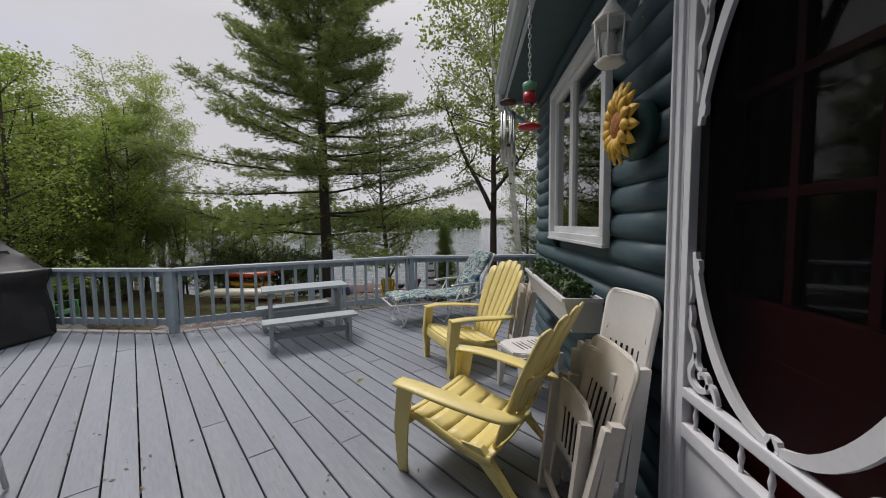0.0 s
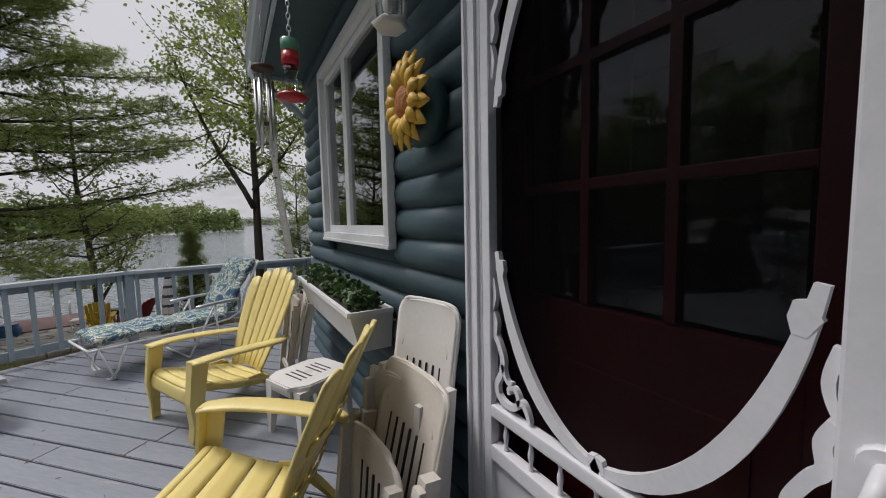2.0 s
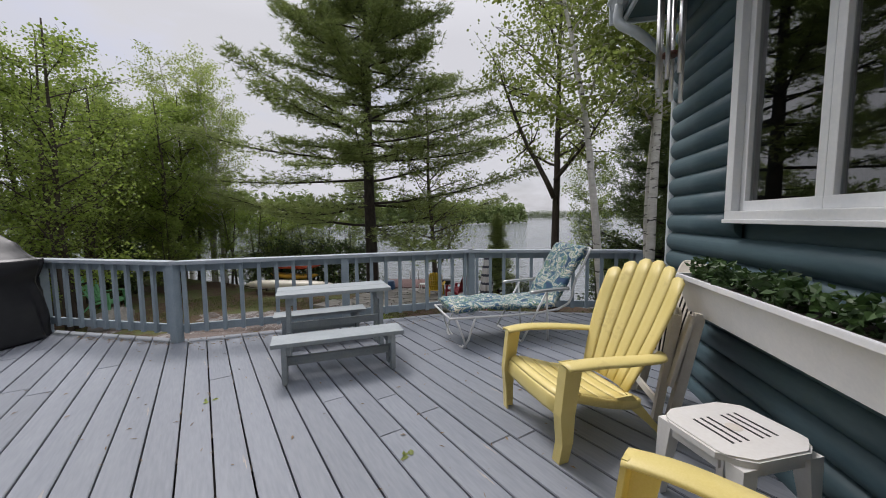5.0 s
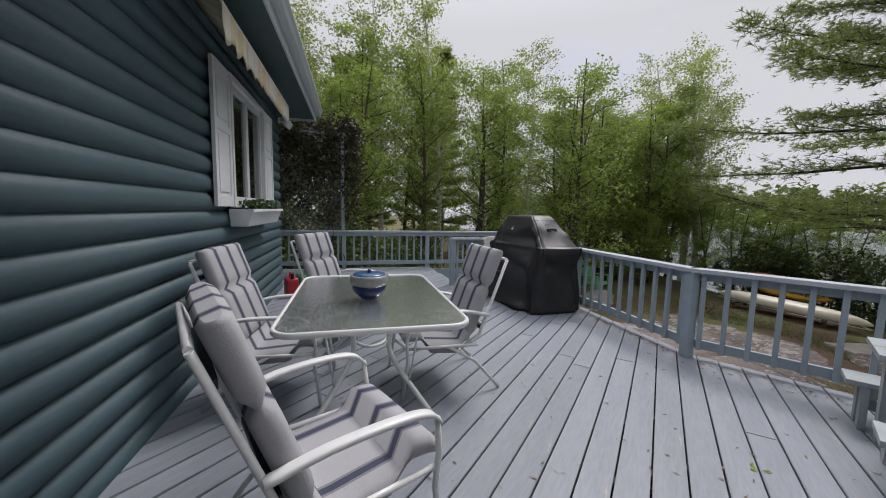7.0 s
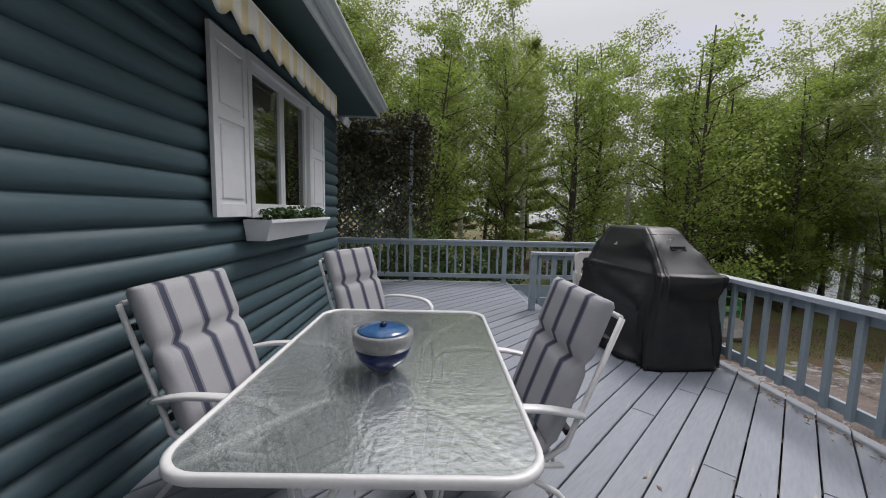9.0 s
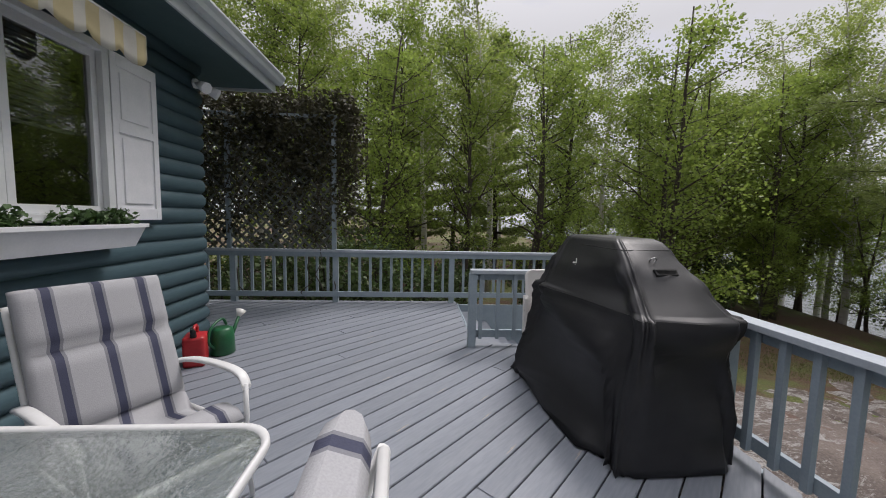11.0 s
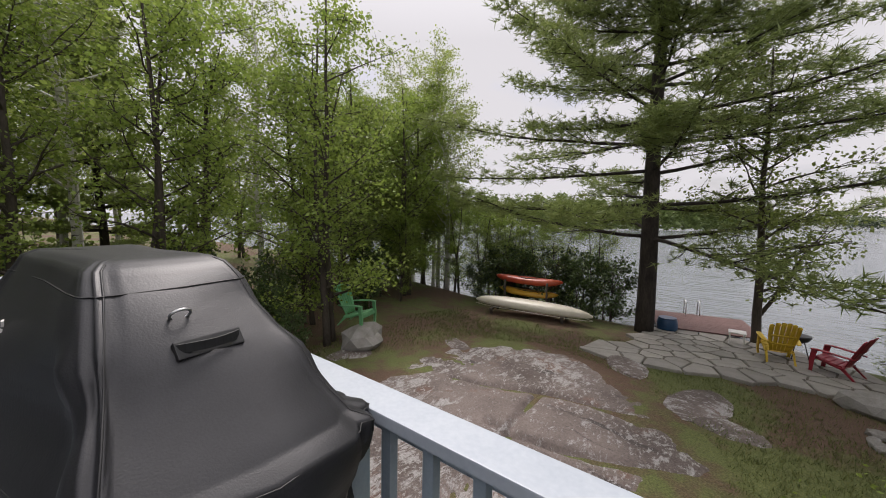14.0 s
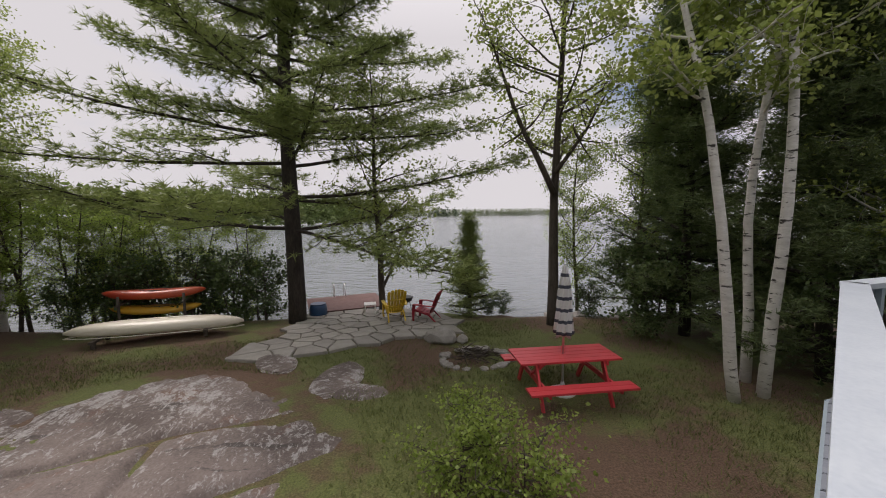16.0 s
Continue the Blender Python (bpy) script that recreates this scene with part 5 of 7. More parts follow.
# ---- chaise longue with a floral cushion ----
def floral():
    m = bpy.data.materials.new("floral_cushion")
    m.use_nodes = True
    n, l = m.node_tree.nodes, m.node_tree.links
    out = n["Principled BSDF"]
    out.inputs["Roughness"].default_value = 0.85
    at = n.new("ShaderNodeTexCoord")
    v, w = n.new("ShaderNodeTexVoronoi"), n.new("ShaderNodeTexNoise")
    v.inputs["Scale"].default_value = 17
    w.inputs["Scale"].default_value, w.inputs["Detail"].default_value, w.inputs["Distortion"].default_value = 7, 4, 1.5
    l.new(at.outputs["Object"], v.inputs["Vector"])
    l.new(at.outputs["Object"], w.inputs["Vector"])
    r = n.new("ShaderNodeValToRGB")
    e = r.color_ramp.elements
    r.color_ramp.interpolation = "CONSTANT"
    e[0].position, e[0].color = 0.0, (0.03, 0.07, 0.14, 1)
    e[1].position, e[1].color = 0.40, (0.07, 0.17, 0.20, 1)
    for p, c in ((0.46, (0.45, 0.47, 0.42)), (0.51, (0.12, 0.22, 0.14)), (0.55, (0.06, 0.13, 0.24)), (0.60, (0.62, 0.60, 0.48)), (0.66, (0.09, 0.16, 0.15))):
        q = e.new(p)
        q.color = rgb(c)
    l.new(w.outputs["Fac"], r.inputs["Fac"])
    mix = n.new("ShaderNodeMix")
    mix.data_type, mix.blend_type = "RGBA", "MULTIPLY"
    mix.inputs["Factor"].default_value = 0.4
    l.new(r.outputs["Color"], mix.inputs["A"])
    l.new(v.outputs["Distance"], mix.inputs["B"])
    l.new(r.outputs["Color"], out.inputs["Base Color"])
    bp = n.new("ShaderNodeBump")
    bp.inputs["Strength"].default_value, bp.inputs["Distance"].default_value = 0.5, 0.02
    l.new(w.outputs["Fac"], bp.inputs["Height"])
    l.new(bp.outputs["Normal"], out.inputs["Normal"])
    return m


def cushion(bm, path, half, thick, puff=0.02, tufts=()):
    """A stuffed pad along a path in y and z, as wide as 2 * half."""
    n, rings = len(path), []
    for i, p in enumerate(path):
        a, b = path[max(i - 1, 0)], path[min(i + 1, n - 1)]
        d = (b - a).normalized()
        nrm = Vector((0, -d.z, d.y))
        nrm = nrm if nrm.z > 0 or nrm.y > 0 else -nrm
        pinch = 1 - 0.72 * max((math.exp(-((i - q) / 0.6) ** 2) for q in tufts), default=0)
        if i in (0, n - 1):
            pinch *= 0.55
        ring = []
        for k in range(16):
            c, s = math.cos(math.tau * k / 16), math.sin(math.tau * k / 16)
            x = half * math.copysign(abs(c) ** 0.35, c)
            h = thick / 2 * pinch * math.copysign(abs(s) ** 0.6, s) * (1 + puff)
            ring.append(p + Vector((x, 0, 0)) + nrm * (h + thick / 2))
        rings.append(ring)
    return loft(bm, rings)


chaise = thing("chaise_longue", pose(-0.82, 5.24, 0, 0, 0, -63) @ Matrix.Diagonal((1.05, 1.08, 1, 1)), "reclining garden lounger with a blue and green floral cushion", "sun lounger")
# local +y runs from the foot to the head
path = [Vector((0, y, 0.36 + 0.015 * math.sin(y * 5))) for y in [0.0, 0.06, 0.16, 0.26, 0.36, 0.46, 0.56, 0.66, 0.76, 0.86, 0.96, 1.06, 1.12]] + [Vector((0, 1.16 + 0.36 * t, 0.40 + 0.62 * t)) for t in (0.0, 0.12, 0.24, 0.36, 0.48, 0.6, 0.72, 0.84, 0.95, 1.0)]
part("cushion", cushion(bmesh.new(), path, 0.29, 0.09, tufts=(4, 8, 13, 17)), floral(), chaise, "floral blue and green padded cushion")
for s in (-1, 1):
    part("side_rail", tube(bmesh.new(), arc([(s * 0.30, -0.04, 0.335), (s * 0.30, 1.14, 0.345), (s * 0.30, 1.34, 0.66), (s * 0.30, 1.52, 1.02)], 4), 0.013, 8), M_FRAMEWHITE, chaise)
    part("arm", tube(bmesh.new(), arc([(s * 0.33, 0.80, 0.56), (s * 0.33, 1.0, 0.575), (s * 0.33, 1.24, 0.58)], 3), 0.02, 8), M_STEEL, chaise)
    part("arm_post", tube(bmesh.new(), [(s * 0.31, 1.02, 0.0), (s * 0.32, 0.99, 0.56)], 0.011, 8), M_FRAMEWHITE, chaise)
    part("leg", tube(bmesh.new(), [(s * 0.31, 0.72, 0.02), (s * 0.31, 1.0, 0.56)], 0.011, 8), M_FRAMEWHITE, chaise)
for y0, y1 in ((0.02, 0.12), (0.22, 0.10)):
    part("foot_leg", tube(bmesh.new(), arc([(-0.30, y0, 0.335), (-0.29, y1, 0.014), (0.29, y1, 0.014), (0.30, y0, 0.335)], 3), 0.011, 8), M_FRAMEWHITE, chaise)
for y, z in ((-0.04, 0.335), (1.52, 1.02), (0.72, 0.014)):
    part("cross_bar", tube(bmesh.new(), [(-0.30, y, z), (0.30, y, z)], 0.011, 8), M_FRAMEWHITE, chaise)

# ---- glass patio table, bowl and cushioned chairs ----
table = thing("patio_table", pose(-3.90, 1.45, 0), "white metal patio table with a rippled glass top", "table")
L, W, R, TH = 1.80, 1.20, 0.14, 0.742
corner = []
for cx, cy, a0 in ((L / 2 - R, W / 2 - R, 0), (-L / 2 + R, W / 2 - R, 90), (-L / 2 + R, -W / 2 + R, 180), (L / 2 - R, -W / 2 + R, 270)):
    for k in range(7):
        a = radians(a0 + 15 * k)
        corner.append((cx + R * math.cos(a), cy + R * math.sin(a)))
bm = bmesh.new()
rings = []
for off, z in ((0.0, TH - 0.035), (0.012, TH - 0.02), (0.008, TH + 0.002), (-0.006, TH + 0.005), (-0.022, TH - 0.002), (-0.022, TH - 0.012), (-0.012, TH - 0.035)):
    rings.append([(x + off * x / math.hypot(x, y), y + off * y / math.hypot(x, y), z) for x, y in corner])
loft(bm, rings + [rings[0]], cap=False)
part("table_rim", bm, M_FRAMEWHITE, table)
bm = bmesh.new()
slab(bm, [(x * 0.985, y * 0.98) for x, y in corner], TH - 0.010, TH - 0.004)
g = part("glass_top", bm, M_TABLEGLASS, table, "rippled clear glass")
g.visible_shadow = False
for sx in (-1, 1):
    for sy in (-1, 1):
        pts = arc([(sx * (L / 2 - 0.06), sy * (W / 2 - 0.06), TH - 0.03), (sx * 0.45, sy * 0.24, TH - 0.035), (sx * 0.34, sy * 0.16, TH - 0.10), (sx * 0.30, sy * 0.13, 0.45), (sx * 0.36, sy * 0.17, 0.30), (sx * 0.62, sy * 0.40, 0.012)], 5)
        part("leg", tube(bmesh.new(), pts, 0.019, 10), M_FRAMEWHITE, table)
        part("strut", tube(bmesh.new(), [(sx * 0.56, sy * 0.33, TH - 0.03), (sx * 0.46, sy * 0.26, 0.16)], 0.008, 6), M_FRAMEWHITE, table)
part("ring_brace", tube(bmesh.new(), [(0.33 * math.cos(a), 0.15 * math.sin(a), 0.42) for a in [math.tau * k / 24 for k in range(24)]], 0.012, 8, closed=True), M_FRAMEWHITE, table)

M_NAVY = surface("navy_glazed_pottery", (0.012, 0.022, 0.075), (0.02, 0.036, 0.11), 10, 0.16, 0.05)
M_GREYGLAZE = surface("grey_glaze", (0.20, 0.21, 0.21), (0.28, 0.29, 0.29), 10, 0.25, 0.05)
bowl = thing("pottery_bowl", pose(-3.74, 1.44, TH + 0.005), "navy and grey glazed lidded pot on the table", "pot")
part("body", tube(bmesh.new(), [(0, 0, 0), (0, 0, 0.012), (0, 0, 0.06), (0, 0, 0.115)], [0.06, 0.075, 0.12, 0.138], 28), M_NAVY, bowl)
part("rim_band", tube(bmesh.new(), [(0, 0, 0.115), (0, 0, 0.15), (0, 0, 0.185), (0, 0, 0.19)], [0.139, 0.146, 0.146, 0.135], 28), M_GREYGLAZE, bowl)
part("lid", tube(bmesh.new(), [(0, 0, 0.186), (0, 0, 0.198), (0, 0, 0.206), (0, 0, 0.208)], [0.128, 0.12, 0.06, 0.01], 28), surface("blue_glaze", (0.03, 0.09, 0.22), (0.05, 0.13, 0.28), 8, 0.15, 0.05), bowl, "blue glazed lid")
part("knob", tube(bmesh.new(), [(0, 0, 0.205), (0, 0, 0.215), (0, 0, 0.232)], [0.012, 0.018, 0.01], 14), M_NAVY, bowl)

M_STRIPE = striped("striped_cushion", (0.43, 0.43, 0.45), [(-1, 0.028, (0.22, 0.225, 0.25)), (-1, 0.016, (0.05, 0.055, 0.10))], "X", 0.19)


def patio_chair(m, label):
    """A tube-framed high-backed chair with a striped pad: +y forwards, origin under the seat's middle."""
    t = thing("patio_chair", m, label, "chair", "patio chairs")
    path = [Vector((0, y, z)) for y, z in ((0.30, 0.405), (0.27, 0.425), (0.20, 0.43), (0.10, 0.425), (0.0, 0.415), (-0.10, 0.405), (-0.20, 0.40), (-0.245, 0.43))]
    path += [Vector((0, -0.26 - 0.24 * k, 0.46 + 0.66 * k)) for k in (0.03, 0.12, 0.22, 0.32, 0.42, 0.50, 0.56, 0.62, 0.70, 0.80, 0.90, 0.97, 1.0)]
    pad = part("cushion", cushion(bmesh.new(), path, 0.30, 0.105, tufts=(7, 14)), M_STRIPE, t, "grey and navy striped padded cushion")
    for z, y in ((0.95, -0.46), (0.52, -0.30)):
        cuboid("strap", (0, y, z), (0.56, 0.03, 0.03), M_BLACK, pad, 0.004)
    for s in (-1, 1):
        x = s * 0.315
        part("back_post", tube(bmesh.new(), [(x * 0.93, -0.13, 0.36), (x * 0.93, -0.285, 0.46), (x * 0.93, -0.51, 1.06)], 0.0135, 8), M_FRAMEWHITE, t)
        part("seat_rail", tube(bmesh.new(), [(x, -0.27, 0.385), (x, 0.30, 0.395)], 0.013, 8), M_FRAMEWHITE, t)
        part("arm", loft(bmesh.new(), [[p + Vector((dx, 0, dz)) for dx, dz in ((-0.024, -0.008), (0.024, -0.008), (0.027, 0.006), (0.018, 0.013), (-0.018, 0.013), (-0.027, 0.006))] for p in
                                       arc([(x, -0.35, 0.62), (x + s * 0.02, -0.15, 0.665), (x + s * 0.03, 0.10, 0.675), (x + s * 0.03, 0.24, 0.655), (x + s * 0.02, 0.30, 0.60)], 4)]), M_FRAMEWHITE, t)
        part("front_leg", tube(bmesh.new(), [(x + s * 0.02, 0.29, 0.62), (x + s * 0.01, 0.31, 0.45), (x, 0.30, 0.30), (x + s * 0.01, 0.34, 0.012)], 0.0135, 8), M_FRAMEWHITE, t)
        part("rear_leg", tube(bmesh.new(), [(x, -0.02, 0.385), (x, -0.25, 0.25), (x + s * 0.01, -0.46, 0.012)], 0.0135, 8), M_FRAMEWHITE, t)
    part("back_bar", tube(bmesh.new(), [(-0.28, -0.51, 1.06), (0.28, -0.51, 1.06)], 0.0135, 8), M_FRAMEWHITE, t)
    part("cross_bar", tube(bmesh.new(), [(-0.30, -0.24, 0.38), (0.30, -0.24, 0.38)], 0.012, 8), M_FRAMEWHITE, t)
    return t


PL = "white metal chair with striped cushion"
ch = patio_chair(pose(-2.42, 1.24, 0, 0, 0, 24), PL + " at the table's end")
for m, where in ((pose(-3.90, 0.78, 0, 0, 0, -6), " against the house wall"), (pose(-3.85, 2.0, 0, 0, 0, 183), " on the open side"), (pose(-5.25, 1.23, 0, 0, 0, -30), " turned outwards")):
    copy_thing(ch, m)["label"] = PL + where

# ---- covered barbecue ----
grill = thing("covered_barbecue", pose(-6.25, 4.05, 0, 0, 0, 7), "barbecue grill under a black creased vinyl cover", "barbecue")
lev = [(0.012, -0.80, 0.77, -0.42, 0.43), (0.15, -0.785, 0.76, -0.405, 0.43), (0.40, -0.75, 0.755, -0.37, 0.43), (0.62, -0.72, 0.76, -0.33, 0.43), (0.78, -0.69, 0.765, -0.295, 0.43), (0.88, -0.675, 0.765, -0.275, 0.43), (0.93, -0.665, 0.755, -0.265, 0.43),
       (0.96, -0.66, 0.72, -0.25, 0.425), (1.06, -0.64, 0.60, -0.195, 0.405), (1.15, -0.615, 0.50, -0.155, 0.385), (1.24, -0.60, 0.40, -0.115, 0.365), (1.32, -0.575, 0.30, -0.08, 0.345), (1.375, -0.55, 0.215, -0.055, 0.325), (1.395, -0.52, 0.16, -0.02, 0.29), (1.40, -0.30, 0.0, 0.08, 0.2)]
lev2 = []
for (z0, *a), (z1, *b) in zip(lev, lev[1:]):
    for k in range(3):
        t = k / 3
        lev2.append((z0 + (z1 - z0) * t, *[p + (q - p) * t for p, q in zip(a, b)]))
lev2.append(lev[-1])
rings = []
NS = 96
for z, x0, x1, y0, y1 in lev2:
    ring = []
    for k in range(NS):
        a = math.tau * k / NS
        c, s = math.cos(a), math.sin(a)
        ex = 0.17
        x = (x0 + x1) / 2 + (x1 - x0) / 2 * math.copysign(abs(c) ** ex, c)
        y = (y0 + y1) / 2 + (y1 - y0) / 2 * math.copysign(abs(s) ** ex, s)
        fold = 0.03 * math.sin(a * 7 + 2.2 * math.sin(z * 3)) * max(0.0, 1 - z / 0.95) + 0.065 * noise.noise((x * 2.6, y * 2.6, z * 2.2)) + 0.045 * noise.noise((x * 5.5, y * 5.5, z * 2.0 + 4)) + 0.010 * noise.noise((x * 12, y * 12, z * 5))
        fold += 0.085 * (1 - min(1.0, 3.2 * abs(noise.noise((a * 2.1 + 1.5 * z, 9, z * 0.8))))) * (0.35 + 0.65 * (z < 0.95)) - 0.02
        if z > 1.2:
            fold *= 0.45
        sag = -0.05 * math.exp(-((z - 0.70) / 0.10) ** 2) * max(0.0, math.sin(a * 2 + 0.6)) * (0.5 + 0.5 * noise.noise((a * 2, 3, z)))
        r = math.hypot(c, s)
        ring.append((x + (fold + sag) * c, y + (fold + sag) * s, z + 0.02 * max(0.0, noise.noise((a * 1.3, 7, 0))) * (z < 0.05)))
    rings.append(ring)
cover = part("cover", loft(bmesh.new(), rings), M_COVER, grill)
part("handle_strap", loft(bmesh.new(), [[p + Vector((0, dy, dz)) for dy, dz in ((-0.0, -0.012), (0.0, 0.012))] + [p + Vector((0.006, 0, 0.012)), p + Vector((0.006, 0, -0.012))] for p in arc([(0.465, 0.03, 1.19), (0.49, 0.05, 1.195), (0.505, 0.115, 1.195), (0.49, 0.18, 1.195), (0.465, 0.20, 1.19)], 3)], smooth=False), M_BLACK, grill)
cuboid("handle_patch", (0.48, 0.115, 1.185), (0.02, 0.17, 0.05), M_BLACK, grill, 0.004, rot=turn(0, -38, 0))
for i in (18, 33):
    part("seam", tube(bmesh.new(), [Vector(p) + Vector((p[0] + 0.05, p[1], 0)).normalized() * 0.002 for p in rings[i][::2]], 0.0025, 5, closed=True), M_BLACK, grill)
for k in (6, 90, 42, 54):
    part("seam", tube(bmesh.new(), [rings[i][k] for i in range(16, len(rings) - 4)], 0.0028, 5), M_BLACK, grill)
part("d_ring", tube(bmesh.new(), [(0.40 + 0.012 * math.sin(a), 0.08 + 0.026 * math.cos(a), 1.262 + 0.016 * math.sin(a)) for a in [math.tau * k / 14 for k in range(14)]], 0.004, 6, closed=True), M_STEEL, grill)
for k, (dx, dz, l, tilt) in enumerate(((0.0, 0.0, 0.07, 8), (0.01, 0.022, 0.055, 8), (0.02, 0.045, 0.02, 70))):
    cuboid("maker_mark", (-0.20 + dx, -0.165 + 0.3 * dz, 1.15 + dz), (l, 0.006, 0.012), M_PLASTIC, grill, 0.001, "pale printed mark", rot=turn(-18, -tilt, 0))

# white chair beyond the barbecue
folded_chair("folded_chair", pose(-7.36, 4.0, 0, 0, 0, -80) @ Matrix.Diagonal((1, 1, 0.84, 1)), M_PLASTIC, "white resin chair folded beside the stair railing")

# ---- watering can and fuel can by the corner ----
M_CANRED = surface("red_can_plastic", (0.42, 0.02, 0.025), (0.50, 0.035, 0.04), 10, 0.35, 0.1)
M_CANGREEN = surface("green_can_plastic", (0.01, 0.09, 0.035), (0.02, 0.13, 0.05), 10, 0.35, 0.1)
can = thing("fuel_can", pose(-7.17, 0.34, 0, 0, 0, 20), "red plastic fuel can on the deck", "fuel can")
part("body", box(bmesh.new(), (0, 0, 0.15), (0.25, 0.19, 0.30), None, 0.035), M_CANRED, can, smooth=True)
part("handle", tube(bmesh.new(), arc([(-0.09, 0, 0.29), (-0.07, 0, 0.37), (0.05, 0, 0.38), (0.08, 0, 0.30)], 4), 0.016, 8), M_CANRED, can)
part("spout", tube(bmesh.new(), [(0.09, 0, 0.29), (0.10, 0, 0.35), (0.15, 0, 0.40)], [0.03, 0.025, 0.014], 10), M_BLACK, can)
wc = thing("watering_can", pose(-7.45, 0.45, 0, 0, 0, -10), "green plastic watering can on the deck", "watering can")
part("body", tube(bmesh.new(), [(0, 0, 0.0), (0, 0, 0.015), (0, 0, 0.17), (0, 0, 0.27), (0, 0, 0.29)], [0.115, 0.125, 0.12, 0.105, 0.07], 20), M_CANGREEN, wc)
part("handle", tube(bmesh.new(), arc([(0.10, 0, 0.08), (0.20, 0, 0.18), (0.16, 0, 0.32), (0.0, 0, 0.38), (-0.07, 0, 0.30)], 4), 0.014, 8), M_CANGREEN, wc)
part("spout", tube(bmesh.new(), [(-0.09, 0, 0.08), (-0.20, 0, 0.22), (-0.28, 0, 0.34)], [0.03, 0.02, 0.016], 10), M_CANGREEN, wc)
part("rose", tube(bmesh.new(), [(-0.27, 0, 0.33), (-0.32, 0, 0.39)], [0.02, 0.055], 14), M_PLASTIC, wc, "pale sprinkler rose")

# paddle-like pole leaning on the wall
pole = thing("umbrella_pole", pose(-2.14, 0.20, 0, 3, 0, 0), "white pole with black grips leaning on the wall", "pole")
part("shaft", tube(bmesh.new(), [(0, 0, 0), (0, 0, 2.1)], 0.014, 10), M_FRAMEWHITE, pole)
part("grip", tube(bmesh.new(), [(0, 0, 0.95), (0, 0, 0.96), (0, 0, 1.07), (0, 0, 1.08)], [0.030, 0.026, 0.026, 0.030], 12), M_BLACK, pole)
part("grip", tube(bmesh.new(), [(0, 0, 0.80), (0, 0, 0.81), (0, 0, 0.91), (0, 0, 0.92)], [0.030, 0.026, 0.026, 0.030], 12), M_BLACK, pole)

# ---- trellis with vine above the far railing ----
trellis = thing("trellis", pose(-9.85, 1.10, 0.921, 0, 0, -90), "grey wooden lattice trellis overgrown with vine", "trellis")
TL, TT = 2.8, 2.2
for x in (0.0, 1.75, TL):
    cuboid("post", (x, 0, TT / 2), (0.07, 0.07, TT), M_RAIL, trellis, 0.004)
cuboid("top_bar", (TL / 2, 0, TT + 0.03), (TL + 0.1, 0.07, 0.06), M_RAIL, trellis, 0.004)
M_LATH = surface("weathered_lath", (0.10, 0.11, 0.10), (0.17, 0.18, 0.17), 6, 0.8, 0.2)
for sgn in (-1, 1):
    d = -TT
    while d < TL:
        pts = []
        x0, x1 = max(0.04, d), min(TL - 0.04, d + TT)
        if x1 - x0 > 0.1:
            z0, z1 = x0 - d, x1 - d
            if sgn < 0:
                z0, z1 = TT - z0, TT - z1
            part("lath", beam(bmesh.new(), (x0, 0.006 * sgn, z0), (x1, 0.006 * sgn, z1), 0.034, 0.008, up=(0, 1, 0)), M_LATH, trellis)
        d += 0.16
rng = random.Random(21)
vs, fs = [], []
for _ in range(1050):
    x, z = rng.uniform(-0.4, TL + 0.7), rng.random() ** 0.55 * 2.6
    a, b = leaf_clump(rng, (x, rng.uniform(-0.25, 0.22) * (0.4 + z / 2.5), z), 0.16, 16, 0.08, 0.9)
    fs += [tuple(i + len(vs) for i in f) for f in b]
    vs += a
vine = tagged(raw("vine_leaves", vs, fs, M_VINE), "dark leafy vine covering the trellis", "vine", kind="stuff")
vine.matrix_world = pose(-9.9, 1.10, 0.92, 0, 0, -90)
bm = bmesh.new()
for k in range(46):
    x = rng.uniform(0, TL)
    pts = [(x, -0.02, -0.9 if k < 6 else rng.uniform(0.2, 1.4))]
    z = pts[0][2]
    while z < 2.4:
        z += rng.uniform(0.15, 0.3)
        x += rng.uniform(-0.16, 0.16)
        pts.append((x, rng.uniform(-0.06, 0.14), z))
    if len(pts) > 2:
        tube(bm, pts, [0.010 * (1 - 0.6 * i / len(pts)) for i in range(len(pts))], 4, caps=False)
vs = tagged(part("vine_stems", bm, M_BARK), "tangled brown vine stems on the trellis", "vine", kind="stuff")
vs.matrix_world = pose(-9.9, 1.10, 0.92, 0, 0, -90)

# ---- yard: rock, patio, boats, furniture ----
def stone(name, c, size, seed, mat, label, category="rock", group="", flat=1.0, detail=2):
    rng = random.Random(seed)
    bm = bmesh.new()
    bmesh.ops.create_icosphere(bm, subdivisions=detail, radius=1.0)
    o = Vector((rng.uniform(0, 50), rng.uniform(0, 50), rng.uniform(0, 50)))
    for v in bm.verts:
        d = v.co.normalized()
        k = 1 + 0.30 * noise.noise(d * 1.1 + o) + 0.14 * noise.noise(d * 3 + o)
        v.co = Vector((d.x * size[0], d.y * size[1], d.z * size[2])) * k
        v.co.z = max(v.co.z, -0.35 * size[2])
    ob = part(name, bm, mat)
    ob.matrix_world = pose(*c, 0, 0, rng.uniform(0, 360))
    return tagged(ob, label, category, group)


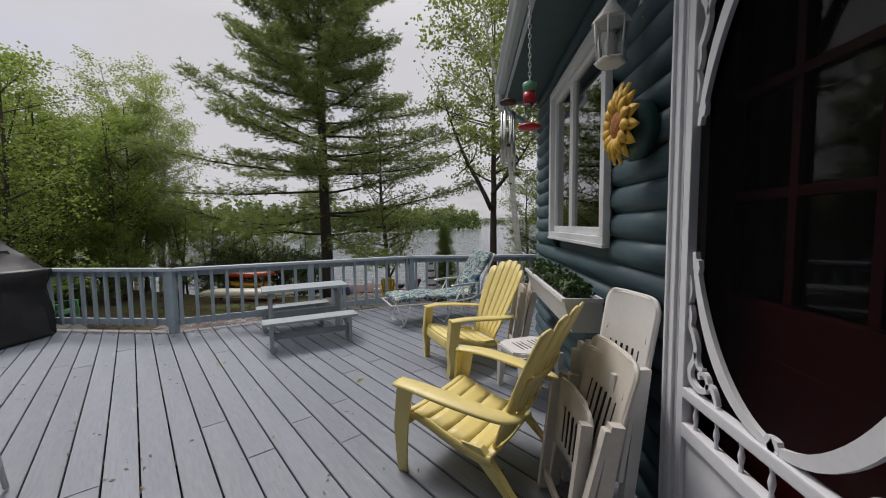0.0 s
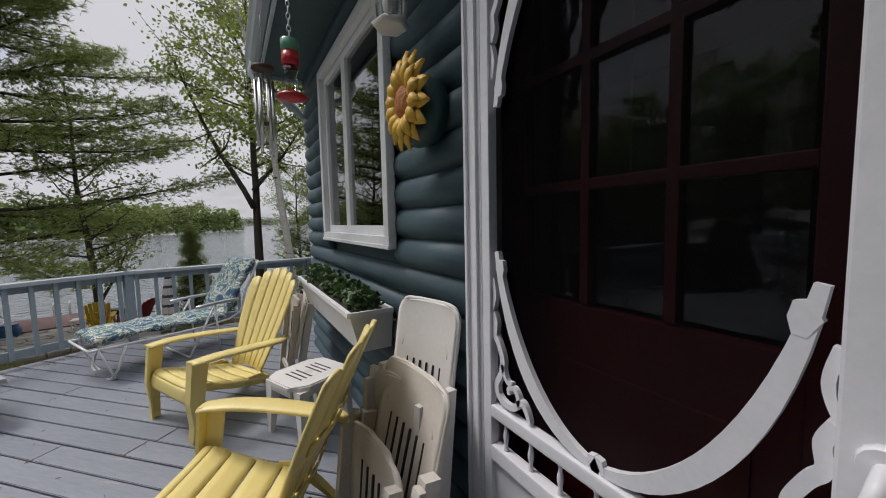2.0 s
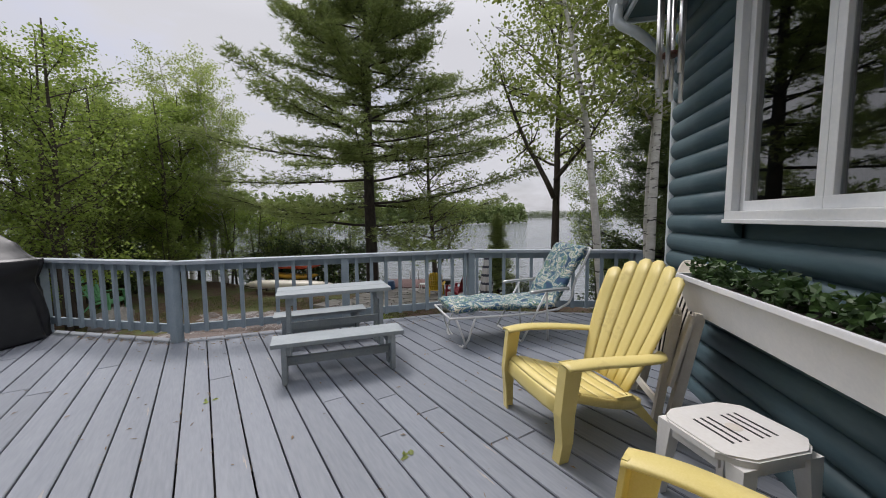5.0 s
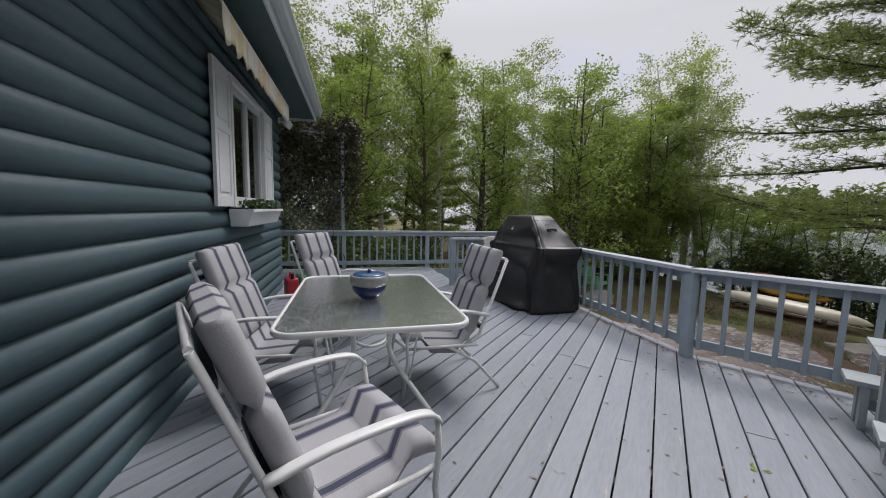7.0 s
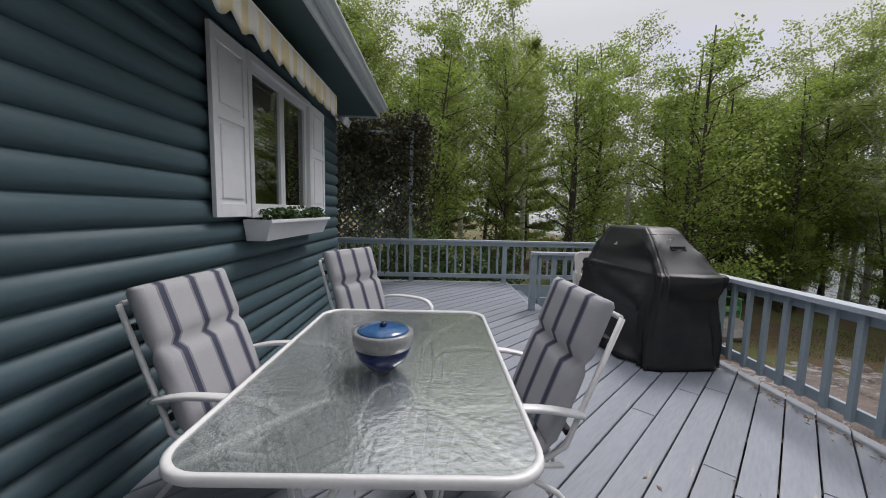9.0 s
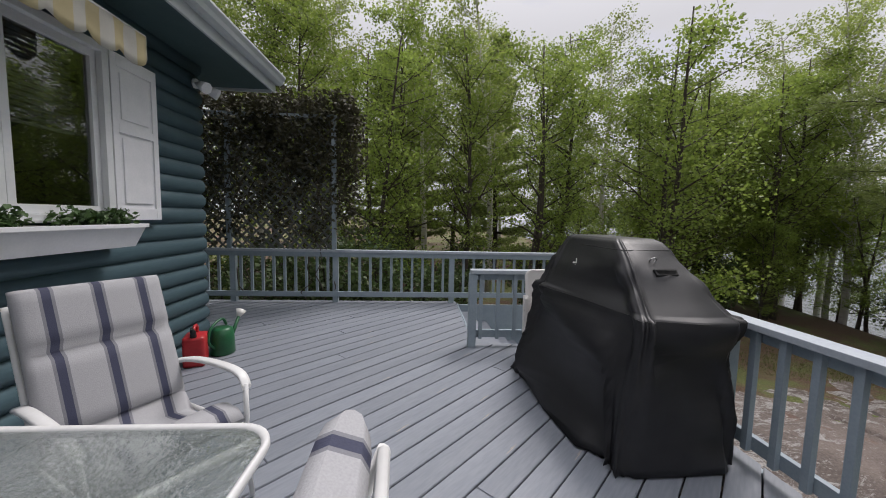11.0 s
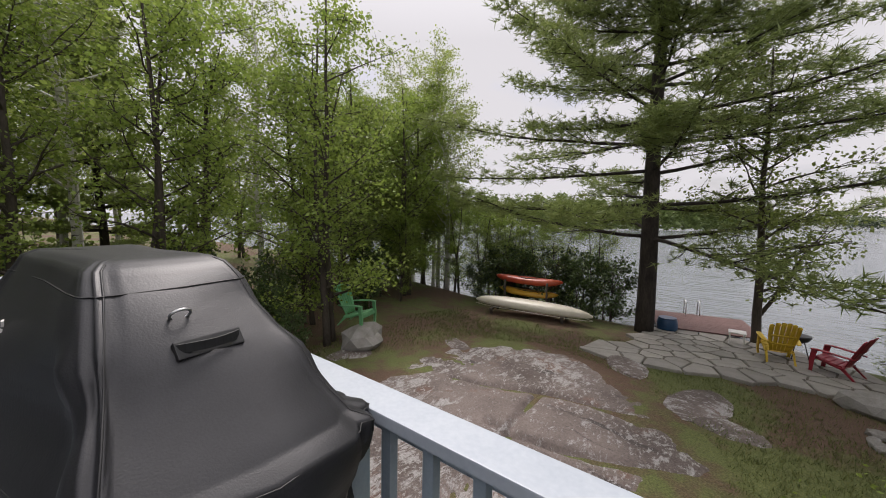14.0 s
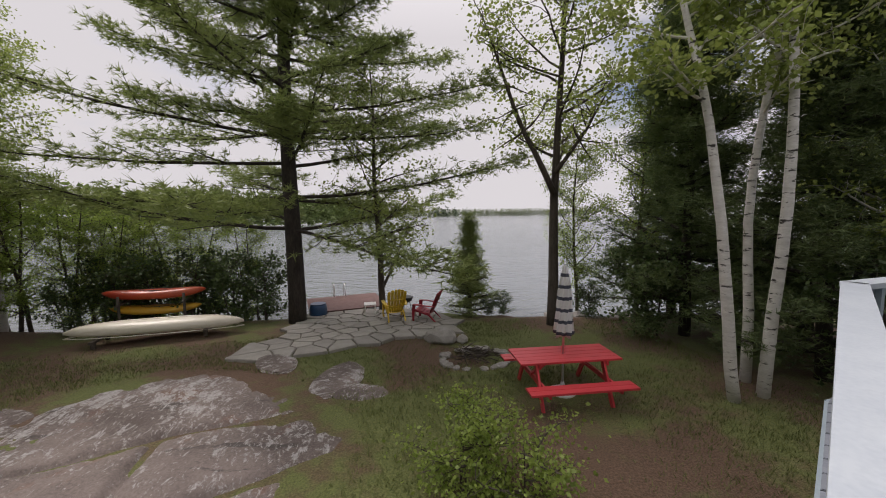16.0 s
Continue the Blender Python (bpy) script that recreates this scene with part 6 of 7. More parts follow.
# the bare granite outcrop: a low dome with a ragged edge and cracks
outline = [(-10.46, 5.97), (-8.23, 5.15), (-5.64, 5.55), (-5.01, 7.38), (-4.95, 8.48), (-4.30, 9.80), (-4.85, 10.98), (-5.48, 11.96), (-6.92, 12.91), (-8.64, 13.34), (-10.20, 12.38), (-10.47, 11.47), (-10.61, 9.97), (-11.07, 8.75), (-10.92, 7.35)]
op = [Vector((x, y, 0)) for x, y in outline]
mid = sum(op, Vector()) / len(op)
edge = arc([mid + (p - mid) * 1.07 for p in op], 11, closed=True)
cen = sum((Vector(p) for p in edge), Vector()) / len(edge)
bm = bmesh.new()
rings = []
NR = 56
for j in range(NR + 1):
    t = j / NR
    ring = []
    for i, p in enumerate(edge):
        q = cen.lerp(p, max(0.01, t) * (1 + 0.05 * noise.noise((i * 0.4, 3, 0)) * t))
        h = 0.19 * (1 - t ** 4) + 0.10 * noise.noise((q.x * 0.6, q.y * 0.6, 5)) * (1 - t ** 6)
        h += 0.035 * noise.noise((q.x * 2.2, q.y * 2.2, 1)) + 0.018 * noise.noise((q.x * 6, q.y * 6, 2))
        for f in (lambda x, y: abs(x + 0.12 * math.sin(y * 1.4) + 7.2) if y < 10.3 else 9, lambda x, y: abs(y - 0.25 * x - 12.1 + 0.1 * math.sin(2 * x)) if x > -9 else 9, lambda x, y: abs(y - 0.1 * x - 9.6 + 0.15 * math.sin(1.6 * x)) if x > -7.6 else 9):
            h -= 0.13 * math.exp(-(f(q.x, q.y) / 0.075) ** 2)
        ring.append(Vector((q.x, q.y, GROUND_Z - 0.10 + h - 0.04 * max(0.0, q.y - 11))))
    rings.append(ring)
rings[0] = [sum(rings[0], Vector()) / len(rings[0]) + (p - sum(rings[0], Vector()) / len(rings[0])) * 0.02 for p in rings[0]]
loft(bm, rings, cap=False)
tagged(part("rock_outcrop", bm, M_ROCK, smooth=True), "bare granite outcrop with pale lichen patches", "rock")
for k, (x, y, a, b) in enumerate(((-11.11, 7.15, 0.8, 0.5), (-10.17, 11.58, 0.7, 0.35), (-4.88, 11.98, 0.9, 0.5), (-4.46, 11.30, 0.6, 0.35), (-11.79, 9.32, 0.6, 0.4), (-6.33, 13.13, 0.7, 0.4))):
    stone("rock_outcrop", (x, y, GROUND_Z - 0.03), (a, b, 0.05), 40 + k, M_ROCK, "low granite ledge showing through the grass")

# flagstone patio
patio = thing("patio", None, "irregular grey flagstone patio by the lake", "patio", kind="structure")
rng = random.Random(8)
pts = []
PB = [(-7.35, 13.79), (-6.15, 13.74), (-3.58, 14.53), (-1.80, 15.00), (-1.95, 16.50), (-3.10, 17.65), (-4.52, 18.20), (-6.21, 17.94), (-6.44, 16.13)]


def inside(poly, x, y):
    r = False
    for (ax, ay), (bx, by) in zip(poly, poly[1:] + poly[:1]):
        if (ay > y) != (by > y) and x < (bx - ax) * (y - ay) / (by - ay) + ax:
            r = not r
    return r


tries = 0
while len(pts) < 78 and tries < 6000:
    tries += 1
    p = (rng.uniform(-7.2, -1.3), rng.uniform(13.7, 18.3))
    if inside(PB, *p) and all(math.hypot(p[0] - q[0], p[1] - q[1]) > 0.42 for q in pts):
        pts.append(p)
ghost = [(-7.98, 14.47), (-7.13, 13.10), (-5.73, 13.05), (-4.54, 13.50), (-3.36, 13.94), (-2.27, 14.28), (-1.30, 15.12), (-1.35, 16.52), (-2.40, 17.68), (-3.53, 18.64), (-5.14, 18.88), (-6.73, 18.42), (-7.17, 16.90), (-7.12, 15.50)]
for i, p in enumerate(pts):
    cell = [Vector((p[0] + 0.75 * math.cos(a), p[1] + 0.75 * math.sin(a))) for a in [math.tau * k / 14 for k in range(14)]]
    for q in pts + ghost:
        if q == p:
            continue
        mid, nr = Vector(((p[0] + q[0]) / 2, (p[1] + q[1]) / 2)), Vector((q[0] - p[0], q[1] - p[1])).normalized()
        mid = mid - nr * 0.022
        outp = []
        for a, b in zip(cell, cell[1:] + cell[:1]):
            da, db = (a - mid).dot(nr), (b - mid).dot(nr)
            if da <= 0:
                outp.append(a)
            if da * db < 0:
                outp.append(a.lerp(b, da / (da - db)))
        cell = outp
        if len(cell) < 3:
            break
    if len(cell) > 2:
        bm = bmesh.new()
        slab(bm, [(v.x - p[0], v.y - p[1]) for v in cell], -0.12, 0.02, 0.012)
        ob = part("flagstone", bm, M_FLAG, patio)
        ob.matrix_basis = pose(p[0], p[1], ground_z(*p) + 0.06 + rng.uniform(-0.012, 0.012), rng.uniform(-1, 1) - 2.3, rng.uniform(-1, 1), 0)
bm = bmesh.new()
slab(bm, PB, -0.2, 0.045)
for v in bm.verts:
    v.co.z += GROUND_Z - 0.04 * (v.co.y - 11)
part("joint_bed", bm, surface("gravel_joint", (0.09, 0.075, 0.06), (0.16, 0.14, 0.11), 30, 0.95, 0.6), patio)

# dock
dock = thing("dock", pose(-5.21, 19.45, -2.3, 0, 0, 12), "weathered red-brown wooden dock on the water", "dock")
M_DOCK = surface("red_brown_dock_boards", (0.11, 0.058, 0.052), (0.165, 0.09, 0.08), 5, 0.8, 0.3, vary=0.12)
for k in range(13):
    cuboid("dock_board", (0, -1.15 + 0.19 * k, 0.28), (2.9, 0.18, 0.035), M_DOCK, dock, 0.004)
for x in (-1.3, 0, 1.3):
    cuboid("beam", (x, 0, 0.18), (0.1, 2.4, 0.15), M_BARK, dock, 0.004)
    for y in (-1.0, 1.0):
        part("pile", tube(bmesh.new(), [(x, y, -1.4), (x, y, 0.25)], 0.07, 8), M_BARK, dock)
ladder = thing("swim_ladder", pose(-5.59, 20.75, -2.0, 0, 0, 12), "white metal swim ladder at the end of the dock", "ladder")
for s in (-0.22, 0.22):
    part("rail", tube(bmesh.new(), arc([(s, -0.35, 0.0), (s, -0.30, 0.42), (s, 0.0, 0.5), (s, 0.14, 0.3), (s, 0.16, -0.7)], 4), 0.02, 8), M_FRAMEWHITE, ladder)
for z in (-0.1, -0.4):
    part("rung", tube(bmesh.new(), [(-0.22, 0.15, z), (0.22, 0.15, z)], 0.016, 6), M_FRAMEWHITE, ladder)


def boat(name, m, length, beam_w, deep, mat, label, kind="kayak"):
    """A hull: x along it. A canoe lies keel up; a kayak has a rounded deck with a cockpit."""
    t = thing(name, m, label, "boat")
    rings = []
    n = 25
    for i in range(n):
        u = -1 + 2 * i / (n - 1)
        w = beam_w / 2 * max(0.02, (1 - abs(u) ** 2.4)) ** 0.75
        d = deep * max(0.06, (1 - abs(u) ** 5)) ** 0.6
        rise = (0.10 if kind == "kayak" else -0.05) * abs(u) ** 3
        rings.append([(u * length / 2, w * math.copysign(abs(math.cos(a)) ** 0.8, math.cos(a)), rise + d / 2 * math.copysign(abs(math.sin(a)) ** (0.9 if math.sin(a) > 0 else 0.5), math.sin(a)) * (1.0 if math.sin(a) > 0 else 0.8)) for a in [math.tau * k / 18 for k in range(18)]])
    part("hull", loft(bmesh.new(), rings), mat, t)
    if kind == "kayak":
        part("cockpit_rim", tube(bmesh.new(), [(0.42 * math.cos(a), beam_w * 0.30 * math.sin(a), deep * 0.46) for a in [math.tau * k / 20 for k in range(20)]], 0.018, 6, closed=True), M_BLACK, t)
    else:
        for s in (-1, 1):
            part("gunwale", tube(bmesh.new(), [(r[0][0], s * abs(r[0][1]) * 0.99, r[0][2] - deep * 0.36) for r in rings], 0.014, 6), M_PLASTIC_OLD, t)
        part("keel_strip", tube(bmesh.new(), [(r[0][0], 0, max(p[2] for p in r) + 0.004) for r in rings[1:-1]], 0.012, 6), mat, t)
    return t


BA = math.degrees(math.atan2(0.28, 4.3))
M_CREAM = surface("cream_canoe_hull", (0.66, 0.61, 0.50), (0.74, 0.69, 0.58), 4, 0.4, 0.1)
M_KRED = surface("red_orange_kayak", (0.38, 0.035, 0.02), (0.50, 0.085, 0.025), 1.5, 0.35, 0.08)
M_KYEL = surface("yellow_kayak", (0.50, 0.27, 0.02), (0.58, 0.34, 0.035), 2, 0.35, 0.08)
boat("canoe", pose(-10.22, 16.24, GROUND_Z + 0.19, 0, 1.5, 10), 4.3, 0.85, 0.40, M_CREAM, "cream canoe lying upturned on wooden supports", "canoe")
for x in (-11.55, -9.05):
    sup = thing("canoe_support", pose(x, 16.24 + 0.21 * (x + 10.22), GROUND_Z - 0.13, 0, 0, 10), "low wooden trestle under the canoe", "trestle", "boat supports")
    cuboid("crossbar", (0, 0, 0.13), (0.1, 1.0, 0.07), M_BARK, sup, 0.005)
    for y in (-0.4, 0.4):
        cuboid("leg", (0, y, 0.03), (0.09, 0.09, 0.16), M_BARK, sup, 0.005)
rack = thing("kayak_rack", pose(-10.95, 17.56, GROUND_Z - 0.45, 0, 0, 8), "rough wooden rack holding the kayaks", "rack")
for x in (-0.85, 0.85):
    for y in (-0.35, 0.35):
        part("post", tube(bmesh.new(), [(x, y, -0.2), (x, y, 1.35)], 0.04, 8), M_BARK, rack)
    for z in (0.62, 1.08):
        part("crossbar", tube(bmesh.new(), [(x, -0.5, z), (x, 0.5, z)], 0.035, 8), M_BARK, rack)
boat("kayak", pose(-10.95, 17.56, GROUND_Z + 0.36, 0, 2, 8), 2.45, 0.68, 0.28, M_KYEL, "yellow kayak resting on the wooden rack")
boat("kayak", pose(-10.95, 17.56, GROUND_Z + 0.86, 0, 1, 8), 2.75, 0.70, 0.32, M_KRED, "red and orange kayak on top of the rack")
barrel = thing("barrel", pose(-6.06, 17.84, ground_z(-6.06, 17.84)) @ Matrix.Scale(0.62, 4, (0, 0, 1)), "blue plastic barrel beside the pine", "barrel")
M_BLUE = surface("blue_plastic", (0.015, 0.055, 0.13), (0.02, 0.075, 0.17), 6, 0.4, 0.1)
part("body", tube(bmesh.new(), [(0, 0, 0), (0, 0, 0.2), (0, 0, 0.45), (0, 0, 0.7), (0, 0, 0.75)], [0.25, 0.30, 0.31, 0.28, 0.24], 20), M_BLUE, barrel)
part("lid", tube(bmesh.new(), [(0, 0, 0.75), (0, 0, 0.79)], [0.27, 0.26], 20), M_BLUE, barrel)

# garden chairs by the water
M_CHRED = surface("red_garden_chair", (0.26, 0.012, 0.025), (0.33, 0.02, 0.035), 8, 0.5, 0.15)
M_CHYEL = surface("bright_yellow_chair", (0.62, 0.40, 0.02), (0.70, 0.48, 0.03), 8, 0.5, 0.15)
M_CHGREEN = surface("mint_green_chair", (0.12, 0.36, 0.16), (0.18, 0.45, 0.22), 8, 0.5, 0.15)
adirondack("garden_chair", pose(-3.49, 16.84, ground_z(-3.49, 16.84) + 0.09, 0, 0, 8) @ Matrix.Diagonal((1.0, 1.0, 1.05, 1)), M_CHYEL, "bright yellow slatted Adirondack chair facing the lake", "shore chairs")
adirondack("garden_chair", pose(-2.70, 16.32, ground_z(-2.70, 16.32) + 0.09, 0, 0, 62), M_CHRED, "dark red slatted Adirondack chair on the flagstones", "shore chairs")
stump = stone("stump", (-12.17, 10.01, GROUND_Z + 0.12), (0.75, 0.6, 0.42), 77, M_BOULDER, "dark weathered boulder under the green chair", "rock")
adirondack("garden_chair", pose(-12.22, 10.21, GROUND_Z + 0.42, 0, 0, -72) @ Matrix.Diagonal((1.05, 1.05, 1.1, 1)), M_CHGREEN, "mint green Adirondack chair on a boulder", "shore chairs")
st2 = thing("low_table", pose(-4.25, 17.61, ground_z(-4.25, 17.61) + 0.08), "small white plastic low table on the patio", "table")
cuboid("tabletop", (0, 0, 0.33), (0.42, 0.42, 0.03), M_PLASTIC, st2, 0.01)
for sx in (-0.17, 0.17):
    for sy in (-0.17, 0.17):
        cuboid("leg", (sx, sy, 0.16), (0.035, 0.035, 0.32), M_PLASTIC, st2, 0.004)
fire_bowl = thing("fire_bowl", pose(-3.02, 17.01, ground_z(-3.02, 17.01) + 0.08), "black kettle on a stand by the chairs", "fire bowl")
part("bowl", tube(bmesh.new(), [(0, 0, 0.42), (0, 0, 0.50), (0, 0, 0.62), (0, 0, 0.64)], [0.06, 0.20, 0.26, 0.24], 18), M_BLACK, fire_bowl)
for k in range(3):
    a = k * 2.09
    part("leg", tube(bmesh.new(), [(0.12 * math.cos(a), 0.12 * math.sin(a), 0.46), (0.24 * math.cos(a), 0.24 * math.sin(a), 0)], 0.012, 6), M_BLACK, fire_bowl)

stone("boulder", (-2.36, 13.98, GROUND_Z - 0.03), (0.46, 0.34, 0.30), 9, M_BOULDER, "pale grey boulder at the patio's edge")
stone("boulder", (-1.80, 13.85, GROUND_Z - 0.08), (0.20, 0.16, 0.13), 10, M_BOULDER, "small grey stone beside the boulder")
# ring of stones round the fire pit
rng = random.Random(14)
for k in range(19):
    a = math.tau * k / 19 + rng.uniform(-0.1, 0.1)
    s = rng.uniform(0.10, 0.19)
    stone("fire_stone", (-1.85 + 0.78 * math.cos(a), 12.40 + 0.62 * math.sin(a), GROUND_Z - 0.03), (s, s * 0.75, s * 0.55), 100 + k, M_BOULDER, "rough pale stone of the fire ring", "stone", "fire ring stones", detail=1)
bm = bmesh.new()
for k in range(60):
    a, r = rng.uniform(0, 6.28), rng.uniform(0, 0.5)
    c = Vector((-1.85 + r * math.cos(a), 12.40 + r * 0.8 * math.sin(a), GROUND_Z - 0.01 + rng.uniform(0.02, 0.2)))
    d = Vector((rng.uniform(-1, 1), rng.uniform(-1, 1), rng.uniform(-0.25, 0.3))) * rng.uniform(0.15, 0.4)
    tube(bm, [c - d, c + d * 0.2 + Vector((0, 0, 0.03)), c + d], [0.012, 0.01, 0.005], 4)
tagged(part("brushwood", bm, M_BARK), "heap of dry sticks in the fire ring", "sticks", kind="stuff")

# red picnic table with a closed umbrella
PT = pose(-0.77, 10.44, GROUND_Z, 0, 0, -4)
ptable = thing("picnic_table", PT, "red painted wooden picnic table on the grass", "picnic table")
for i in range(5):
    cuboid("top_plank", (0, -0.30 + 0.15 * i, 0.735), (1.85, 0.142, 0.036), M_REDPAINT, ptable, 0.004)
for s in (-1, 1):
    for i in (0, 1):
        cuboid("bench_plank", (0, s * (0.66 + 0.145 * i), 0.43), (1.85, 0.138, 0.036), M_REDPAINT, ptable, 0.004)
for x in (-0.62, 0.62):
    for s in (-1, 1):
        part("leg", beam(bmesh.new(), (x, s * 0.24, 0.715), (x, s * 0.62, 0.0), 0.09, 0.038, up=(1, 0, 0)), M_REDPAINT, ptable)
    cuboid("bench_bearer", (x + 0.042, 0, 0.37), (0.038, 1.6, 0.09), M_REDPAINT, ptable, 0.004)
    cuboid("top_bearer", (x + 0.042, 0, 0.675), (0.038, 0.72, 0.085), M_REDPAINT, ptable, 0.004)
    part("brace", beam(bmesh.new(), (x, 0, 0.40), (x * 0.25, 0, 0.70), 0.06, 0.036), M_REDPAINT, ptable)
umb = thing("closed_umbrella", PT, "closed umbrella, white with dark stripes, in the table", "umbrella")
part("pole", tube(bmesh.new(), [(0, 0, 0.02), (0, 0, 2.45)], 0.019, 10), M_STEEL, umb)
part("base", tube(bmesh.new(), [(0, 0, 0.0), (0, 0, 0.05), (0, 0, 0.09), (0, 0, 0.22)], [0.24, 0.23, 0.06, 0.03], 20), M_WHITE, umb, "white umbrella base")
M_UMB = striped("umbrella_stripes", (0.66, 0.655, 0.64), [(0.075, 0.105, (0.06, 0.065, 0.09))], "Z", 0.21)
rings = []
for z, r in ((1.10, 0.15), (1.16, 0.155), (1.35, 0.14), (1.6, 0.125), (1.9, 0.10), (2.15, 0.07), (2.35, 0.035), (2.42, 0.012)):
    rings.append([(r * (1 + 0.22 * math.cos(8 * a)) * math.cos(a + z), r * (1 + 0.22 * math.cos(8 * a)) * math.sin(a + z), z + (0.03 * math.cos(4 * a) if z < 1.12 else 0)) for a in [math.tau * k / 32 for k in range(32)]])
part("canopy", loft(bmesh.new(), rings), M_UMB, umb)
part("finial", tube(bmesh.new(), [(0, 0, 2.42), (0, 0, 2.45), (0, 0, 2.5)], [0.012, 0.022, 0.006], 10), M_WHITE, umb)

# shoreline stones
for k in range(16):
    x = 2.2 + 0.42 * k
    stone("shore_stone", (x, 16.2 - 0.2 * (x - 1) + random.Random(k).uniform(-0.4, 0.4), GROUND_Z - 0.4), (0.4, 0.3, 0.22), 300 + k, M_BOULDER, "dark wet stone on the shoreline", "stone", "shore stones", detail=1)

# ---- trees ----
def grow(rng, start, direction, length, radius, steps, bend, up=0.0):
    """A wandering tapered limb as points and radii."""
    pts, d, p = [Vector(start)], Vector(direction).normalized(), Vector(start)
    for i in range(steps):
        d = (d + Vector((rng.gauss(0, bend), rng.gauss(0, bend), rng.gauss(0, bend * 0.6) + up))).normalized()
        p = p + d * length / steps
        pts.append(p.copy())
    return pts, [radius * (1 - 0.85 * i / steps) + 0.003 for i in range(steps + 1)]


def add_leaf(vs, fs, rng, p, s, long=1.0):
    a = Vector((rng.uniform(-1, 1), rng.uniform(-1, 1), rng.uniform(-0.9, 0.35))).normalized()
    b = a.cross(Vector((rng.uniform(-1, 1), rng.uniform(-1, 1), rng.uniform(-1, 1)))).normalized()
    k = len(vs)
    vs += [p, p + a * s * 0.5 * long + b * s * 0.36, p + a * s * long, p + a * s * 0.5 * long - b * s * 0.36]
    fs.append((k, k + 1, k + 2, k + 3))


def broadleaf(name, seed, height, trunk_r, crown_from, spread, leaves, leaf_size, bark, leaf_mat, label, lean=(0, 0), limbs=26, stems=1, airy=0.5, droop=0.0, category="tree", fork=None):
    """A tree: tapered trunk, limbs that divide, and a crown of single leaves in loose clusters."""
    rng = random.Random(seed)
    t = thing(name, None, label, category)
    wood = bmesh.new()
    tips = []
    for stem in range(stems):
        off = Vector((rng.uniform(-0.3, 0.3), rng.uniform(-0.3, 0.3), 0)) if stems > 1 else Vector()
        ln = Vector((lean[0] + rng.uniform(-0.08, 0.08) * (stems > 1), lean[1] + rng.uniform(-0.08, 0.08) * (stems > 1), 1))
        tp, tr = grow(rng, off + Vector((0, 0, -0.25)), ln, height + 0.25, trunk_r, 14, 0.035, 0.01)
        tube(wood, tp, tr, 9)
        for i in range(limbs // stems):
            f = crown_from + (0.97 - crown_from) * (i + rng.random()) / (limbs // stems)
            k = min(13, int(f * 14))
            p = tp[k].lerp(tp[k + 1], f * 14 - k)
            a = rng.uniform(0, math.tau)
            shape = math.sin(math.pi * min(1.0, 0.18 + 0.82 * (f - crown_from) / (1 - crown_from))) ** 0.7
            ll = spread * (0.35 + 0.65 * shape) * rng.uniform(0.7, 1.15)
            lp, lr = grow(rng, p, (math.cos(a), math.sin(a), rng.uniform(0.25, 0.75) - droop), ll, max(0.012, tr[k] * 0.42), 6, 0.13, 0.03 - droop * 0.1)
            tube(wood, lp, lr, 5, caps=False)
            for j in range(2, 7):
                for q in range(2):
                    sp, sr = grow(rng, lp[j], (rng.uniform(-1, 1), rng.uniform(-1, 1), rng.uniform(-0.3, 0.7) - droop), ll * rng.uniform(0.18, 0.38), lr[j] * 0.5, 3, 0.2, -droop * 0.05)
                    tube(wood, sp, sr, 3, caps=False)
                    tips += [sp[1], sp[2], sp[3]]
    if fork:
        for d, ll, z, r in fork:
            lp, lr = grow(rng, (0, 0, z), d, ll, r, 8, 0.07, 0.03)
            tube(wood, lp, lr, 7)
            for j in range(3, 9):
                for q in range(4):
                    sp, sr = grow(rng, lp[j], (rng.uniform(-1, 1), rng.uniform(-1, 1), rng.uniform(-0.3, 0.6)), 1.1, lr[j] * 0.4 + 0.006, 4, 0.2)
                    tube(wood, sp, sr, 4, caps=False)
                    tips += sp[1:]
    part("trunk", wood, bark, t)
    vs, fs = [], []
    per = max(1, leaves // len(tips))
    for p in tips:
        r = spread * 0.05 + 0.07
        for _ in range(rng.randint(per // 2, per + per // 2 + 1)):
            d = Vector((rng.gauss(0, r), rng.gauss(0, r), rng.gauss(0, r * airy)))
            add_leaf(vs, fs, rng, p + d, leaf_size * rng.uniform(0.6, 1.3))
    raw("crown", vs, fs, leaf_mat, t)
    return t


def tuft(vs, fs, rng, p, d, n, size):
    """A spray of long thin needles round a twig's end."""
    for _ in range(n):
        a = (d * 0.8 + Vector((rng.gauss(0, 0.8), rng.gauss(0, 0.8), rng.gauss(0.15, 0.5)))).normalized()
        b = a.cross(Vector((rng.gauss(0, 1), rng.gauss(0, 1), rng.gauss(0, 1)))).normalized() * size * 0.062
        s = size * rng.uniform(0.7, 1.25)
        k = len(vs)
        vs += [p - b, p + b, p + a * s]
        fs.append((k, k + 1, k + 2))


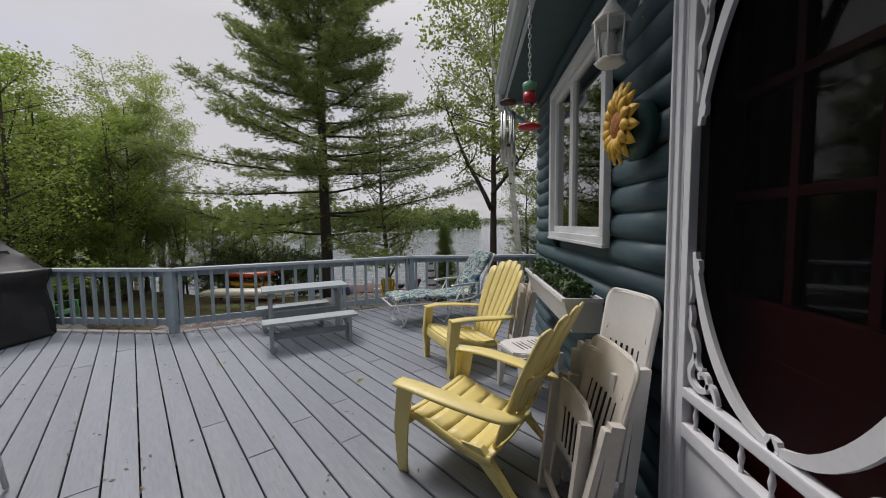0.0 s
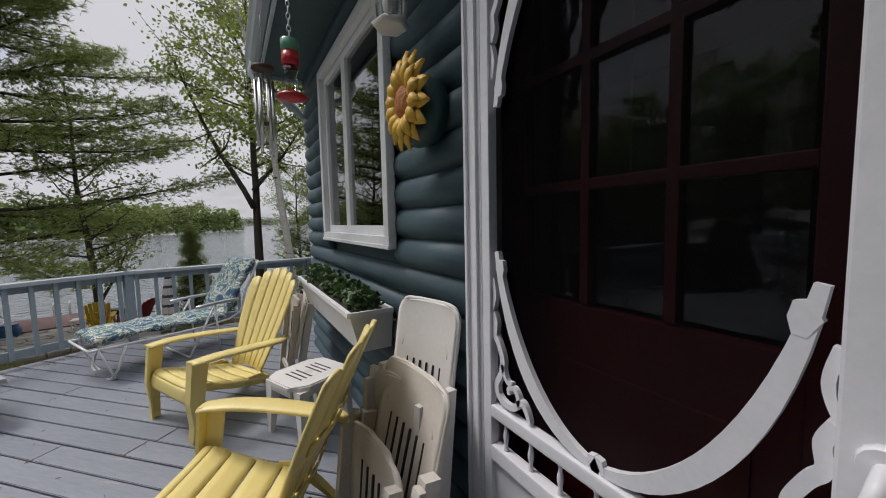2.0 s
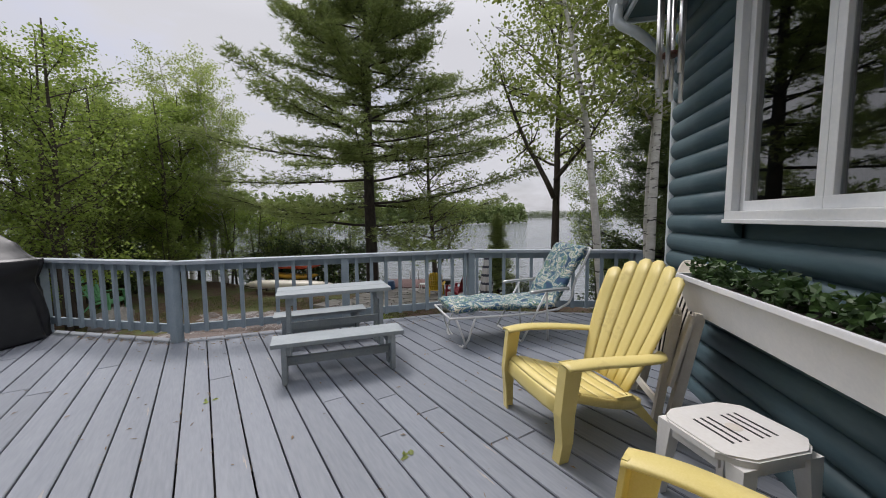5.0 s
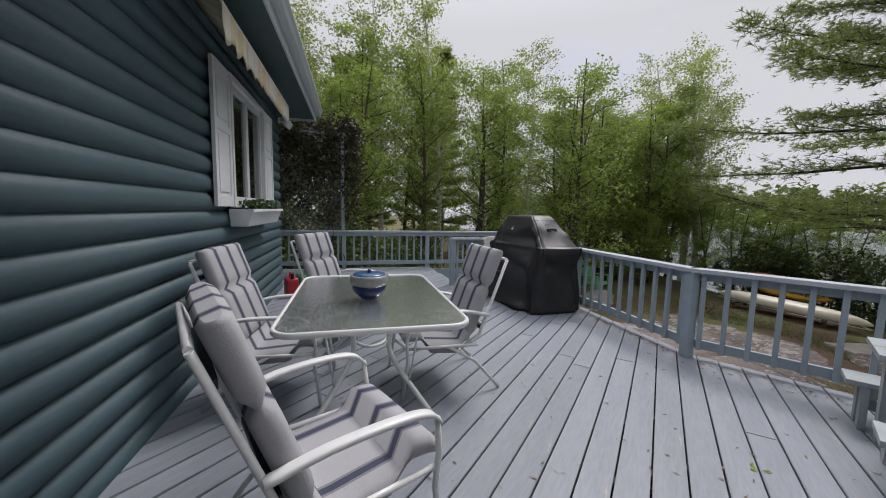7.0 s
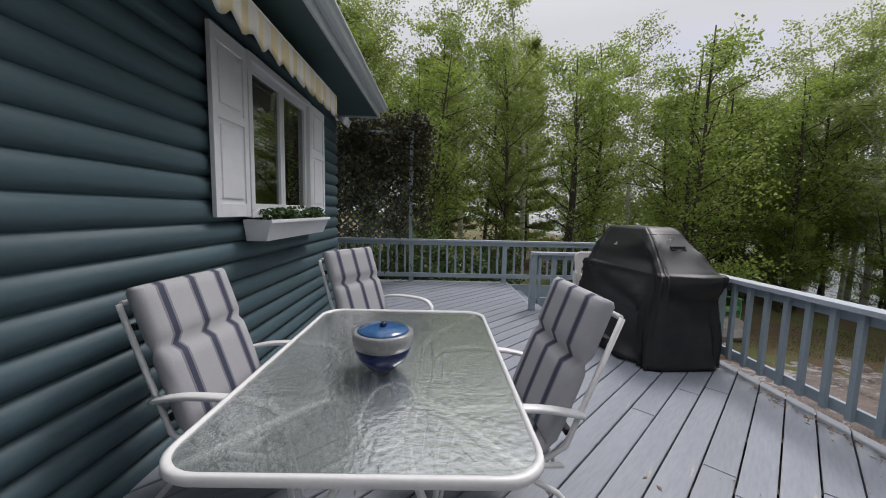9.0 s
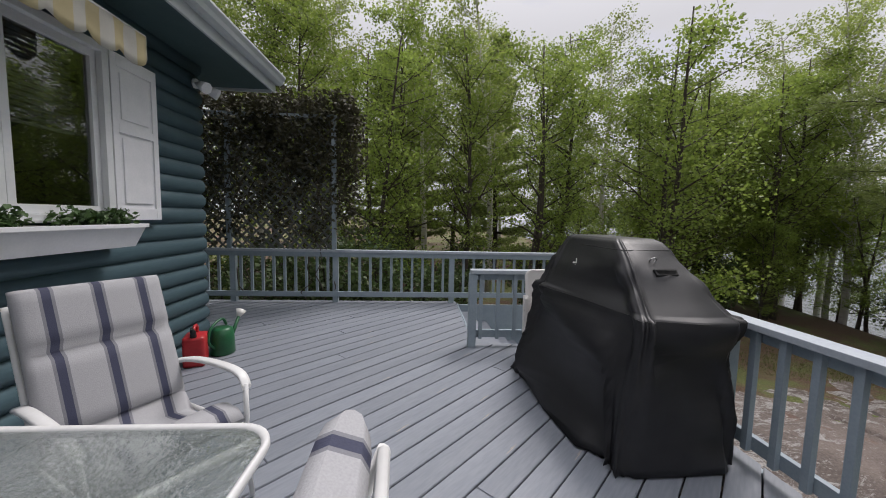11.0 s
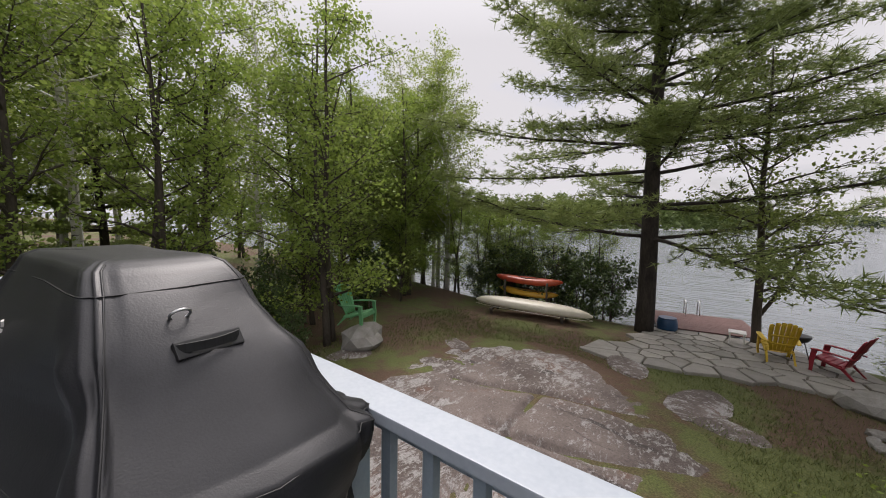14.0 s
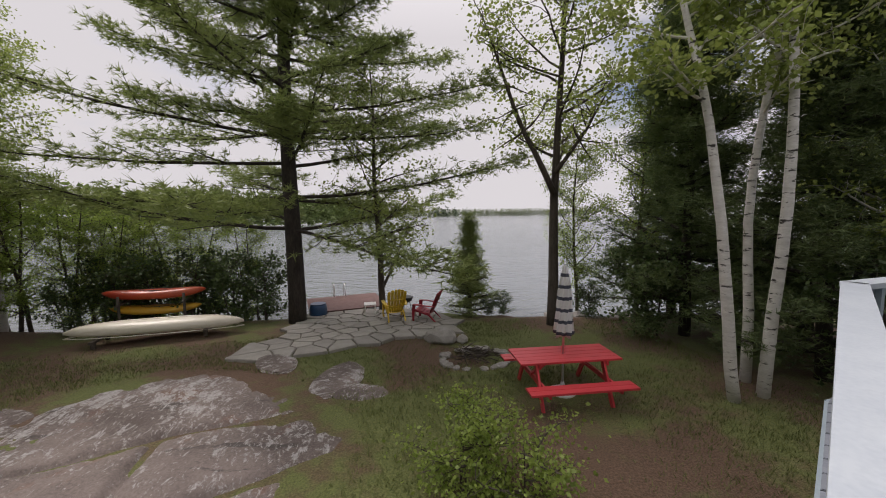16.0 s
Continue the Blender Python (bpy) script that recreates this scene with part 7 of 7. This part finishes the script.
def pine(name, seed, height, trunk_r, first, reach, whorls, mat, label, needle=0.22, per=9, tufts=24, bare=(), category="tree", narrow=0.75, tip_up=0.25, spread=0.09):
    """A white pine: straight trunk, flat plates of foliage on long level limbs with gaps between."""
    rng = random.Random(seed)
    t = thing(name, None, label, category)
    wood = bmesh.new()
    tp = [Vector((0.05 * math.sin(i * 0.9 + seed), 0.05 * math.cos(i * 0.7 + seed), -0.3 + (height + 0.3) * i / 16)) for i in range(17)]
    tube(wood, tp, [trunk_r * (1 - 0.9 * i / 16) + 0.01 for i in range(17)], 10)
    vs, fs = [], []
    for w in range(whorls):
        f = w / (whorls - 1)
        z = first + (height - first) * f ** 0.9
        n = rng.randint(4, 6)
        base = rng.uniform(0, math.tau)
        for k in range(n):
            a = base + k * math.tau / n + rng.uniform(-0.3, 0.3)
            ll = reach * (1 - f * narrow) * rng.uniform(0.6, 1.12) * (0.75 + 0.25 * math.sin(math.pi * min(1, f * 2 + 0.25)))
            lp, lr = grow(rng, (0, 0, z + rng.uniform(-0.2, 0.2)), (math.cos(a), math.sin(a), rng.uniform(-0.18, 0.16) + 0.3 * f - 0.03 * max(0, 1 - 3 * f)), ll, 0.035 + 0.03 * (1 - f), 8, 0.06, tip_up * 0.12)
            tube(wood, lp, lr, 5, caps=False)
            for j in range(2, 9):
                side = Vector((-math.sin(a), math.cos(a), 0))
                for s in (-1, 1, 0):
                    l2 = ll * (0.32 - 0.026 * j) * rng.uniform(0.6, 1.2)
                    d = (side * s * rng.uniform(0.6, 1.2) + Vector((math.cos(a), math.sin(a), 0)) * rng.uniform(0.5, 1.0) + Vector((0, 0, rng.uniform(-0.06, 0.18)))).normalized()
                    sp, sr = grow(rng, lp[j], d, l2, lr[j] * 0.35 + 0.003, 4, 0.12, 0.03)
                    tube(wood, sp, sr, 3, caps=False)
                    for q in range(tufts // 4):
                        u = rng.random()
                        i = min(3, int(u * 4))
                        p = sp[i].lerp(sp[i + 1], u * 4 - i) + Vector((rng.gauss(0, spread), rng.gauss(0, spread), rng.gauss(0.03, spread * 0.75)))
                        tuft(vs, fs, rng, p, d, per, needle)
    part("trunk", wood, M_PINEBARK, t)
    raw("crown", vs, fs, mat, t)
    return t


def put(t, x, y, turn_z=0.0, scale=1.0, z=None):
    t.matrix_world = pose(x, y, ground_z(x, y) if z is None else z, 0, 0, turn_z) @ Matrix.Scale(scale, 4)
    return t


def again(t, x, y, turn_z, scale, label=""):
    c = copy_thing(t, Matrix.Identity(4))
    put(c, x, y, turn_z, scale)
    if label:
        c["label"] = label
    return c


# the big white pine by the boats
put(pine("white_pine", 2, 19.0, 0.29, 3.2, 6.9, 21, M_NEEDLE, "tall white pine with layered dark green boughs", per=10, tufts=76, needle=0.20, narrow=0.42, spread=0.17), -6.68, 17.22, 85)
# slender tree by the patio
put(broadleaf("shore_tree", 5, 8.6, 0.13, 0.22, 2.0, 5200, 0.11, M_BARK, M_LEAF_LIGHT, "slender young tree with sparse light green leaves", limbs=30, airy=0.6, fork=[((0.5, 0.1, 1), 3.0, 0.9, 0.06)]), -3.81, 18.13, 0)
# maple behind the picnic table
put(broadleaf("maple", 9, 11.5, 0.17, 0.42, 3.0, 9500, 0.11, M_BARK, M_LEAF_LIGHT, "tall maple with dark limbs and sparse young leaves", limbs=26, airy=0.6, fork=[((-0.55, 0.1, 1), 5.5, 4.0, 0.10), ((0.7, 0.2, 0.8), 3.5, 4.6, 0.07)]), 1.24, 14.63, 0)
# birch clump
birch = broadleaf("birch", 12, 12.5, 0.105, 0.45, 2.0, 6500, 0.11, M_BIRCH, M_LEAF_LIGHT, "white birch with peeling bark and light leaves", lean=(0.03, 0.0), limbs=24)
put(birch, 2.61, 9.52, 0)
put(broadleaf("birch", 19, 11.5, 0.10, 0.45, 1.9, 6000, 0.11, M_BIRCH, M_LEAF_LIGHT, "leaning white birch of the clump by the deck", lean=(-0.13, 0.03), limbs=22), 2.01, 9.49, 0)
again(birch, 2.91, 10.07, 230, 0.9)
# small cone-shaped cedar and dark conifers by the water
cedar = pine("cedar", 31, 3.6, 0.07, 0.15, 1.15, 17, M_NEEDLE, "small cone-shaped evergreen at the water's edge", needle=0.10, per=7, tufts=20, narrow=0.92, spread=0.14)
put(cedar, -0.81, 16.74, 0, 0.9)
hem = pine("hemlock", 33, 10.5, 0.15, 0.8, 2.6, 17, M_NEEDLE_DARK, "dark conifer beside the shore", needle=0.16, per=8, tufts=44, narrow=0.7, spread=0.2)
put(hem, 4.29, 12.93, 0)
again(hem, 7.23, 11.94, 140, 1.1)
again(hem, 5.91, 14.99, 200, 1.0)
again(hem, 4.60, 9.94, 300, 0.9)
# wood behind the deck
rng = random.Random(77)
alder = broadleaf("alder", 41, 8.5, 0.10, 0.12, 2.1, 13000, 0.09, M_BARK, M_LEAF, "bushy young broadleaf tree at the wood's edge", limbs=40, stems=2, airy=0.7)
aspen = broadleaf("aspen", 43, 11.5, 0.12, 0.28, 1.9, 7200, 0.095, M_BIRCH, M_LEAF_LIGHT, "pale-barked aspen with light spring leaves", limbs=36, airy=0.7)
ash = broadleaf("ash_tree", 45, 10.0, 0.11, 0.22, 2.2, 11500, 0.092, M_BARK, M_LEAF, "leafy green tree in the wood", limbs=38, airy=0.7)
shrub = broadleaf("shrub", 47, 2.4, 0.03, 0.05, 1.1, 2600, 0.11, M_BARK, M_LEAF_DARK, "dark leafy shrub at the edge of the yard", limbs=22, stems=3, airy=0.8, category="shrub")
spruce = pine("spruce", 49, 11.0, 0.14, 1.2, 2.4, 16, M_NEEDLE, "conifer standing among the broadleaf trees", needle=0.22, per=8, tufts=36)
put(alder, -12.70, 9.49, 0, 1.0)
put(aspen, -15.52, 18.09, 0, 1.0)
put(ash, -16.73, 7.74, 0)
put(shrub, -12.73, 18.29, 0, 1.0)
put(spruce, -23.60, 6.78, 0, 1.1)
again(aspen, -16.44, 18.55, 130, 0.9)
for x, y, kind, s in [(-14.83, 10.21, alder, 0.85), (-15.79, 11.97, alder, 0.95), (-15.07, 6.20, alder, 0.95), (-15.58, 3.78, ash, 0.92), (-14.69, 1.31, alder, 1.0), (-15.40, -1.22, ash, 1.0), (-14.31, -3.58, alder, 1.0), (-15.00, -6.41, ash, 1.0),
                      (-19.03, 10.25, aspen, 0.95), (-18.05, 5.49, aspen, 1.1), (-18.34, 2.47, ash, 1.05), (-18.63, -0.34, aspen, 1.15), (-17.73, -3.11, ash, 1.1), (-18.62, -5.94, aspen, 1.0), (-19.83, 12.82, ash, 0.9), (-18.00, 14.69, alder, 0.9),
                      (-22.19, 3.93, ash, 1.1), (-22.48, 0.92, spruce, 1.05), (-22.56, -2.29, aspen, 1.15), (-22.03, -5.67, ash, 1.1), (-23.73, 10.28, ash, 1.0), (-26.66, 8.16, aspen, 1.0), (-26.93, 2.15, spruce, 1.2), (-26.73, -3.35, ash, 1.2),
                      (-27.86, 13.62, alder, 1.0), (-31.08, 6.00, ash, 1.1), (-31.32, -1.02, ash, 1.2), (-31.32, 12.49, ash, 1.0), (-12.06, -4.90, alder, 0.9), (-12.35, -7.81, ash, 1.0), (-15.49, -9.43, ash, 1.1), (-35.96, 2.81, spruce, 1.3), (-36.23, 9.81, ash, 1.2), (-35.66, -5.18, ash, 1.3)]:
    again(kind, x + rng.uniform(-0.4, 0.4), y + rng.uniform(-0.4, 0.4), rng.uniform(0, 360), s * rng.uniform(0.92, 1.08))
for x, y, s in [(-11.54, 18.64, 1.0), (-10.34, 18.78, 1.05), (-9.14, 18.63, 1.0), (-8.13, 18.47, 0.95), (-13.72, 18.06, 0.7), (-13.95, 8.34, 0.6), (-12.55, 8.29, 0.45), (-15.38, 8.89, 0.7), (-16.42, 10.15, 0.8), (-14.50, 12.22, 0.6), (-15.97, 13.97, 0.9), (-13.87, 6.04, 0.7), (-13.86, 3.24, 0.8),
                (-13.85, 0.24, 0.8), (-13.34, -2.74, 0.8), (-16.70, 1.53, 1.0), (-17.01, 4.52, 0.9), (-16.37, -2.06, 1.0), (-18.64, 7.86, 1.0), (-17.80, 12.10, 1.0), (5.34, 11.57, 1.1), (3.48, 13.10, 1.0), (6.79, 10.22, 1.2), (4.24, 8.72, 1.0), (0.25, 16.48, 0.35), (-0.15, 16.56, 0.3), (3.18, 15.69, 0.5), (-11.5, -0.6, 1.0), (-11.7, 0.7, 1.15), (-11.4, 2.0, 0.95), (-11.8, 3.3, 0.8)]:
    again(shrub, x, y, rng.uniform(0, 360), s)
for x, y, s in [(-20.03, 18.32, 0.62), (-18.74, 18.57, 0.7), (-17.33, 18.32, 0.58), (-16.15, 18.97, 0.66), (-13.56, 19.06, 0.5), (-12.16, 19.32, 0.46), (-16.65, 16.25, 0.62), (-14.98, 14.21, 0.42), (-21.27, 16.67, 0.8), (-23.04, 18.41, 0.9), (-25.51, 17.71, 0.9), (-11.47, 19.54, 0.58), (-10.27, 19.49, 0.52), (-9.07, 19.43, 0.5), (-12.77, 19.39, 0.62)]:
    again(alder, x, y, rng.uniform(0, 360), s, "low leafy tree along the shore")
for x, y, s in [(-20.55, 2.79, 1.25), (-19.99, -1.59, 1.3), (-24.67, 5.84, 1.2), (-21.07, -4.84, 1.2), (-17.69, 17.11, 0.85), (-19.40, 17.44, 0.8)]:
    again(aspen, x, y, rng.uniform(0, 360), s, "tall pale aspen with light spring leaves")
again(ash, 3.06, 16.18, 70, 0.62, "slim leafy tree on the shore")
again(ash, 4.80, 15.35, 150, 0.8, "leafy tree on the shore")
for x, y, kind, s in [(5.2, 9.4, aspen, 0.8), (6.8, 10.6, ash, 0.9), (8.2, 9.0, alder, 1.0), (-13.6, 18.5, alder, 0.55), (-14.9, 18.0, alder, 0.6), (-12.8, 19.0, alder, 0.5), (-17.0, 18.0, ash, 0.75),
                      (-18.2, 16.8, alder, 1.0), (-16.4, 16.3, ash, 0.95), (-15.4, 15.2, alder, 1.0), (-17.6, 19.6, aspen, 1.1), (-19.6, 20.0, aspen, 1.2), (-20.0, 18.6, ash, 0.85), (-21.8, 16.6, ash, 1.0), (-16.6, 14.0, alder, 0.9)]:
    again(kind, x, y, rng.uniform(0, 360), s)
# lime-green bush below the railing
put(broadleaf("lime_bush", 53, 0.85, 0.015, 0.05, 0.75, 6500, 0.05, M_BARK, M_LEAF, "lime-green leafy bush in the grass", limbs=24, stems=4, airy=0.7, category="shrub"), -2.90, 8.36, 0)

# grass tufts near the deck and in the yard
rng = random.Random(91)
vs, fs = [], []
while len(fs) < 46000:
    x, y = rng.uniform(-13, 3.5), rng.uniform(5.6, 15.5)
    if inside(outline, x, y) or inside(PB, x, y) or noise.noise((x * 0.42, y * 0.42, 8)) < rng.uniform(-0.5, 0.35):
        continue
    z = ground_z(x, y)
    for _ in range(3):
        a = rng.uniform(0, 6.28)
        h, w = rng.uniform(0.03, 0.09), rng.uniform(0.004, 0.008)
        px, py = x + rng.gauss(0, 0.04), y + rng.gauss(0, 0.04)
        k = len(vs)
        vs += [(px - w * math.sin(a), py + w * math.cos(a), z), (px + w * math.sin(a), py - w * math.cos(a), z), (px + rng.gauss(0, 0.03), py + rng.gauss(0, 0.03), z + h)]
        fs.append((k, k + 1, k + 2))
tagged(raw("grass", vs, fs, leafy("grass_blades", (0.08, 0.105, 0.028), (0.185, 0.20, 0.065), 0.3)), "short patchy lawn grass", "grass", kind="stuff")

# fallen leaves and dry needles on the deck boards
M_LITTER = leafy("brown_litter", (0.14, 0.085, 0.04), (0.30, 0.20, 0.10), 0.1)
vs, fs = [], []
for _ in range(900):
    if rng.random() < 0.55:
        s = rng.random()
        x, y = (K1[0] + (K2[0] - K1[0]) * s + rng.gauss(0.12, 0.10), K1[1] + (K2[1] - K1[1]) * s - abs(rng.gauss(0, 0.10)) - 0.05) if rng.random() < 0.6 else (rng.uniform(-5.2, K1[0]), K1[1] - 0.05 - abs(rng.gauss(0, 0.06)))
    else:
        x, y = rng.uniform(-4, 0.6), rng.uniform(1.0, 5.6)
    a, l = rng.uniform(0, 6.28), rng.uniform(0.012, 0.05)
    w = l * rng.uniform(0.12, 0.4)
    d, e = Vector((math.cos(a), math.sin(a), 0)), Vector((-math.sin(a), math.cos(a), 0))
    p = Vector((x, y, 0.004))
    k = len(vs)
    vs += [p - d * l / 2, p + e * w / 2 + Vector((0, 0, 0.004)), p + d * l / 2, p - e * w / 2 + Vector((0, 0, 0.003))]
    fs.append((k, k + 1, k + 2, k + 3))
tagged(raw("leaf_litter", vs, fs, M_LITTER), "dry leaves and needles scattered on the deck", "leaf litter", kind="stuff")
for x, y in ((-0.67, 3.22), (-2.35, 3.55)):
    vs, fs = [], []
    for k in range(5):
        add_leaf(vs, fs, rng, Vector((0.01 * k, 0.008 * k, 0.012)), 0.06)
    vs = [Vector((v.x, v.y, abs(v.z) * 0.3 + 0.002)) for v in vs]
    ob = tagged(raw("fallen_leaf", vs, fs, M_LEAF_LIGHT), "fresh green leaf fallen on the deck", "leaf", "fallen leaves")
    ob.matrix_world = pose(x, y, 0)

# ---- deck boards, one by one ----
rng = random.Random(11)
BW, GAP = 0.176, 0.011
u = -8.623
board_data = {}
while u < 6.4:
    a, b = deck_span(u + GAP / 2), deck_span(u + BW - GAP / 2)
    if a and b:
        lo, hi = max(a[0], b[0]), max(a[1], b[1])
        cuts = [min(a[0], b[0])]
        v = lo + rng.uniform(1.5, 4.6)
        while v < hi - 0.8:
            cuts.append(v)
            v += rng.choice((4.27, 4.88))
        for k, s in enumerate(cuts):
            e_last = k == len(cuts) - 1
            bm = bmesh.new()
            s0, s1 = (a[0], b[0]) if k == 0 else (s + 0.002, s + 0.002)
            e0, e1 = (a[1], b[1]) if e_last else (cuts[k + 1] - 0.002, cuts[k + 1] - 0.002)
            w = BW - GAP
            base = min(s0, s1)
            dz = rng.uniform(-0.0015, 0.0015)
            slab(bm, [(0, s0 - base), (w, s1 - base), (w, e1 - base), (0, e0 - base)], -0.036, 0.0, 0.004)
            ob = part("deck_board", bm, M_DECK, floor)
            # local x runs across the boards, local y along them
            o = D_WIDE * (u + GAP / 2) + D_LONG * base
            ob.matrix_basis = Matrix.Translation((o.x, o.y, dz)) @ pose(0, 0, 0, 0, 0, 45)
    u += BW
